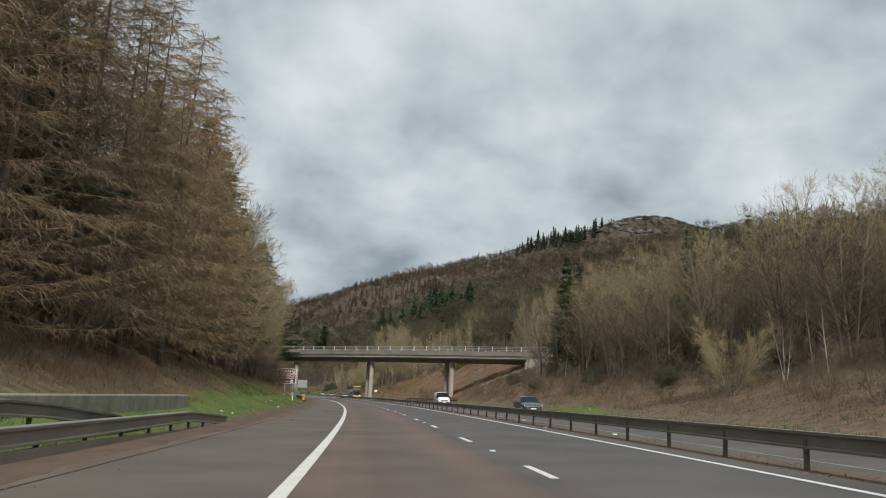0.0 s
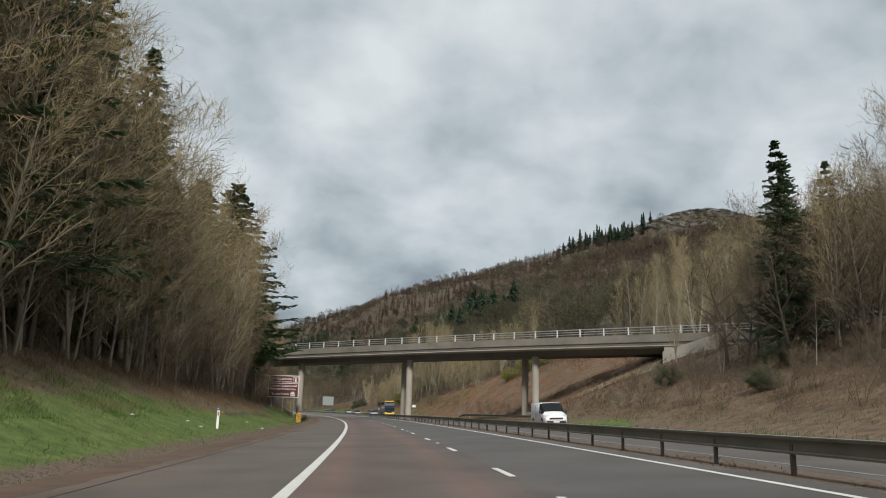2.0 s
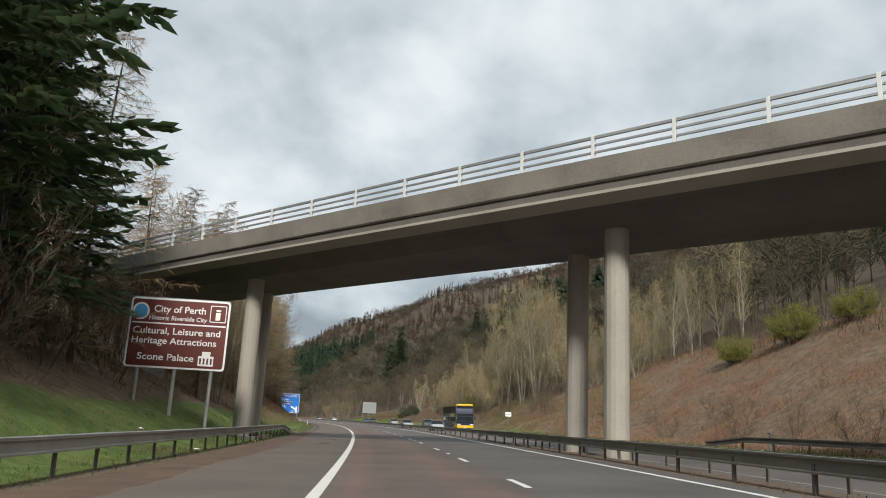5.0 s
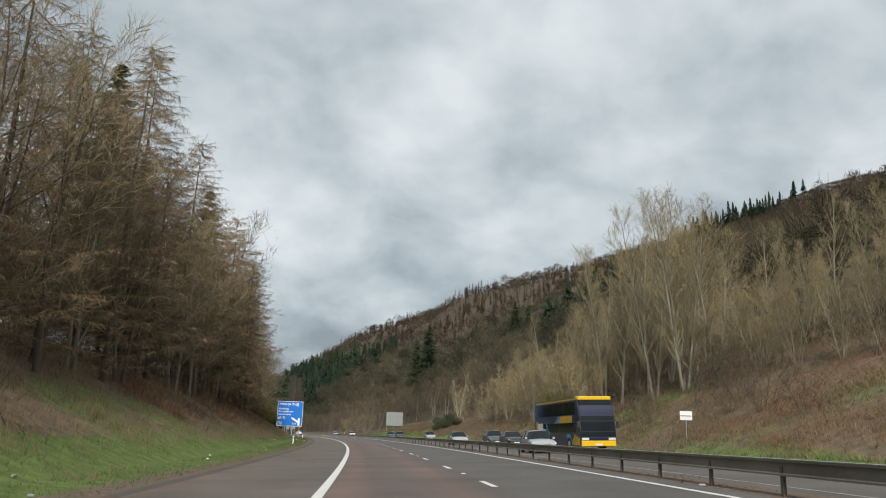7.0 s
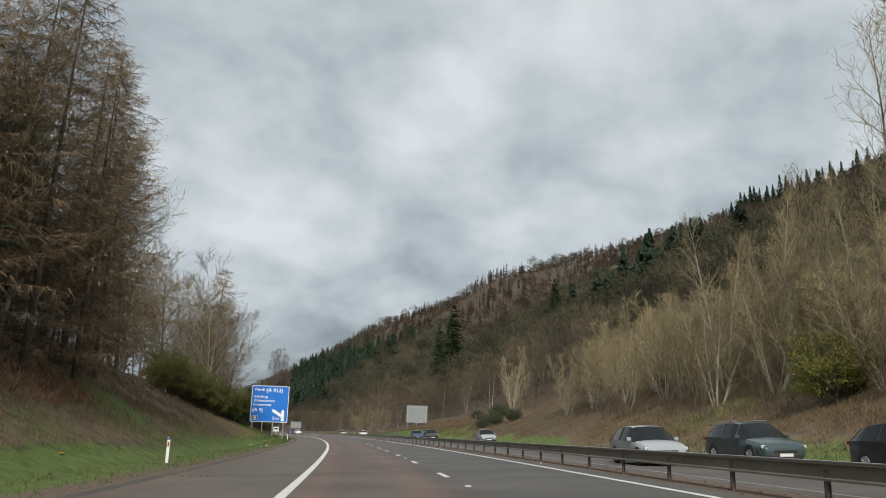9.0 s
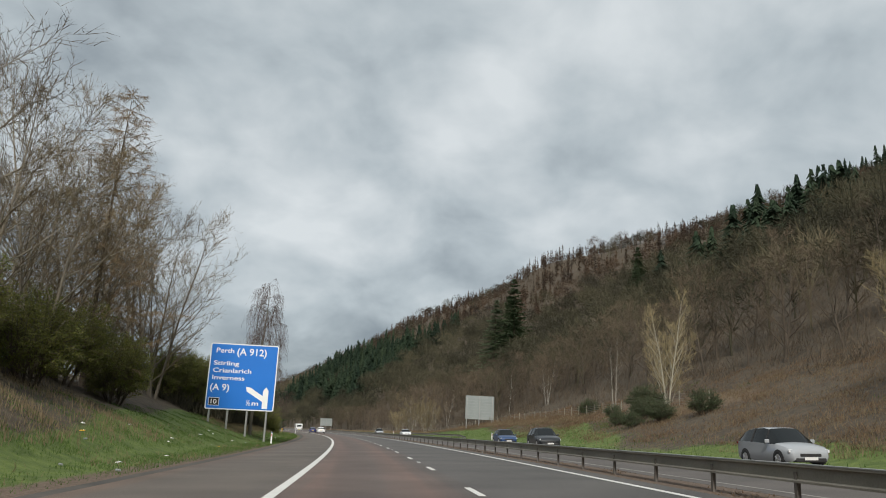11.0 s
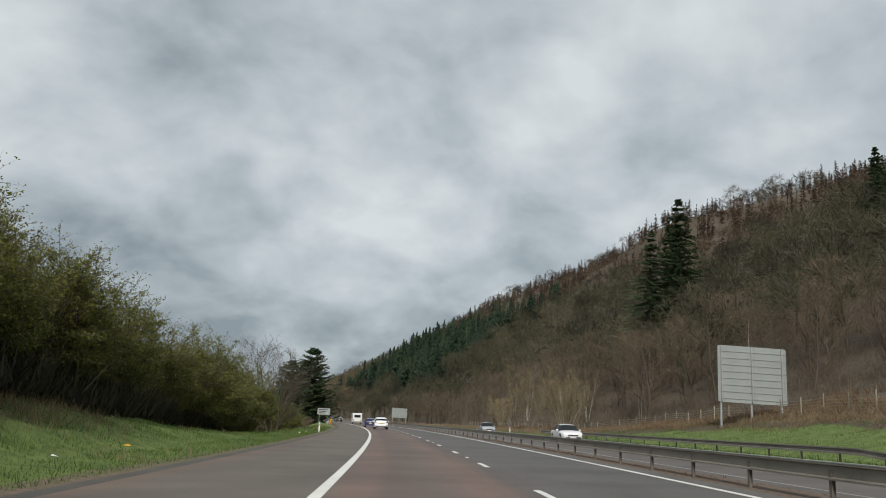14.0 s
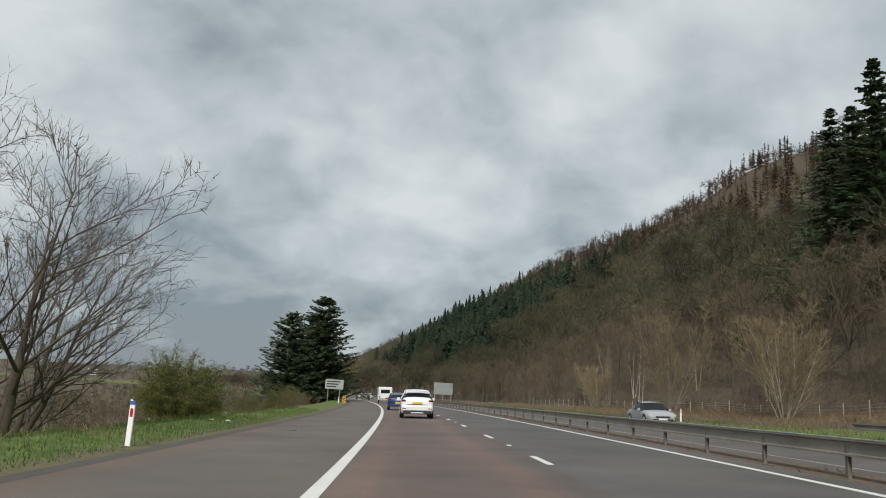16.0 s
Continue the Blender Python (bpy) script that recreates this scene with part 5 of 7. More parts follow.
for s_, lat_, sz in ((166, 44, 0.8), (171, 50, 0.9), (163, 53, 0.95), (176, 46, 0.75), (160, 59, 0.9), (183, 55, 0.85), (152, 62, 0.9), (169, 62, 0.95), (131, 50, 0.8), (126, 54, 0.85)):
    POPLAR.put(int(s_), s_, lat_, s_ * 1.7, sz)
scatter(SHRUB, 86, 255, 350, (28, 34), 6.0, (0.5, 1.2), clear_of_bridge)
scatter(SHRUB, 82, 180, 345, (26, 42), 9.0, (0.4, 0.8), clear_of_bridge)
for s_, lat_, sz in ((216, 38.5, 1.1), (210, 40.5, 0.9), (224, 37.0, 0.95), (229, 47, 0.75)):
    GORSE.put(0, s_, lat_, s_, sz)
scatter(OAK, 12, 392, 560, (45, 53), 8.5, (0.85, 1.25))
BIRCH.put(1, 424, 33.9, 1.3, 0.95)
POPLAR.put(1, 408, 33.5, 0.3, 0.72)
HAZEL.put(0, 411, 35.0, 0.9, 1.05)
for s_, lat_, sz in ((396, 27.5, 0.75), (399, 26.0, 0.6), (402, 28.5, 0.8), (405, 27.0, 0.55), (409, 31.5, 1.15), (413, 29.5, 0.6), (430, 32.8, 0.8), (433, 33.5, 0.65), (391, 29.0, 0.8)):
    BROOM.put(0, s_, lat_, s_, sz)
scatter(SHRUB, 84, 400, 640, (36, 42), 15, (0.3, 0.6))
scatter(OAK, 13, 560, 700, (46, 54), 9.0, (0.85, 1.2))
scatter(OAK, 131, 620, 760, (32, 39), 9.0, (0.7, 1.0))
scatter(BIRCH, 133, 470, 640, (44,), 26.0, (0.8, 1.05))
for s_, lat_, sz in ((542.5, 30.6, 1.08), (612, 36.5, 0.95)):
    PINK.put(int(s_), s_, lat_, s_, sz)
HAZEL.put(1, 566, 30.6, 0.8, 1.4)
OAK.put(1, 541, 43.5, 0.6, 1.25)
OAK.put(2, 562, 41.0, 1.6, 0.95)
for s_, lat_, sz in ((592, 37, 0.75), (597, 38.5, 0.85), (608, 37.5, 0.7)):
    BIRCH.put(int(s_), s_, lat_, s_, sz)
for s_, lat_, sz in ((560, 52, 0.85), (541, 57, 0.9), (585, 51, 0.8), (604, 58, 0.9), (524, 60, 0.95), (625, 53, 0.85), (508, 55, 0.8), (650, 50, 0.8)):
    OAK.put(int(s_), s_, lat_, s_ * 1.3, sz * 1.3)
for s_, lat_, sz in ((584, 70, 1.5), (588, 64, 1.35), (598, 76, 1.0), (592, 72, 1.25), (572, 112, 0.95), (569, 109, 0.75)):
    FIR.put(int(s_), s_, lat_, s_, sz)
# left further on: thicket on the shoulder of the valley, then single trees
scatter(BUSH, 15, 408, 430, (-13.8, -17.5), 4.0, (0.8, 1.0), jitter=0.6)
scatter(BUSH, 151, 430, 462, (-13.6,), 4.0, (1.0, 1.2), jitter=0.7)
scatter(BUSH, 153, 462, 487, (-12.6,), 4.3, (0.92, 1.12), jitter=0.7)
scatter(BUSH, 152, 424, 489, (-18.0,), 5.0, (1.05, 1.25), jitter=0.8)
scatter(SHRUB, 16, 492, 640, (-19, -27), 8, (0.9, 1.4))
scatter(SHRUB, 17, 530, 640, (-11.5, -16), 7, (0.4, 0.65))
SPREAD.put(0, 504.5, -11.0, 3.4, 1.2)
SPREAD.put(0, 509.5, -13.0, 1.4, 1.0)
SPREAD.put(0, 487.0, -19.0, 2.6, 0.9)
for s_, lat_, sz in ((524, -11.2, 0.82), (529, -12.6, 0.6), (548, -15, 0.5), (560, -14, 0.55), (575, -13, 0.6), (588, -12.5, 0.65), (498, -17, 0.95)):
    BUSH.put(int(s_), s_, lat_, s_, sz)
BUSH.put(1, 489.0, -11.9, 0.5, 1.08)
for s_, lat_, sz in ((628, -10.8, 1.28), (621, -16.0, 1.15), (642, -12.0, 1.15)):
    YEW.put(int(s_), s_, lat_, s_, sz)


# shapes that found no place are not left standing about
for kind_ in (ASH, LARCH, FIR, THIN, BUSH, POPLAR, YEW, WEEP, SPREAD, GORSE, PINK, SHRUB, OAK, BIRCH, BROAD_FIR, HAZEL, BROOM):
    for top_, unused_ in kind_.shapes:
        if unused_:
            for o_ in (*top_.children_recursive, top_):
                bpy.data.objects.remove(o_)


# ---- woods on the hill and in the valley: too many to count ----
def far_bare(seed, tall=10.0, wide=4.4, lumps=9, shoots=17, thick=0.11):
    """A leafless tree seen from some way off: stem, limbs, and a crown of rounded tufts of shoots."""
    rng, g = random.Random(seed), Geo()
    g.spike(Vector((0, 0, -0.5)), Vector((rng.gauss(0, 0.4), rng.gauss(0, 0.4), tall * 0.85)), 0.19)
    for i in range(lumps):
        u, a = (1.0 if i == 0 else rng.uniform(-0.35, 0.9)), 2.4 * i + rng.uniform(-0.5, 0.5)
        r = math.sqrt(max(0.0, 1 - u * u))
        c = Vector((math.cos(a) * r * wide * 0.62, math.sin(a) * r * wide * 0.62, tall * (0.60 + 0.22 * u)))
        g.spike(Vector((0, 0, tall * rng.uniform(0.18, 0.45))), c, 0.085)
        rad = wide * rng.uniform(0.40, 0.58)
        for k in range(shoots):
            o = ball(rng).normalized()
            o.z = abs(o.z) * 1.1 - 0.25
            p = c + o * rad * rng.uniform(0.25, 0.75)
            q = c + (o + ball(rng) * 0.22).normalized() * rad * rng.uniform(0.85, 1.25) + Vector((0, 0, 0.25))
            g.twig(p, q, rng.uniform(0.5, 1.0) * thick, ball(rng))
    return np.array([tuple(v) for v in g.v]), np.array(g.f)


def mid_bare(seed):
    """A larger, finer one for the foot of the slope."""
    return far_bare(seed, 11.5, 5.4, 16, 32, 0.062)


def far_larch(seed):
    rng, g = random.Random(seed), Geo()
    g.spike(Vector((0, 0, -0.5)), Vector((0, 0, 15)), 0.16)
    for i in range(84):
        t = rng.uniform(0.05, 0.97)
        a, r = rng.uniform(0, 6.28), 3.9 * (1.0 - t) ** 0.65 * rng.uniform(0.5, 1.1) + 0.2
        z = 15 * t
        g.twig(Vector((0, 0, z)), Vector((math.cos(a) * r, math.sin(a) * r, z + rng.uniform(-0.8, 0.5))), rng.uniform(0.20, 0.38), ball(rng))
    return np.array([tuple(v) for v in g.v]), np.array(g.f)


def far_fir(seed, slim=3.8, broad=6.0):
    """A conifer seen from far: tiers of ragged boughs."""
    rng, g = random.Random(seed), Geo()
    g.spike(Vector((0, 0, -0.5)), Vector((0, 0, 17.5)), 0.2)
    wide = rng.uniform(slim, broad)
    for i in range(210):
        t = rng.uniform(0.04, 0.98) ** 1.15
        a, r = rng.uniform(0, 6.28), wide * (1.0 - t) ** 0.85 * rng.uniform(0.55, 1.15) + 0.25
        z = 17 * t
        g.twig(Vector((math.cos(a) * r * 0.1, math.sin(a) * r * 0.1, z + 0.7)), Vector((math.cos(a) * r, math.sin(a) * r, z - 0.5)), 0.40 + 0.34 * (1 - t), Vector((0, 0, 1)) + ball(rng) * 0.5)
    return np.array([tuple(v) for v in g.v]), np.array(g.f)


def wood_material(name, a, b, c):
    """Twigs whose tone differs from tree to tree, with a little unevenness within each."""
    m, n, l, p = nodes_of(name)
    p.inputs["Roughness"].default_value = 0.9
    p.inputs["Specular IOR Level"].default_value = 0.2
    tone, tc, nz = n.new("ShaderNodeAttribute"), n.new("ShaderNodeTexCoord"), n.new("ShaderNodeTexNoise")
    tone.attribute_name = "tone"
    nz.inputs["Scale"].default_value, nz.inputs["Detail"].default_value = 0.05, 6
    l.new(tc.outputs["Object"], nz.inputs["Vector"])
    half, add = n.new("ShaderNodeMath"), n.new("ShaderNodeMath")
    half.operation, half.inputs[1].default_value = "MULTIPLY", 0.6
    add.operation, add.inputs[1].default_value = "MULTIPLY_ADD", 0.4
    l.new(nz.outputs["Fac"], half.inputs[0])
    l.new(tone.outputs["Fac"], add.inputs[0])
    l.new(half.outputs[0], add.inputs[2])
    r = n.new("ShaderNodeValToRGB")
    set_ramp(r, [(0.25, a), (0.5, b), (0.78, c)])
    l.new(add.outputs[0], r.inputs[0])
    l.new(r.outputs[0], p.inputs["Base Color"])
    return m


def wood_mass(name, shapes, spots, material, label, category, seed):
    """Many trees of a few shapes in one mesh. spots: rows of s, lat, size."""
    rng = np.random.default_rng(seed)
    vs, fs, tones, base = [], [], [], 0
    for s, lat, size in spots:
        v, f = shapes[rng.integers(len(shapes))]
        a = rng.uniform(0, 6.28)
        c, sn = math.cos(a) * size, math.sin(a) * size
        x, y = plan(s, lat)
        out = np.stack([v[:, 0] * c - v[:, 1] * sn + x, v[:, 0] * sn + v[:, 1] * c + y, v[:, 2] * size * rng.uniform(0.85, 1.2) + ground_z(s, lat) - 0.2], 1)
        vs.append(out)
        fs.append(f + base)
        tones.append(np.full(len(v), rng.uniform()))
        base += len(v)
    me = tri_mesh(name, np.concatenate(vs), np.concatenate(fs), material)
    me.attributes.new("tone", "FLOAT", "POINT").data.foreach_set("value", np.concatenate(tones).astype(np.float32))
    return tagged(new(name, me), label, category, kind="stuff")


def hill_spots():
    rng = np.random.default_rng(77)
    bare, pale, firs, larches, mid, russet, tall = [], [], [], [], [], [], []
    lat = 30.0
    while lat < 480:
        gap = 6.7 + lat * 0.008
        s = -60.0 + rng.uniform(0, 6)
        while s < 1400:
            la, ss = lat + rng.uniform(-3, 3), s
            s += gap * rng.uniform(0.7, 1.3)
            if (la < 50 and ss < 690) or (la < 26 + 8 * (ss < 760)) or (clear_of_bridge(ss, la) and la < 80) or (ss < 60 and la > 200):
                continue
            if 170 < ss < 235 and la < 64:
                continue
            if ss < 1.15 * la - 30 and rng.uniform() < 0.65:
                continue
            c1 = float(wob(ss, la, 0.013, 4.0))
            c2 = float(wob(ss, la, 0.05, 9.0))
            if la > 402 and 575 < ss < 715:
                continue
            crest = 800 < ss < 1010 and 60 < la < 135 and c2 > -0.7
            stand = 488 < ss < 562 and 112 < la < 150
            fir = crest or stand or (352 < la < 398 and 640 < ss < 735)
            upper = la > 145 + 35 * c1 and ss > 640
            if fir:
                (tall if stand else firs).append((ss, la, rng.uniform(0.65, 1.3) if stand else rng.uniform(0.6, 1.1)))
                if la < 160 and not stand:
                    firs.append((ss + rng.uniform(-3, 3), la + rng.uniform(-3, 3), rng.uniform(0.4, 0.8)))
            elif upper and c2 < 0.3:
                if rng.uniform() < 0.8:
                    larches.append((ss, la, rng.uniform(0.45, 0.78)))
                    russet.append((ss + rng.uniform(-3, 3), la + rng.uniform(-3, 3), rng.uniform(0.4, 0.65)))
                    if la < 260:
                        larches.append((ss + rng.uniform(-3, 3), la + rng.uniform(-3, 3), rng.uniform(0.35, 0.65)))
            elif la < 135 and 0 < ss < 900:
                if rng.uniform() < 0.42:
                    continue
                (pale if c2 > 0.45 and ss < 420 else mid).append((ss, la, rng.uniform(0.75, 1.35)))
            elif c1 > 0.35 and la < 120:
                pale.append((ss, la, rng.uniform(0.75, 1.1)))
            else:
                (russet if float(wob(ss, la, 0.019, 13.0)) + rng.uniform(-0.3, 0.3) > 0.05 else bare).append((ss, la, rng.uniform(0.7, 1.25)))
        lat += gap * 0.85
    return bare, pale, firs, larches, mid, russet, tall


def valley_spots():
    rng = np.random.default_rng(78)
    out = []
    for _ in range(420):
        s, lat = rng.uniform(430, 2200), -rng.uniform(26, 1150)
        out.append((s, lat, rng.uniform(0.5, 0.95)))
    for _ in range(600):
        out.append((rng.uniform(515, 1500), -rng.uniform(22, 170), rng.uniform(0.55, 0.95)))
    for _ in range(620):
        out.append((rng.uniform(1320, 2450), rng.uniform(-160, 520), rng.uniform(0.7, 1.2)))
    return out


M_HILL = wood_material("hill_wood_twigs", (0.024, 0.024, 0.016), (0.060, 0.056, 0.035), (0.118, 0.107, 0.066))
M_HILL_P = wood_material("hill_pale_twigs", (0.060, 0.052, 0.033), (0.105, 0.092, 0.056), (0.175, 0.15, 0.095))
M_HILL_R = wood_material("hill_russet_twigs", (0.032, 0.027, 0.021), (0.068, 0.050, 0.035), (0.115, 0.079, 0.052))
M_HILL_L = wood_material("hill_larch_twigs", (0.048, 0.035, 0.026), (0.086, 0.058, 0.040), (0.132, 0.088, 0.058))
M_HILL_F = wood_material("hill_firs", (0.016, 0.030, 0.019), (0.028, 0.047, 0.028), (0.048, 0.070, 0.038))
bare_, pale_, firs_, larches_, mid_, russet_, tall_ = hill_spots()
bare_shapes = [far_bare(i) for i in range(5)]
wood_mass("hill_wood", bare_shapes, bare_, M_HILL, "leafless brown woodland over the hillside", "woodland", 1)
wood_mass("russet_wood", bare_shapes, russet_, M_HILL_R, "reddish-brown leafless birchwood on the hillside", "woodland", 7)
mid_shapes = [mid_bare(40 + i) for i in range(5)]
wood_mass("slope_wood", mid_shapes, mid_, M_HILL, "leafless grey-brown woodland on the near slope", "woodland", 6)
wood_mass("pale_wood", mid_shapes, pale_, M_HILL_P, "paler leafless woodland low on the hillside", "woodland", 4)
wood_mass("fir_wood", [far_fir(i) for i in range(4)], firs_, M_HILL_F, "dark green conifer stands on the hillside", "woodland", 2)
wood_mass("fir_stand", [far_fir(20 + i, 6.0, 8.2) for i in range(4)], tall_, M_HILL_F, "tall broad dark firs high on the slope", "woodland", 9)
wood_mass("larch_wood", [far_larch(9 + i) for i in range(3)], larches_, M_HILL_L, "reddish-brown bare larches along the hill top", "woodland", 3)
def left_spots():
    rng = np.random.default_rng(79)
    out = [(rng.uniform(-40, 380), -rng.uniform(27, 85), rng.uniform(0.9, 1.4)) for _ in range(300)]
    return [q for q in out if not clear_of_bridge(q[0], q[1])]


wood_mass("bank_wood", mid_shapes, left_spots(), M_HILL, "leafless woodland behind the roadside trees", "woodland", 8)
wood_mass("valley_wood", bare_shapes, valley_spots(), M_HILL, "leafless woodland down in the valley", "woodland", 5)


def summit_spots():
    rng = np.random.default_rng(80)
    return [(rng.uniform(565, 725), rng.uniform(404, 470), rng.uniform(0.22, 0.40)) for _ in range(1300)]


wood_mass("summit_heather", [far_bare(70 + i, 6.0, 7.0, 5, 9, 0.6) for i in range(3)], summit_spots(), M_HILL, "dark heather over the rocky summit", "heather", 12)


# ---- rocks showing on the hill ----
def crags():
    rng = np.random.default_rng(5)
    vs, fs, base = [], [], 0
    ico = bmesh.new()
    bmesh.ops.create_icosphere(ico, subdivisions=1, radius=1.0)
    v0 = np.array([tuple(v.co) for v in ico.verts])
    f0 = np.array([[v.index for v in f.verts] for f in ico.faces])
    ico.free()
    spots = [(rng.uniform(590, 700), rng.uniform(392, 410)) for _ in range(60)] + [(rng.uniform(700, 860), rng.uniform(215, 250)) for _ in range(36)] + [(rng.uniform(560, 660), rng.uniform(330, 350)) for _ in range(36)]
    for s, lat in spots:
        x, y = plan(s, lat)
        size = rng.uniform(1.0, 3.6) * np.array([1.6, 1.2, 1.0])
        v = v0 * size * rng.uniform(0.65, 1.25, (len(v0), 1)) + np.array([x, y, float(ground_z(s, lat)) + 0.6])
        vs.append(v)
        fs.append(f0 + base)
        base += len(v0)
    m = plain("crag_rock", (0.055, 0.051, 0.047), (0.19, 0.18, 0.168), 0.9, 0.25, bump=0.4, fine=2.0)
    tagged(new("crags", tri_mesh("crags", np.concatenate(vs), np.concatenate(fs), m)), "pale grey rock outcrops high on the hillside", "rocks", kind="stuff")


crags()


# ---- undergrowth and grass ----
def tufts(name, seed, count, region, height, r, material, label, category, lean=0.5, lift=0.0, dz=0.0):
    """Blades or stems, each three faces, over a region given as a function from random numbers to s and lat."""
    rng = np.random.default_rng(seed)
    s, lat = region(rng, count)
    x, y = plan(s, lat)
    z = ground_z(s, lat) - 0.03 + dz
    h = rng.uniform(height[0], height[1], len(s))
    a, tip = rng.uniform(0, 6.28, len(s)), rng.uniform(0.1, lean, len(s)) * h
    p = np.stack([x, y, z + lift * h * rng.uniform(0, 1, len(s))], 1)
    q = p + np.stack([np.cos(a) * tip, np.sin(a) * tip, h], 1)
    b = rng.uniform(0, 6.28, len(s))
    w = np.stack([np.cos(b) * r, np.sin(b) * r, np.zeros(len(s))], 1)
    v = np.stack([p + w, p - w, q], 1).reshape(-1, 3)
    i = np.arange(len(s)) * 3
    f = np.stack([i, i + 1, i + 2], 1)
    return tagged(new(name, tri_mesh(name, v, f, material)), label, category, kind="stuff")


def band(s0, s1, l0, l1, keep=None, clump=0.0):
    def make(rng, n):
        s, lat = rng.uniform(s0, s1, n), rng.uniform(l0, l1, n)
        if clump:
            k = rng.integers(0, n // 40, n)
            s, lat = s[k] + rng.normal(0, clump, n), np.clip(lat[k] + rng.normal(0, clump, n), l0, l1)
        if keep is not None:
            k = keep(s, lat) > rng.uniform(0, 1, n)
            s, lat = s[k], lat[k]
        return s, lat
    return make


patchy = lambda s, lat: 0.55 + 0.6 * wob(s, lat, 0.5, 2.0)
tufts("verge_grass", 1, 110000, band(0, 520, -10.5, -5.75), (0.04, 0.14), 0.012, M_GRASS, "short green grass on the near verge", "grass", 1.3)
tufts("bank_tussocks", 48, 46000, band(50, 112, -13.4, -8.6, lambda s, lat: (0.5 + 0.7 * wob(s, lat, 0.45, 7.0)) * green_reach(s), 0.35), (0.06, 0.26), 0.012, M_GRASS, "green grass tussocks climbing the near bank", "grass", 1.3, 0.1)
tufts("lush_verge_grass", 43, 95000, band(352, 545, -14.0, -5.75), (0.05, 0.16), 0.014, M_GRASS, "fresh green grass on the near verge", "grass")
tufts("far_verge_grass", 2, 22000, band(0, 640, 20.0, 24.0, patchy), (0.08, 0.3), 0.025, M_GRASS, "green and straw grass on the far verge", "grass")
tufts("field_straw", 45, 50000, band(508, 660, 21.5, 36, patchy, 0.6), (0.12, 0.42), 0.022, M_STRAW, "pale dry grass behind the far verge", "grass", 1.3)
tufts("field_grass", 44, 42000, band(398, 516, 20.2, 30.5), (0.04, 0.16), 0.018, M_GRASS, "green rough grass between the far verge and the fence", "grass")
tufts("hedge_straw", 49, 22000, band(402, 452, -12.8, -9.0, lambda s, lat: sstep(-8.8, -10.6, lat) * (0.6 + 0.6 * wob(s, lat, 0.4, 2.0)), 0.4), (0.10, 0.42), 0.014, M_STRAW, "straw-coloured dead grass along the foot of the hawthorns", "grass", 1.2, 0.1)
tufts("field_scrub", 50, 42000, band(415, 520, 25.0, 31.5, lambda s, lat: sstep(24.8, 28.5, lat) * (0.6 + 0.6 * wob(s, lat, 0.3, 6.0)), 0.6), (0.08, 0.34), 0.018, M_BRACKEN, "brown dead stems above the grass of the field edge", "bracken", 1.5, 0.4)
tufts("verge_straw", 13, 30000, band(0, 560, -11.5, -6.2, lambda s, lat: 0.35 + 0.8 * wob(s, lat, 0.35, 8.0), 0.5), (0.08, 0.30), 0.014, M_STRAW, "straw-coloured dead grass among the green verge", "grass", 1.2)
tufts("dry_grass", 3, 50000, band(215, 372, -17, -8.8, patchy), (0.15, 0.5), 0.016, M_STRAW, "pale dry grass on the bank", "grass")
tufts("far_dry_grass", 4, 90000, band(180, 405, 21.5, 42, patchy, 0.6), (0.12, 0.42), 0.02, M_STRAW, "pale dry grass behind the far verge", "grass")
tufts("bracken", 5, 60000, band(0, 330, -24, -9.8, lambda s, lat: patchy(s, lat) * sstep(-9.3, -11.4, lat + 1.8 * green_reach(s) + 2.4 * sstep(140, 155, s) * (1 - sstep(208, 225, s))), 0.5), (0.15, 0.6), 0.022, M_BRACKEN, "dead brown bracken and brambles on the bank", "bracken", 1.5, 0.5)
tufts("far_bracken", 6, 420000, band(0, 440, 22.5, 46, lambda s, lat: patchy(s, lat) * (1 - 0.75 * sstep(158, 168, s) * (1 - sstep(250, 264, s))), 0.8), (0.08, 0.34), 0.017, M_BRACKEN, "dead reddish bracken and scrub on the far bank", "bracken", 1.8, 0.9)
M_RED_BRACKEN = plain("red_bracken_fronds", (0.200, 0.098, 0.060), (0.335, 0.180, 0.106), 0.85, 0.4, bump=0, by="island")
tufts("red_bracken", 26, 230000, band(150, 262, 22.5, 46, patchy, 0.8), (0.08, 0.34), 0.013, M_RED_BRACKEN, "rust-red dead bracken on the far bank", "bracken", 1.6, 0.9)
tufts("bank_red_bracken", 27, 16000, band(258, 318, -16.5, -11.5, lambda s, lat: 0.2 + 1.2 * wob(s, lat, 0.3, 5.0), 0.5), (0.15, 0.5), 0.03, M_RED_BRACKEN, "rust-red dead bracken on the near bank", "bracken", 1.6, 0.5)
tufts("far_green_growth", 16, 26000, band(60, 440, 21.5, 44, lambda s, lat: 1.6 * wob(s, lat, 0.16, 6.0) - 0.55, 0.7), (0.1, 0.4), 0.03, M_GRASS, "green grass and moss patches on the far bank", "grass", 1.5, 0.5)
tufts("bank_brambles", 46, 90000, band(0, 150, -19, -9.2, lambda s, lat: (0.3 + 0.7 * sstep(-9.4, -11.0, lat + 1.8 * green_reach(s))) * patchy(s, lat), 0.6), (0.08, 0.40), 0.012, M_BRACKEN, "brown brambles and dead stems on the near bank", "bracken", 1.6, 0.6)
tufts("bank_dry_grass", 47, 50000, band(0, 150, -15, -9.0, lambda s, lat: 0.4 + 0.7 * wob(s, lat, 0.3, 4.0), 0.5), (0.08, 0.32), 0.011, M_STRAW, "straw-coloured grass among the brambles", "grass", 1.2, 0.2)
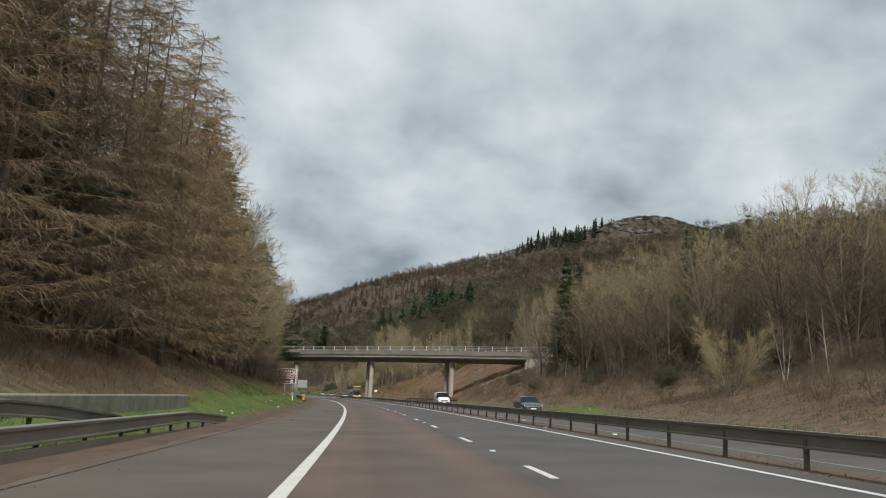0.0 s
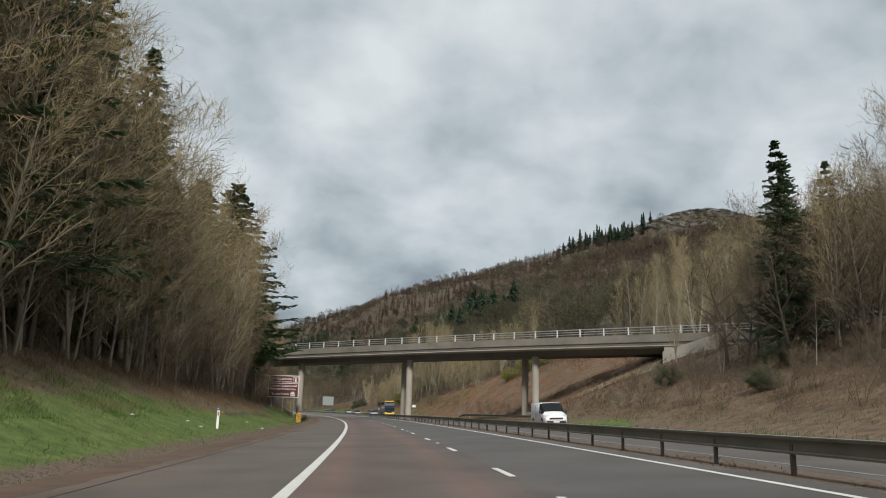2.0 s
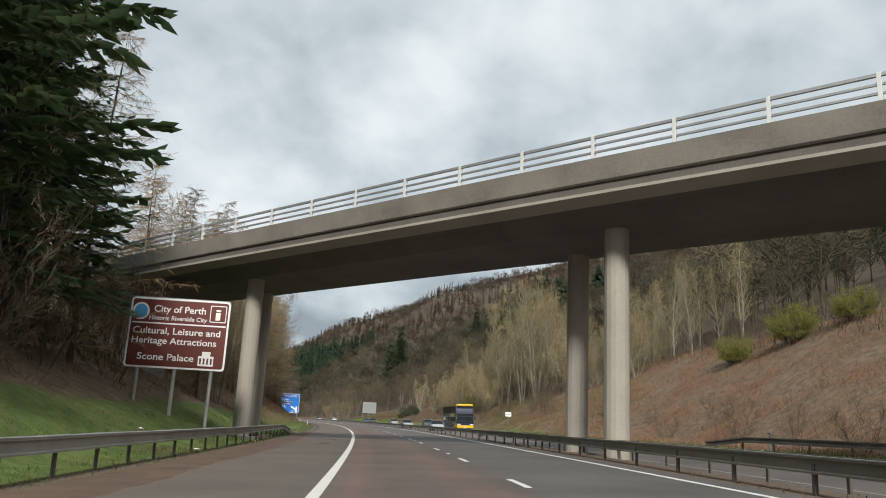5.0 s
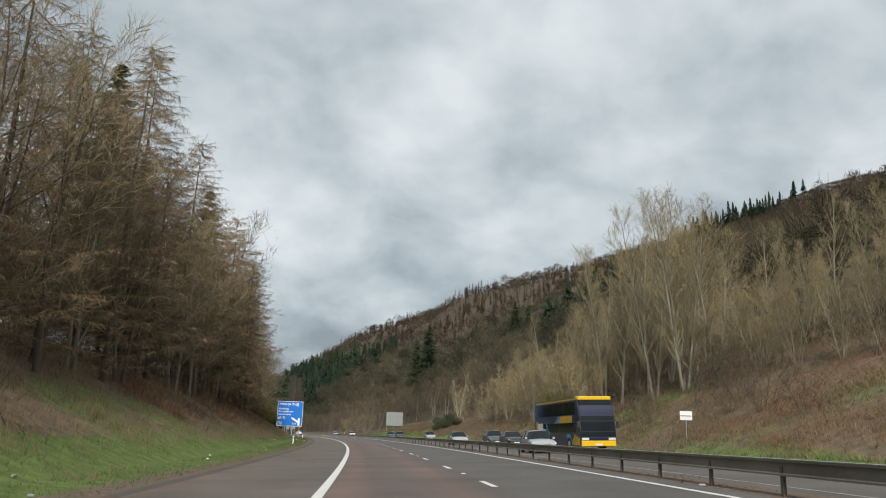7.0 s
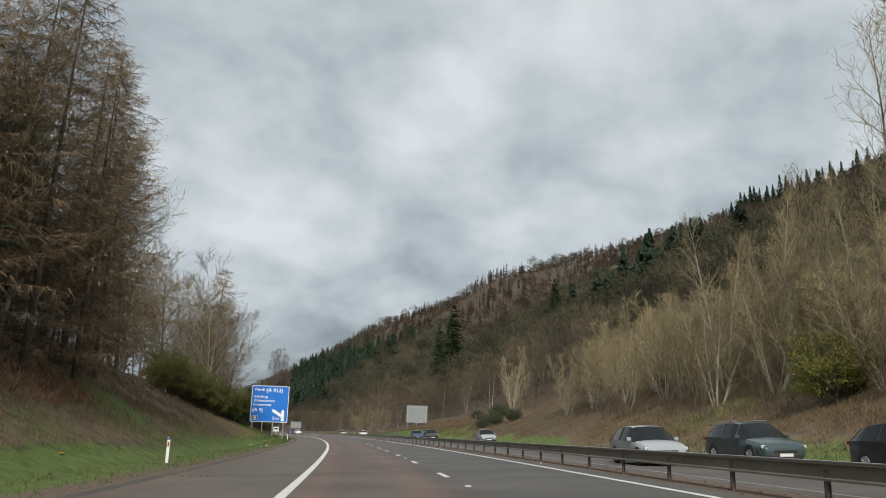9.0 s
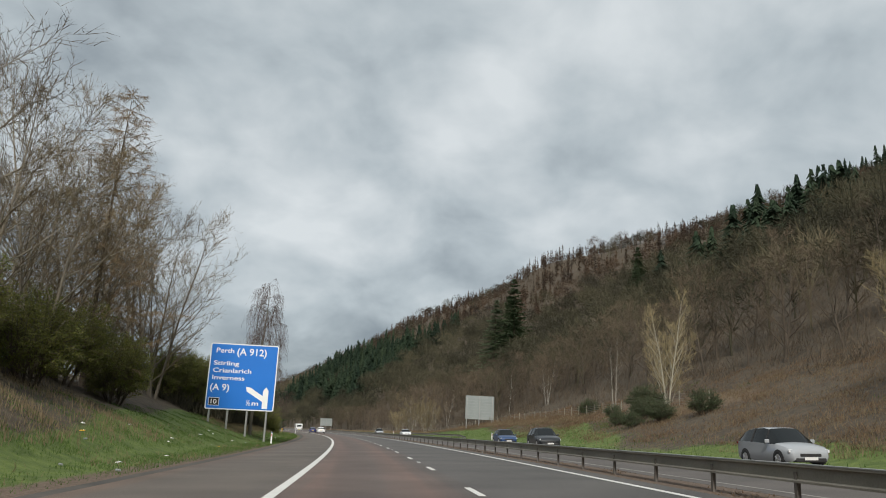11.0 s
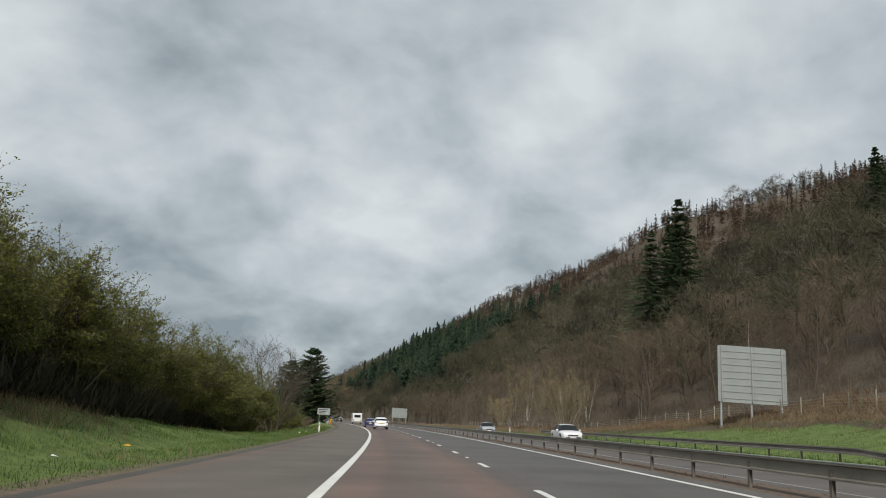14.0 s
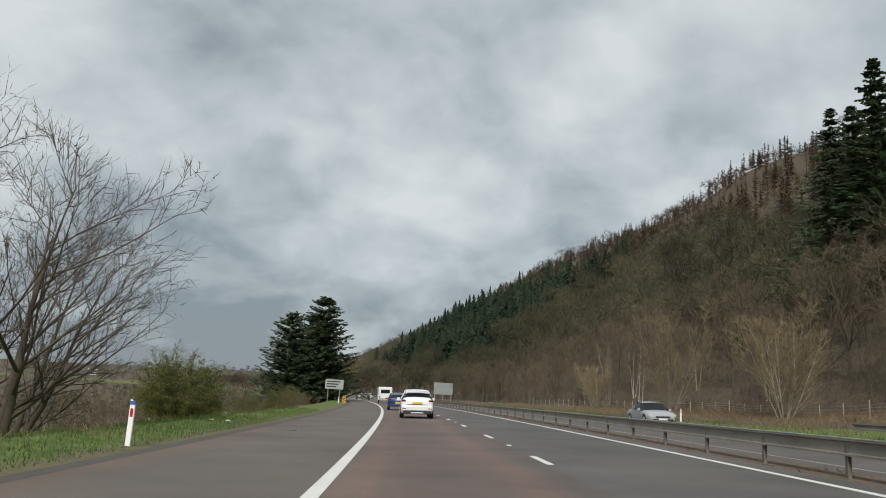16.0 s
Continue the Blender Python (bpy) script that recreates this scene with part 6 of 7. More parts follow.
# scrub whose dark colour carries the shade inside the wood
tufts("understorey", 7, 42000, band(5, 205, -34, -16.5, None, 1.0), (0.6, 1.8), 0.05, plain("understorey_leaves", (0.035, 0.038, 0.018), (0.10, 0.085, 0.045), 0.8, 0.4, bump=0, by="island"),
      "green-brown scrub beneath the trees, darkened for the shade between them", "undergrowth", 0.9, 1.2)
tufts("far_understorey", 8, 90000, band(0, 700, 38, 74, None, 1.2), (0.4, 1.3), 0.03, plain("scrub_twigs", (0.050, 0.040, 0.027), (0.125, 0.092, 0.060), 0.9, 0.4, bump=0, by="island"), "dark scrub beneath the trees of the hill foot", "undergrowth", 0.9, 1.2)
tufts("shoulder_scraps", 33, 900, band(-5, 560, -4.5, -1.8, lambda s, lat: 0.25 + 0.8 * wob(s, lat, 0.3, 3.0), 0.3), (0.015, 0.04), 0.035, M_BRACKEN, "dead leaves and scraps on the hard shoulder", "leaf litter", 3.0, 0.0, 0.135)
tufts("shoulder_leaf_litter", 34, 14000, band(-5, 225, -4.72, -3.2, lambda s, lat: 0.9 * sstep(-3.0, -4.6, lat) * (0.55 + 0.6 * wob(s, lat, 0.4, 1.0))), (0.004, 0.016), 0.013, M_RED_BRACKEN, "reddish-brown leaf litter blown onto the hard shoulder", "leaf litter", 4.0, 0.0, 0.135)
tufts("leaf_litter", 29, 26000, band(-5, 225, -6.3, -4.85, patchy), (0.01, 0.05), 0.03, M_RED_BRACKEN, "reddish-brown leaf litter along the shoulder", "leaf litter", 3.0)
tufts("bank_moss", 30, 20000, band(232, 345, 21.3, 37, lambda s, lat: 0.35 + 0.9 * wob(s, lat, 0.16, 6.0), 0.6), (0.08, 0.32), 0.03, M_GRASS, "green mossy grass on the far bank", "grass", 1.4, 0.3)
tufts("bank_straw", 31, 70000, band(232, 345, 21.0, 31, patchy, 0.6), (0.12, 0.4), 0.025, M_STRAW, "straw-coloured grass at the foot of the far bank", "grass", 1.4, 0.3)
tufts("scrub_straw", 41, 70000, band(425, 600, 29.0, 35, patchy, 0.6), (0.15, 0.5), 0.026, M_STRAW, "straw-coloured rough grass along the field fence", "grass", 1.4, 0.3)
tufts("scrub_bracken", 42, 50000, band(430, 600, 30.0, 38, patchy, 0.7), (0.15, 0.6), 0.03, M_BRACKEN, "reddish dead scrub beside the field fence", "bracken", 1.6, 0.6)
tufts("reserve_debris", 19, 26000, band(0, 620, 7.0, 9.3, patchy, 0.4), (0.02, 0.10), 0.02, M_BRACKEN, "dead leaves and stalks on the central reserve", "debris", 3.0, 0.2)
# undergrowth this dark stands in for the shade at the hawthorns' foot
tufts("thicket_floor", 9, 46000, band(408, 492, -20, -11.6, None, 0.8), (0.4, 1.5), 0.045, plain("thicket_shade", (0.022, 0.022, 0.012), (0.060, 0.052, 0.028), 0.85, 0.4, bump=0, by="island"), "undergrowth coloured dark for the shade under the hawthorns", "undergrowth", 0.9, 0.6)


# ---- vehicles ----
def rest_on_road(s, lat, oncoming):
    m = Matrix.Translation(on_road(s, lat, 0.005)) @ Matrix.Rotation(heading(s), 4, "Z") @ Matrix.Rotation(-math.atan(BANK), 4, "Y")
    return m @ Matrix.Rotation(math.pi, 4, "Z") if oncoming else m


def loft(stations, keep):
    """A symmetrical shell through half sections [(y, [(x, z), ...]), ...]; keep(i, j) says which quads to make."""
    bm = bmesh.new()
    rows = []
    for y, half in stations:
        pts = [(x, y, z) for x, z in half] + [(-x, y, z) for x, z in half[::-1][1:]]
        rows.append([bm.verts.new(p) for p in pts])
    k, n = len(rows[0]), len(stations[0][1])
    for i in range(len(rows) - 1):
        for j in range(k - 1):
            jj = j if j < n - 1 else k - 2 - j
            if keep(i, jj):
                bm.faces.new((rows[i][j], rows[i][j + 1], rows[i + 1][j + 1], rows[i + 1][j]))
    for i, row in ((0, rows[0]), (len(rows) - 1, rows[-1])):
        if keep(-1 if i == 0 else -2, 0):
            bm.faces.new(row if i == 0 else row[::-1])
    bmesh.ops.delete(bm, geom=[v for v in bm.verts if not v.link_faces], context="VERTS")
    for f in bm.faces:
        f.smooth = True
    return bm


M_LAMP = plain("lamp_glass", (0.55, 0.57, 0.58), (0.75, 0.76, 0.77), 0.15, 4, bump=0)
M_TAIL = plain("tail_lamp_glass", (0.10, 0.010, 0.010), (0.17, 0.014, 0.014), 0.2, 4, bump=0)
M_PLATE_Y = plain("yellow_plate", (0.62, 0.46, 0.04), (0.70, 0.52, 0.06), 0.5, 4, bump=0)
M_PLATE_W = plain("white_plate", (0.66, 0.66, 0.64), (0.74, 0.74, 0.72), 0.5, 4, bump=0)


def wheel(parent, x, y, r, w=0.21):
    bm = bmesh.new()
    m = Matrix.Translation((x, y, r)) @ Matrix.Rotation(math.pi / 2, 4, "Y")
    bmesh.ops.create_cone(bm, cap_ends=True, segments=24, radius1=r, radius2=r, depth=w, matrix=m)
    bmesh.ops.bevel(bm, geom=[e for e in bm.edges if len(e.link_faces) == 2 and max(len(f.verts) for f in e.link_faces) > 4], offset=0.035, segments=2, affect="EDGES")
    t = part("wheel", bm, M_TYRE, parent, "black tyre")
    rim = bmesh.new()
    side = 1 if x > 0 else -1
    bmesh.ops.create_cone(rim, cap_ends=True, segments=20, radius1=r * 0.64, radius2=r * 0.60, depth=0.02, matrix=Matrix.Translation((x + side * w / 2, y, r)) @ Matrix.Rotation(math.pi / 2, 4, "Y"))
    part("rim", rim, M_RIM, t, "alloy rim")
    for k in range(5):
        a = k * 1.2566
        sp = cyl((x + side * (w / 2 + 0.012), y, r), (x + side * (w / 2 + 0.012), y + math.cos(a) * r * 0.56, r + math.sin(a) * r * 0.56), 0.03, 0.022, 6)
        part("spoke", sp, M_RIM, t)


def arch(y, r, xa, xb):
    """The dark opening round a wheel: a rounded slab let into the side."""
    pts = [(y + r * 1.16 * math.cos(a), max(0.19, r + r * 1.16 * math.sin(a))) for a in (radians(-24 + 19 * k) for k in range(13))]
    return livery(pts, min(xa, xb), max(xa, xb))


def car(s, lat, oncoming, colour, label, length=4.3, width=1.8, height=1.55, kind="hatch", rails=False):
    """A passenger car, its rear at local y 0 and its nose at y = length."""
    t = thing("car", rest_on_road(s + (length if oncoming else 0), lat, oncoming), label, "car", "cars on the road")
    L, W, H = length, width / 2, height
    belt, sill, bonnet = H * 0.60, 0.22, H * 0.56
    tail = {"hatch": 0.10, "suv": 0.08, "saloon": 0.62}[kind] * L if kind == "saloon" else 0.0
    rows = []
    # y, width, sill, belt, roof half width, roof height
    if kind == "saloon":
        sect = [(0.0, .90, .36, .80, .80, .82), (.03, .96, .28, .86, .84, .90), (.17, 1, .22, .90, .84, .96), (.22, 1, .22, .92, .80, 1.10), (.38, 1, .22, .92, .70, H * .985),
                (.50, 1, .22, .90, .70, H), (.60, 1, .22, .88, .72, H * .95), (.74, 1, .22, .86, .82, .93), (.80, 1, .22, .84, .84, .90), (.93, .97, .25, .74, .80, .80), (.985, .88, .30, .66, .72, .70), (1.0, .80, .36, .58, .66, .60)]
        glass = range(3, 7)
    else:
        sect = [(0.0, .88, .40, belt * .98, .74, belt * 1.12), (.02, .95, .30, belt * 1.04, .76, belt * 1.20), (.075, .99, .25, belt * 1.07, .72, H * .86), (.17, 1, .22, belt * 1.07, .69, H * .95),
                (.32, 1, .22, belt * 1.05, .70, H * .99), (.48, 1, .22, belt * 1.02, .71, H), (.58, 1, .22, belt, .71, H * .965), (.755, 1, .22, belt * .97, .83, belt * 1.04), (.78, 1, .22, bonnet * 1.03, .84, bonnet * 1.10),
                (.92, .97, .25, bonnet * .93, .80, bonnet * .98), (.985, .88, .30, bonnet * .80, .72, bonnet * .84), (1.0, .80, .36, bonnet * .66, .66, bonnet * .70)]
        glass = range(1, 7)
    for y, w, zs, zb, rw, zr in sect:
        w = W * w
        mid_ = (zs + zb) / 2
        rows.append((y * L, [(w * 0.90, zs), (w * 0.985, zs + 0.10), (w, mid_), (w * 0.985, zb), (W * rw if zr > zb + 0.12 else w * 0.92, zr - 0.03), (W * rw * 0.86 if zr > zb + 0.12 else w * 0.6, zr), (0, zr + 0.025)]))
    g = set(glass)
    pane = lambda i, j: (i in g and j == 3) or (i == max(g) and j in (4, 5)) or (kind == "saloon" and i == min(g) and j in (4, 5)) or (kind != "saloon" and i == 1 and j in (4, 5))
    body = part("body", loft(rows, lambda i, j: not pane(i, j)), colour, t)
    part("window", loft([(y, [(x * 0.995, z - 0.004) for x, z in h]) for y, h in rows], pane), M_GLASS, t, "dark glass")
    for y in (0.33, 0.57):
        i = min(range(len(rows)), key=lambda q: abs(rows[q][0] / L - y))
        (xa, za), (xb, zb_) = rows[i][1][3], rows[i][1][4]
        for sd in (1, -1):
            part("pillar", cyl((sd * xa, rows[i][0], za), (sd * xb, rows[i][0], zb_), 0.035, 0.03, 6), colour if kind == "suv" else M_BLACK, t)
    r = 0.33 if kind != "suv" else 0.36
    for y in (0.185 * L, 0.80 * L):
        for sd in (1, -1):
            part("wheel_arch", arch(y, r, sd * (W - 0.20), sd * (W + 0.003)), M_BLACK, t, "black wheel arch")
            wheel(t, sd * (W - 0.09), y, r)
    if kind == "suv":
        part("rear_bumper", box(-W * 0.93, W * 0.93, -0.07, 0.30, 0.40, 0.68, 0.06), colour, t)
        part("rear_diffuser", box(-W * 0.80, W * 0.80, -0.085, 0.25, 0.24, 0.43, 0.03), M_BLACK, t, "black lower bumper")
        part("skid_plate", box(-W * 0.38, W * 0.38, -0.10, 0.1, 0.25, 0.33, 0.015), M_RIM, t, "silver skid plate")
        part("tailgate_line", box(-W * 0.62, W * 0.62, -0.022, 0.03, 0.735, 0.75), M_BLACK, t)
        part("rear_wiper", cyl((0.0, 0.02, belt * 1.12), (0.32, 0.03, belt * 1.17), 0.012, 0.008, 6), M_BLACK, t)
        for sd in (1, -1):
            part("rear_reflector", box(sd * W * 0.78 - 0.10, sd * W * 0.78 + 0.10, -0.08, -0.05, 0.50, 0.54), M_TAIL, t, "red reflector")
    else:
        part("rear_bumper", box(-W * 0.86, W * 0.86, -0.05, 0.25, 0.30, 0.52, 0.04), colour, t)
    part("front_bumper", box(-W * 0.72, W * 0.72, L - 0.22, L + 0.02, 0.26, 0.42, 0.04), M_BLACK, t)
    part("grille", box(-W * 0.5, W * 0.5, L - 0.10, L + 0.012, 0.46, 0.58, 0.02), M_BLACK, t)
    part("number_plate", box(-0.26, 0.26, -0.065, -0.02, 0.78, 0.89) if kind == "suv" else box(-0.26, 0.26, -0.065, -0.045, 0.56, 0.67) if kind != "saloon" else box(-0.26, 0.26, -0.03, -0.005, 0.55, 0.66), M_PLATE_Y, t, "yellow plate")
    part("number_plate", box(-0.26, 0.26, L + 0.02, L + 0.03, 0.34, 0.45), M_PLATE_W, t, "white plate")
    for sd in (1, -1):
        part("headlight", box(sd * W * 0.78 - 0.17, sd * W * 0.78 + 0.15, L * 0.955, L * 0.978, bonnet * 0.70, bonnet * 0.84, 0.03), M_LAMP, t, "clear headlight")
        zt = 0.86 if kind == "saloon" else belt * 1.0
        part("tail_light", box(sd * W * 0.82 - 0.12, sd * W * 0.82 + 0.12, -0.02, 0.12, zt - 0.05, zt + 0.06, 0.03), M_TAIL, t, "dark red tail light")
        part("mirror", box(sd * (W + 0.10) - 0.09, sd * (W + 0.10) + 0.09, 0.655 * L, 0.655 * L + 0.09, belt * 1.02, belt * 1.02 + 0.14, 0.03), colour, t)
        if rails:
            part("roof_rail", cyl((sd * W * 0.68, 0.16 * L, H + 0.05), (sd * W * 0.68, 0.52 * L, H + 0.05), 0.022, 0.022, 6), M_RIM, t)
    if kind == "suv":
        part("rear_spoiler", box(-W * 0.66, W * 0.66, -0.02, 0.28, H * 0.93, H * 0.965, 0.012), colour, t)
    return t


def van(s, lat, oncoming, colour, label):
    L, W, H = 5.0, 0.97, 1.97
    t = thing("van", rest_on_road(s + (L if oncoming else 0), lat, oncoming), label, "van", "cars on the road")
    sect = [(0.0, .97, .32, 1.02, .90, H * .97), (.04, 1, .25, 1.05, .90, H), (.45, 1, .25, 1.05, .90, H), (.62, 1, .25, 1.05, .90, H), (.70, 1, .25, 1.04, .88, H * .97), (.84, 1, .25, 1.02, .86, 1.22), (.90, .99, .25, .98, .84, 1.06), (.985, .93, .28, .80, .78, .86), (1.0, .86, .32, .70, .72, .74)]
    rows = [(y * L, [(W * w * .92, zs), (W * w, zs + .12), (W * w, (zs + zb) / 2), (W * w * .985, zb), (W * rw, zr - .06), (W * rw * .88, zr), (0, zr + .03)]) for y, w, zs, zb, rw, zr in sect]
    pane = lambda i, j: (i in (3, 4) and j == 3) or (i == 4 and j in (4, 5))
    part("body", loft(rows, lambda i, j: not pane(i, j)), colour, t)
    part("window", loft(rows, pane), M_GLASS, t, "dark glass")
    for y in (0.20 * L, 0.80 * L):
        for sd in (1, -1):
            part("wheel_arch", arch(y, 0.34, sd * (W - 0.20), sd * (W + 0.003)), M_BLACK, t, "black wheel arch")
            wheel(t, sd * (W - 0.09), y, 0.34)
    part("front_bumper", box(-W * 0.85, W * 0.85, L - 0.2, L + 0.04, 0.27, 0.50, 0.05), M_BLACK, t)
    part("grille", box(-W * 0.6, W * 0.6, L - 0.12, L + 0.012, 0.58, 0.74, 0.03), M_BLACK, t)
    part("number_plate", box(-0.26, 0.26, L + 0.04, L + 0.05, 0.34, 0.45), M_PLATE_W, t)
    for sd in (1, -1):
        part("headlight", box(sd * W * 0.78 - 0.17, sd * W * 0.78 + 0.15, L * 0.955, L * 0.985, 0.74, 0.95, 0.04), M_LAMP, t, "clear headlight")
        part("mirror", box(sd * (W + 0.13) - 0.09, sd * (W + 0.13) + 0.09, 0.80 * L, 0.80 * L + 0.1, 1.1, 1.38, 0.03), M_BLACK, t)
        part("door_line", box(sd * W - 0.006, sd * W + 0.006, 0.40 * L, 0.405 * L, 0.4, 1.75), M_BLACK, t)
    return t


def coach(s, lat):
    """A double-deck coach coming the other way."""
    L, W, H = 13.0, 1.275, 4.0
    navy, yel, sky_ = paint("coach_navy", (0.009, 0.014, 0.048)), paint("coach_yellow", (0.80, 0.49, 0.012)), paint("coach_light_blue", (0.08, 0.32, 0.62))
    t = thing("coach", rest_on_road(s + L, lat, True) @ Matrix.Diagonal((1, 1, 0.95, 1)), "dark blue double-deck coach with yellow roof edge and front", "coach")
    bm = prism([(y, z) for y, z in ((0.02, 0.42), (L - 0.06, 0.42), (L, 0.8), (L - 0.05, 1.55), (L - 0.30, 3.0), (L - 0.62, 3.86), (L - 0.95, H), (0.35, H), (0.0, 3.6))], -W, W, 0.07)
    bm.transform(Matrix(((0, 1, 0, 0), (1, 0, 0, 0), (0, 0, 1, 0), (0, 0, 0, 1))))
    part("body", bm, navy, t)
    for sd in (1, -1):
        x0, x1 = (W - 0.02, W + 0.008) if sd > 0 else (-W - 0.008, -W + 0.02)
        for k in range(8):
            part("side_window", box(x0, x1, 0.5 + 1.42 * k, 0.5 + 1.42 * k + 1.37, 2.72, 3.68, 0.0), M_GLASS, t, "dark upper deck glass")
        for k in range(7):
            part("side_window", box(x0, x1, 1.9 + 1.42 * k, 1.9 + 1.42 * k + 1.37, 1.42, 2.12, 0.0), M_GLASS, t, "dark lower deck glass")
        part("roof_stripe", box(x0 * 1.0, x1 * 1.002, 0.6, L - 0.9, 3.80, 3.92, 0.0), yel, t, "yellow stripe")
        xs = sorted((sd * (W + 0.004), sd * (W + 0.013)))
        tri = lambda pts: part("livery_panel", livery(pts, xs[0], xs[1]), yel, t, "yellow livery panel")
        tri([(7.4, 2.14), (11.0, 2.14), (11.0, 2.66), (8.1, 2.66)])
        tri([(10.6, 0.5), (12.7, 0.5), (12.7, 1.0), (11.6, 1.3)])
        part("livery_panel", livery([(6.2, 2.14), (7.4, 2.14), (8.1, 2.66), (7.5, 2.66)], *xs), sky_, t, "light blue livery panel")
        part("livery_panel", livery([(9.4, 1.2), (10.6, 0.5), (11.1, 0.6), (10.2, 1.34)], *xs), sky_, t, "light blue livery panel")
        part("lettering_bar", box(xs[0], xs[1], 0.55, 0.95, 1.62, 2.34, 0.0), yel, t, "yellow lettering bar")
        part("lettering_bar", box(xs[0] + 0.001 * sd, xs[1] + 0.001 * sd, 1.05, 2.75, 1.66, 2.18, 0.0), M_SIGNW, t, "white lettering bar")
        for (ya, za), (yb, zb) in (((3.3, 1.25), (4.7, 2.45)), ((3.3, 2.45), (4.7, 1.25))):
            w_ = 0.09
            part("livery_cross", livery([(ya, za), (ya + w_, za), (yb + w_, zb), (yb, zb)], xs[0] + (0.004 if za > 2 else 0.0) * sd, xs[1] + (0.004 if za > 2 else 0.0) * sd), sky_, t, "light blue stroke of a cross")
        for y in (2.6, 3.95, L - 2.75):
            part("wheel_arch", arch(y, 0.5, sd * (W - 0.3), sd * (W + 0.016)), M_BLACK, t, "black wheel arch")
            wheel(t, sd * (W - 0.12), y, 0.5, 0.30)
        part("headlight", box(sd * 0.95 - 0.26, sd * 0.95 + 0.24, L - 0.10, L + 0.02, 0.86, 1.04, 0.03), M_LAMP, t, "clear headlight")
        part("mirror", box(sd * (W + 0.16) - 0.1, sd * (W + 0.16) + 0.1, L - 0.1, L + 0.06, 1.7, 2.2, 0.04), M_BLACK, t)
        part("mirror_arm", cyl((sd * W * 0.95, L - 0.15, 2.35), (sd * (W + 0.16), L - 0.02, 2.15), 0.03, 0.03, 6), M_BLACK, t)
    for (ya, za), (yb, zb) in (((L - 0.03, 1.12), (L - 0.15, 2.20)), ((L - 0.165, 2.28), (L - 0.58, 3.78))):
        bm = bmesh.new()
        vs = [bm.verts.new(p) for p in ((-W + 0.03, ya + 0.02, za), (W - 0.03, ya + 0.02, za), (W - 0.06, yb + 0.03, zb), (-W + 0.06, yb + 0.03, zb), (-W + 0.03, ya - 0.05, za), (W - 0.03, ya - 0.05, za), (W - 0.06, yb - 0.05, zb), (-W + 0.06, yb - 0.05, zb))]
        for f in ((0, 1, 2, 3), (4, 7, 6, 5), (0, 4, 5, 1), (1, 5, 6, 2), (2, 6, 7, 3), (3, 7, 4, 0)):
            bm.faces.new([vs[i] for i in f])
        part("windscreen", bm, M_GLASS, t, "dark windscreen")
    part("front_panel", box(-W + 0.04, W - 0.04, L - 0.12, L + 0.012, 0.44, 0.84, 0.04), yel, t, "yellow front panel")
    part("front_panel", box(-W * 0.55, W * 0.55, L - 0.12, L + 0.014, 0.86, 1.06, 0.02), navy, t)
    part("roof_front", box(-W + 0.06, W - 0.06, L - 1.3, L - 0.56, 3.78, 4.05, 0.06), yel, t, "yellow roof front")
    part("number_plate", box(-0.26, 0.26, L + 0.012, L + 0.02, 0.5, 0.62), M_PLATE_W, t)
    return t


def livery(pts, x0, x1):
    """A flat panel on the coach's side: its outline in y and z."""
    bm = prism(pts, x0, x1)
    bm.transform(Matrix(((0, 1, 0, 0), (1, 0, 0, 0), (0, 0, 1, 0), (0, 0, 0, 1))))
    return bm


def caravan(s, lat):
    t = thing("caravan", rest_on_road(s, lat, False), "white touring caravan seen from its rear", "caravan")
    wht = paint("caravan_white", (0.74, 0.75, 0.75), 0.4)
    part("body", box(-1.13, 1.13, 0, 5.8, 0.45, 2.6, 0.14), wht, t)
    part("rear_window", box(-0.75, 0.75, -0.012, 0.03, 1.55, 2.15, 0.03), M_GLASS, t, "dark rear window")
    part("rear_panel", box(-1.05, 1.05, -0.02, 0.10, 0.42, 0.78, 0.04), M_ALU, t)
    part("number_plate", box(-0.26, 0.26, -0.035, -0.018, 0.52, 0.64), M_PLATE_Y, t)
    for sd in (1, -1):
        part("tail_light", box(sd * 0.88 - 0.1, sd * 0.88 + 0.1, -0.03, 0.02, 0.85, 1.1, 0.02), M_TAIL, t)
        part("side_window", box(min(sd * 1.12, sd * 1.14), max(sd * 1.12, sd * 1.14), 1.6, 3.4, 1.4, 2.05), M_GLASS, t)
        wheel(t, sd * 0.98, 2.9, 0.33)
        part("corner_steady", cyl((sd * 0.9, 0.3, 0.46), (sd * 0.9, 0.3, 0.30), 0.03, 0.03, 6), M_BLACK, t)
    return t


WHITE_P, BLUE_P, SILVER_P = paint("white_car_paint", (0.76, 0.77, 0.78)), paint("blue_car_paint", (0.014, 0.024, 0.12)), paint("silver_car_paint", (0.36, 0.38, 0.40), 0.25)
DARK_P, TEAL_P, BRIGHT_P = paint("dark_car_paint", (0.018, 0.021, 0.024)), paint("teal_car_paint", (0.05, 0.075, 0.08)), paint("bright_blue_paint", (0.025, 0.062, 0.16))
car(525.6, 0.95, False, WHITE_P, "white compact crossover car driving ahead in the lane", 4.2, 1.81, 1.56, "suv")
car(550.0, 0.35, False, BLUE_P, "dark blue hatchback car driving ahead in the lane", 4.3, 1.8, 1.46)
caravan(611.0, 0.9)
car(676.0, 0.6, False, DARK_P, "dark hatchback car far ahead in the lane", 4.3, 1.8, 1.47)
car(712.0, 4.4, False, SILVER_P, "silver hatchback car far ahead in the outer lane", 4.3, 1.8, 1.47)
car(700.0, 0.5, False, TEAL_P, "dark green car far ahead in the lane", 4.3, 1.8, 1.47)
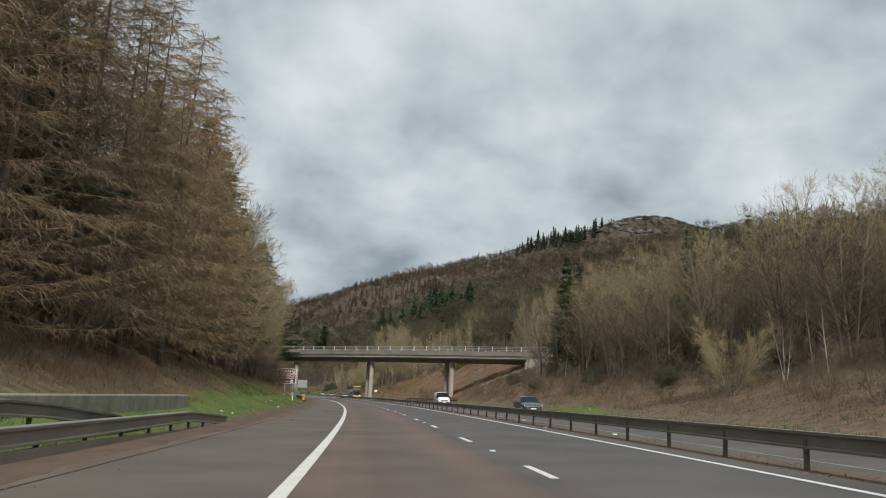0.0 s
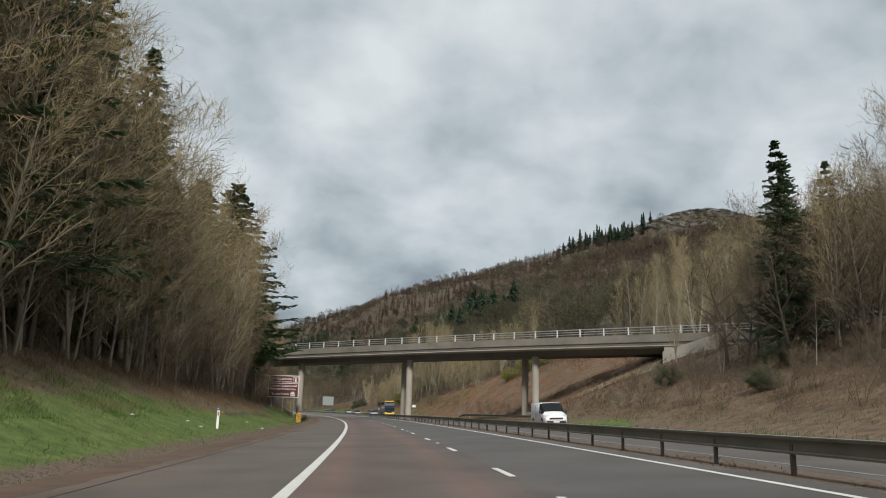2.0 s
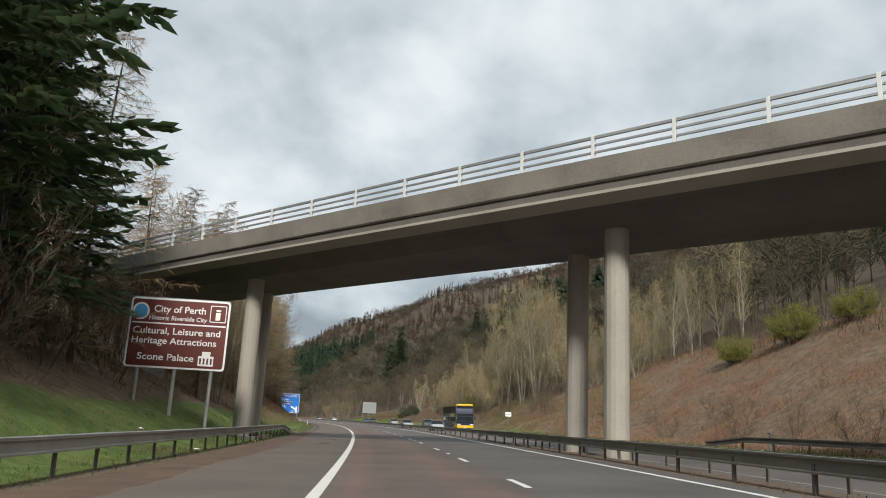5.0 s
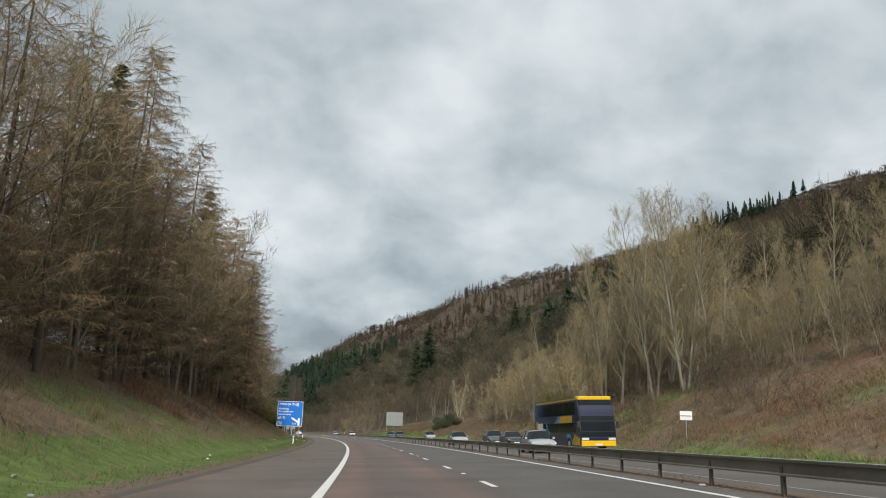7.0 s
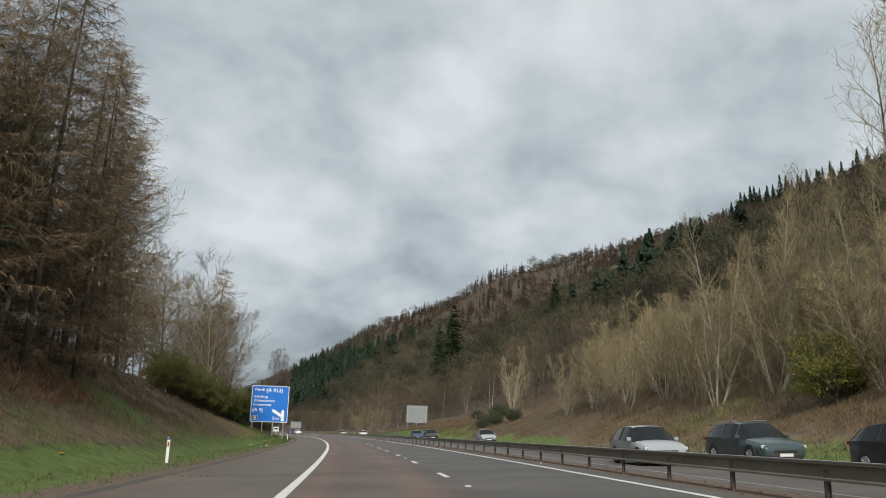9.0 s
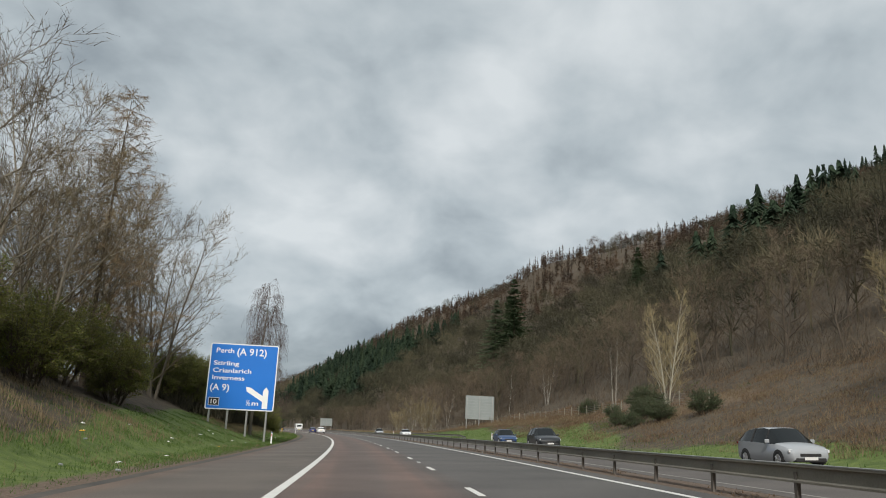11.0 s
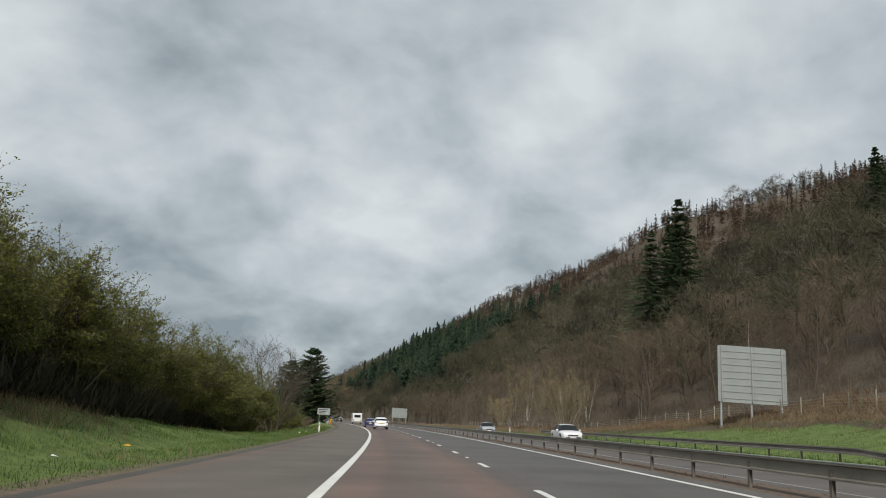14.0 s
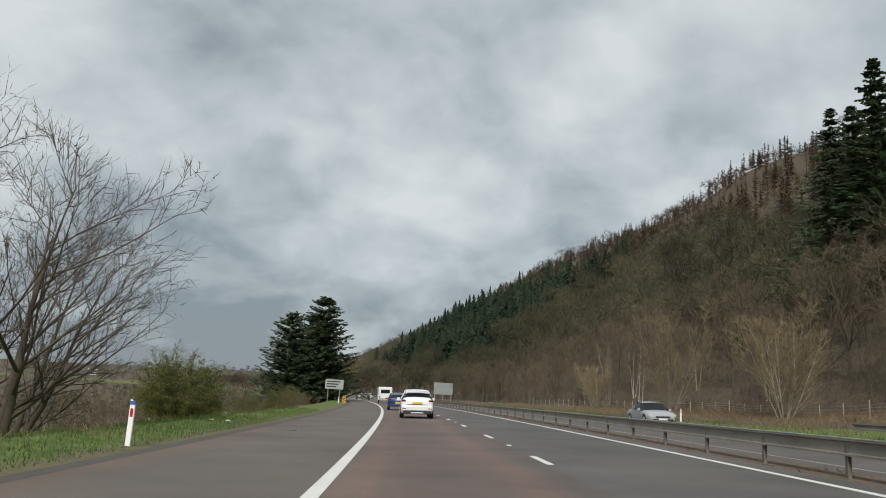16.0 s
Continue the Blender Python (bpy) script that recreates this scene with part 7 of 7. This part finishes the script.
car(69.5, 16.1, True, TEAL_P, "dark teal estate car on the oncoming carriageway", 4.6, 1.8, 1.50)
van(123.2, 16.1, True, WHITE_P, "white panel van on the oncoming carriageway")
coach(262.9, 16.2)
car(261.8, 12.1, True, SILVER_P, "silver small hatchback with roof rails beside the coach", 3.9, 1.75, 1.50, "hatch", True)
car(297.5, 16.1, True, TEAL_P, "dark grey estate car on the oncoming carriageway", 4.7, 1.85, 1.6, "suv", True)
car(288.1, 16.1, True, DARK_P, "black estate car on the oncoming carriageway", 4.6, 1.8, 1.50)
car(298.8, 12.1, True, SILVER_P, "silver hatchback car overtaking on the oncoming carriageway", 4.1, 1.76, 1.50)
car(358.3, 17.4, True, SILVER_P, "silver tall hatchback car on the oncoming carriageway", 4.1, 1.7, 1.55)
car(391.0, 16.1, True, DARK_P, "dark crossover car on the oncoming carriageway", 4.4, 1.82, 1.62, "suv")
car(405.8, 16.1, True, BRIGHT_P, "bright blue hatchback car on the oncoming carriageway", 4.0, 1.74, 1.48)
car(487.5, 16.1, True, WHITE_P, "white saloon car on the oncoming carriageway", 4.6, 1.8, 1.44, "saloon")
car(529.7, 16.1, True, SILVER_P, "silver saloon car on the oncoming carriageway", 4.5, 1.8, 1.44, "saloon")


# ---- fences, wall, litter ----
def fence(s0, s1, lat, height=1.15):
    t = thing("wire_fence", Matrix.Identity(4), "weathered wire mesh fence on pale wooden posts", "fence")
    bm = box(-0.038, 0.038, -0.038, 0.038, -0.3, height, 0.01)
    first = part("post", bm, M_BARK_L, t)
    n = int((s1 - s0) / 3.0)
    for i in range(n + 1):
        s = s0 + 3.0 * i
        p = first if i == 0 else new("post", first.data)
        p.parent = t
        p.matrix_world = stand(at(s, lat), heading(s))
    for z in (0.15, 0.4, 0.62, 0.85, 1.08):
        me = sweep("wire", [(lat - 0.012, z), (lat + 0.012, z), (lat + 0.012, z + 0.03), (lat - 0.012, z + 0.03)], s0, s1, 3.0, M_RAIL, z_of=lambda s: float(ground_z(s, lat)))
        under("wire", me, t)


fence(396, 640, 32.0, 1.35)


def low_wall():
    """Concrete retaining wall at the foot of the bank."""
    t = thing("retaining_wall", Matrix.Identity(4), "low lichen-stained concrete retaining wall on the bank", "wall")
    for i in range(10):
        s = 2.9 + 3.6 * i
        me = sweep("wall_block", [(-8.9, -0.5), (-8.5, -0.5), (-8.5, 0.70), (-8.54, 0.74), (-8.86, 0.74), (-8.9, 0.70)], s, s + 3.57, 1.8, M_LICHEN)
        under("wall_block", me, t)


low_wall()


def small_notice(s, lat):
    t = thing("verge_notice", stand(at(s, lat), heading(s) ), "small pale notice on a post in the far verge", "notice")
    part("post", cyl((0, 0.04, -0.3), (0, 0.04, 2.05), 0.035, 0.035, 8), M_GALV, t)
    part("panel", prism(rounded(-0.45, 0.45, 1.35, 1.98, 0.04), -0.01, 0.015), M_SIGNW, t)
    part("panel_rail", box(-0.42, 0.42, -0.04, -0.01, 1.62, 1.68), M_ALU, t)


small_notice(263.0, 22.6)


def left_board(s, lat):
    t = thing("direction_board", stand(at(s, lat), heading(s)), "pale direction board by the cypress, unreadable", "road sign")
    zb = 1.9
    part("panel", prism(rounded(-1.4, 1.4, zb, zb + 1.45, 0.08), -0.02, 0.02), M_ALU, t)
    for i in range(3):
        part("lettering_bar", box(-1.15, 0.9 - 0.3 * i, -0.03, -0.02, zb + 1.05 - 0.38 * i, zb + 1.22 - 0.38 * i), M_SIGNB, t)
    for x in (-0.9, 0.9):
        part("post", cyl((x, 0.08, -2.0), (x, 0.08, zb + 1.3), 0.06, 0.06, 8), M_GALV, t)


left_board(604, -7.4)


def litter():
    """Scraps thrown on the verges, each its own thing."""
    rng = random.Random(9)
    for i in range(84):
        left = i % 3 != 0 or i >= 64
        s = rng.uniform(10, 520) if i < 64 else rng.uniform(340, 395)
        lat = rng.uniform(-9.0 - 1.5 * (i >= 64), -5.9) if left else rng.choice((rng.uniform(7.0, 9.2), rng.uniform(20.3, 22.0)))
        v = at(s, lat, 0.03)
        if i % 4 == 0:
            t = thing("drink_can", stand(v, rng.uniform(0, 6.28)), "crushed drink can lying on the verge", "litter", "litter on the verges")
            part("can", cyl((-0.07, 0, 0.03), (0.07, 0, 0.03), 0.033, 0.028, 10), M_ALU, t)
        else:
            t = thing("paper_scrap", stand(v, rng.uniform(0, 6.28)), "crumpled white paper or plastic scrap on the verge", "litter", "litter on the verges")
            bm = bmesh.new()
            bmesh.ops.create_icosphere(bm, subdivisions=1, radius=1.0)
            for q in bm.verts:
                q.co = Vector((q.co.x * 0.13, q.co.y * 0.09, max(0, q.co.z) * 0.05)) * rng.uniform(0.6, 1.3)
            part("scrap", bm, M_SIGNW if i % 5 else M_YELLOW, t)


litter()


def soil_drift():
    """Leaf mould and soil washed over the edge of the hard shoulder, with a ragged inner edge."""
    verts, faces, cols = [], [], 5
    ss = np.arange(-60, 226, 0.5)
    for s in ss:
        edge = -4.45 + 0.5 * float(sstep(135, 160, s)) + 0.22 * float(wob(s, 0.0, 0.33, 2.0)) + 0.16 * float(wob(s, 3.0, 1.7, 5.0)) - 0.75 * float(sstep(188, 226, s))
        for j in range(cols):
            lat = -5.62 + (edge + 5.62) * j / (cols - 1)
            hump = 0.004 + 0.03 * math.sin(math.pi * j / (cols - 1)) * (0.7 + 0.3 * float(wob(s, lat, 1.3, 1.0)))
            x, y = plan(s, lat)
            verts.append((float(x), float(y), BANK * lat + hump - (0.012 if j == cols - 1 else 0.0)))
    for i in range(len(ss) - 1):
        for j in range(cols - 1):
            a = i * cols + j
            faces.append((a, a + 1, a + cols + 1, a + cols))
    m = plain("leaf_mould", (0.062, 0.042, 0.030), (0.165, 0.106, 0.071), 0.95, 0.9, bump=0.6, fine=11)
    tagged(new("soil_drift", mesh_of("soil_drift", verts, faces, m, True)), "reddish-brown leaf mould drifted over the shoulder's edge", "soil", kind="stuff")


soil_drift()
joint_ = sweep("shoulder_joint", [(-4.24, BANK * -4.24 + 0.003), (-4.19, BANK * -4.19 + 0.003), (-4.19, BANK * -4.19 - 0.01), (-4.24, BANK * -4.24 - 0.01)], -30, 150, 2.0,
               plain("joint_tar", (0.012, 0.011, 0.010), (0.030, 0.027, 0.024), 0.8, 1.5, bump=0.3), lat_of=lambda s: 0.02 * float(wob(s, 0.0, 0.7, 4.0)))
tagged(new("shoulder_joint", joint_), "dark open joint along the edge of the hard shoulder", "joint", kind="structure")


def far_house(x, y, turn):
    """A white house across the valley."""
    r = math.hypot(x - CX, y - CY) - RAD
    s = (math.atan2(y - CY, x - CX) - PSI) * RAD
    h = thing("house", stand(Vector((x, y, float(ground_z(s, r)))), turn), "small white rendered house with a slate roof", "house")
    render_, slate = plain("white_render", (0.62, 0.62, 0.60), (0.76, 0.76, 0.74), 0.8, 0.4), plain("slate", (0.07, 0.075, 0.085), (0.13, 0.135, 0.145), 0.7, 0.6)
    part("wall", prism([(-7, -2.5), (7, -2.5), (7, 5.0), (-7, 5.0)], -4, 4), render_, h)
    for sd in (1, -1):
        bm = bmesh.new()
        vs = [bm.verts.new(p) for p in ((-7.4, sd * 4.5, 4.7), (7.4, sd * 4.5, 4.7), (7.4, 0, 8.2), (-7.4, 0, 8.2), (-7.4, sd * 4.5, 5.0), (7.4, sd * 4.5, 5.0), (7.4, 0, 8.5), (-7.4, 0, 8.5))]
        for f in ((0, 1, 2, 3), (4, 7, 6, 5), (0, 4, 5, 1), (1, 5, 6, 2), (2, 6, 7, 3), (3, 7, 4, 0)):
            bm.faces.new([vs[i] for i in f])
        part("roof", bm, slate, h, "grey slate roof")
        part("gable", livery([(-4, 5.0), (4, 5.0), (0, 8.2)], sd * 6.9, sd * 6.98), render_, h)
        part("chimney", box(sd * 6 - 0.6, sd * 6 + 0.6, -0.5, 0.5, 7.4, 9.8, 0.05), render_, h)
    for k in range(4):
        for z in (0.9, 3.3):
            part("window", box(-5.2 + 3.3 * k, -4.0 + 3.3 * k, -4.06, -3.96, z, z + 1.3), M_GLASS, h, "dark window")


far_house(-1092.0, 1465.0, 0.776)
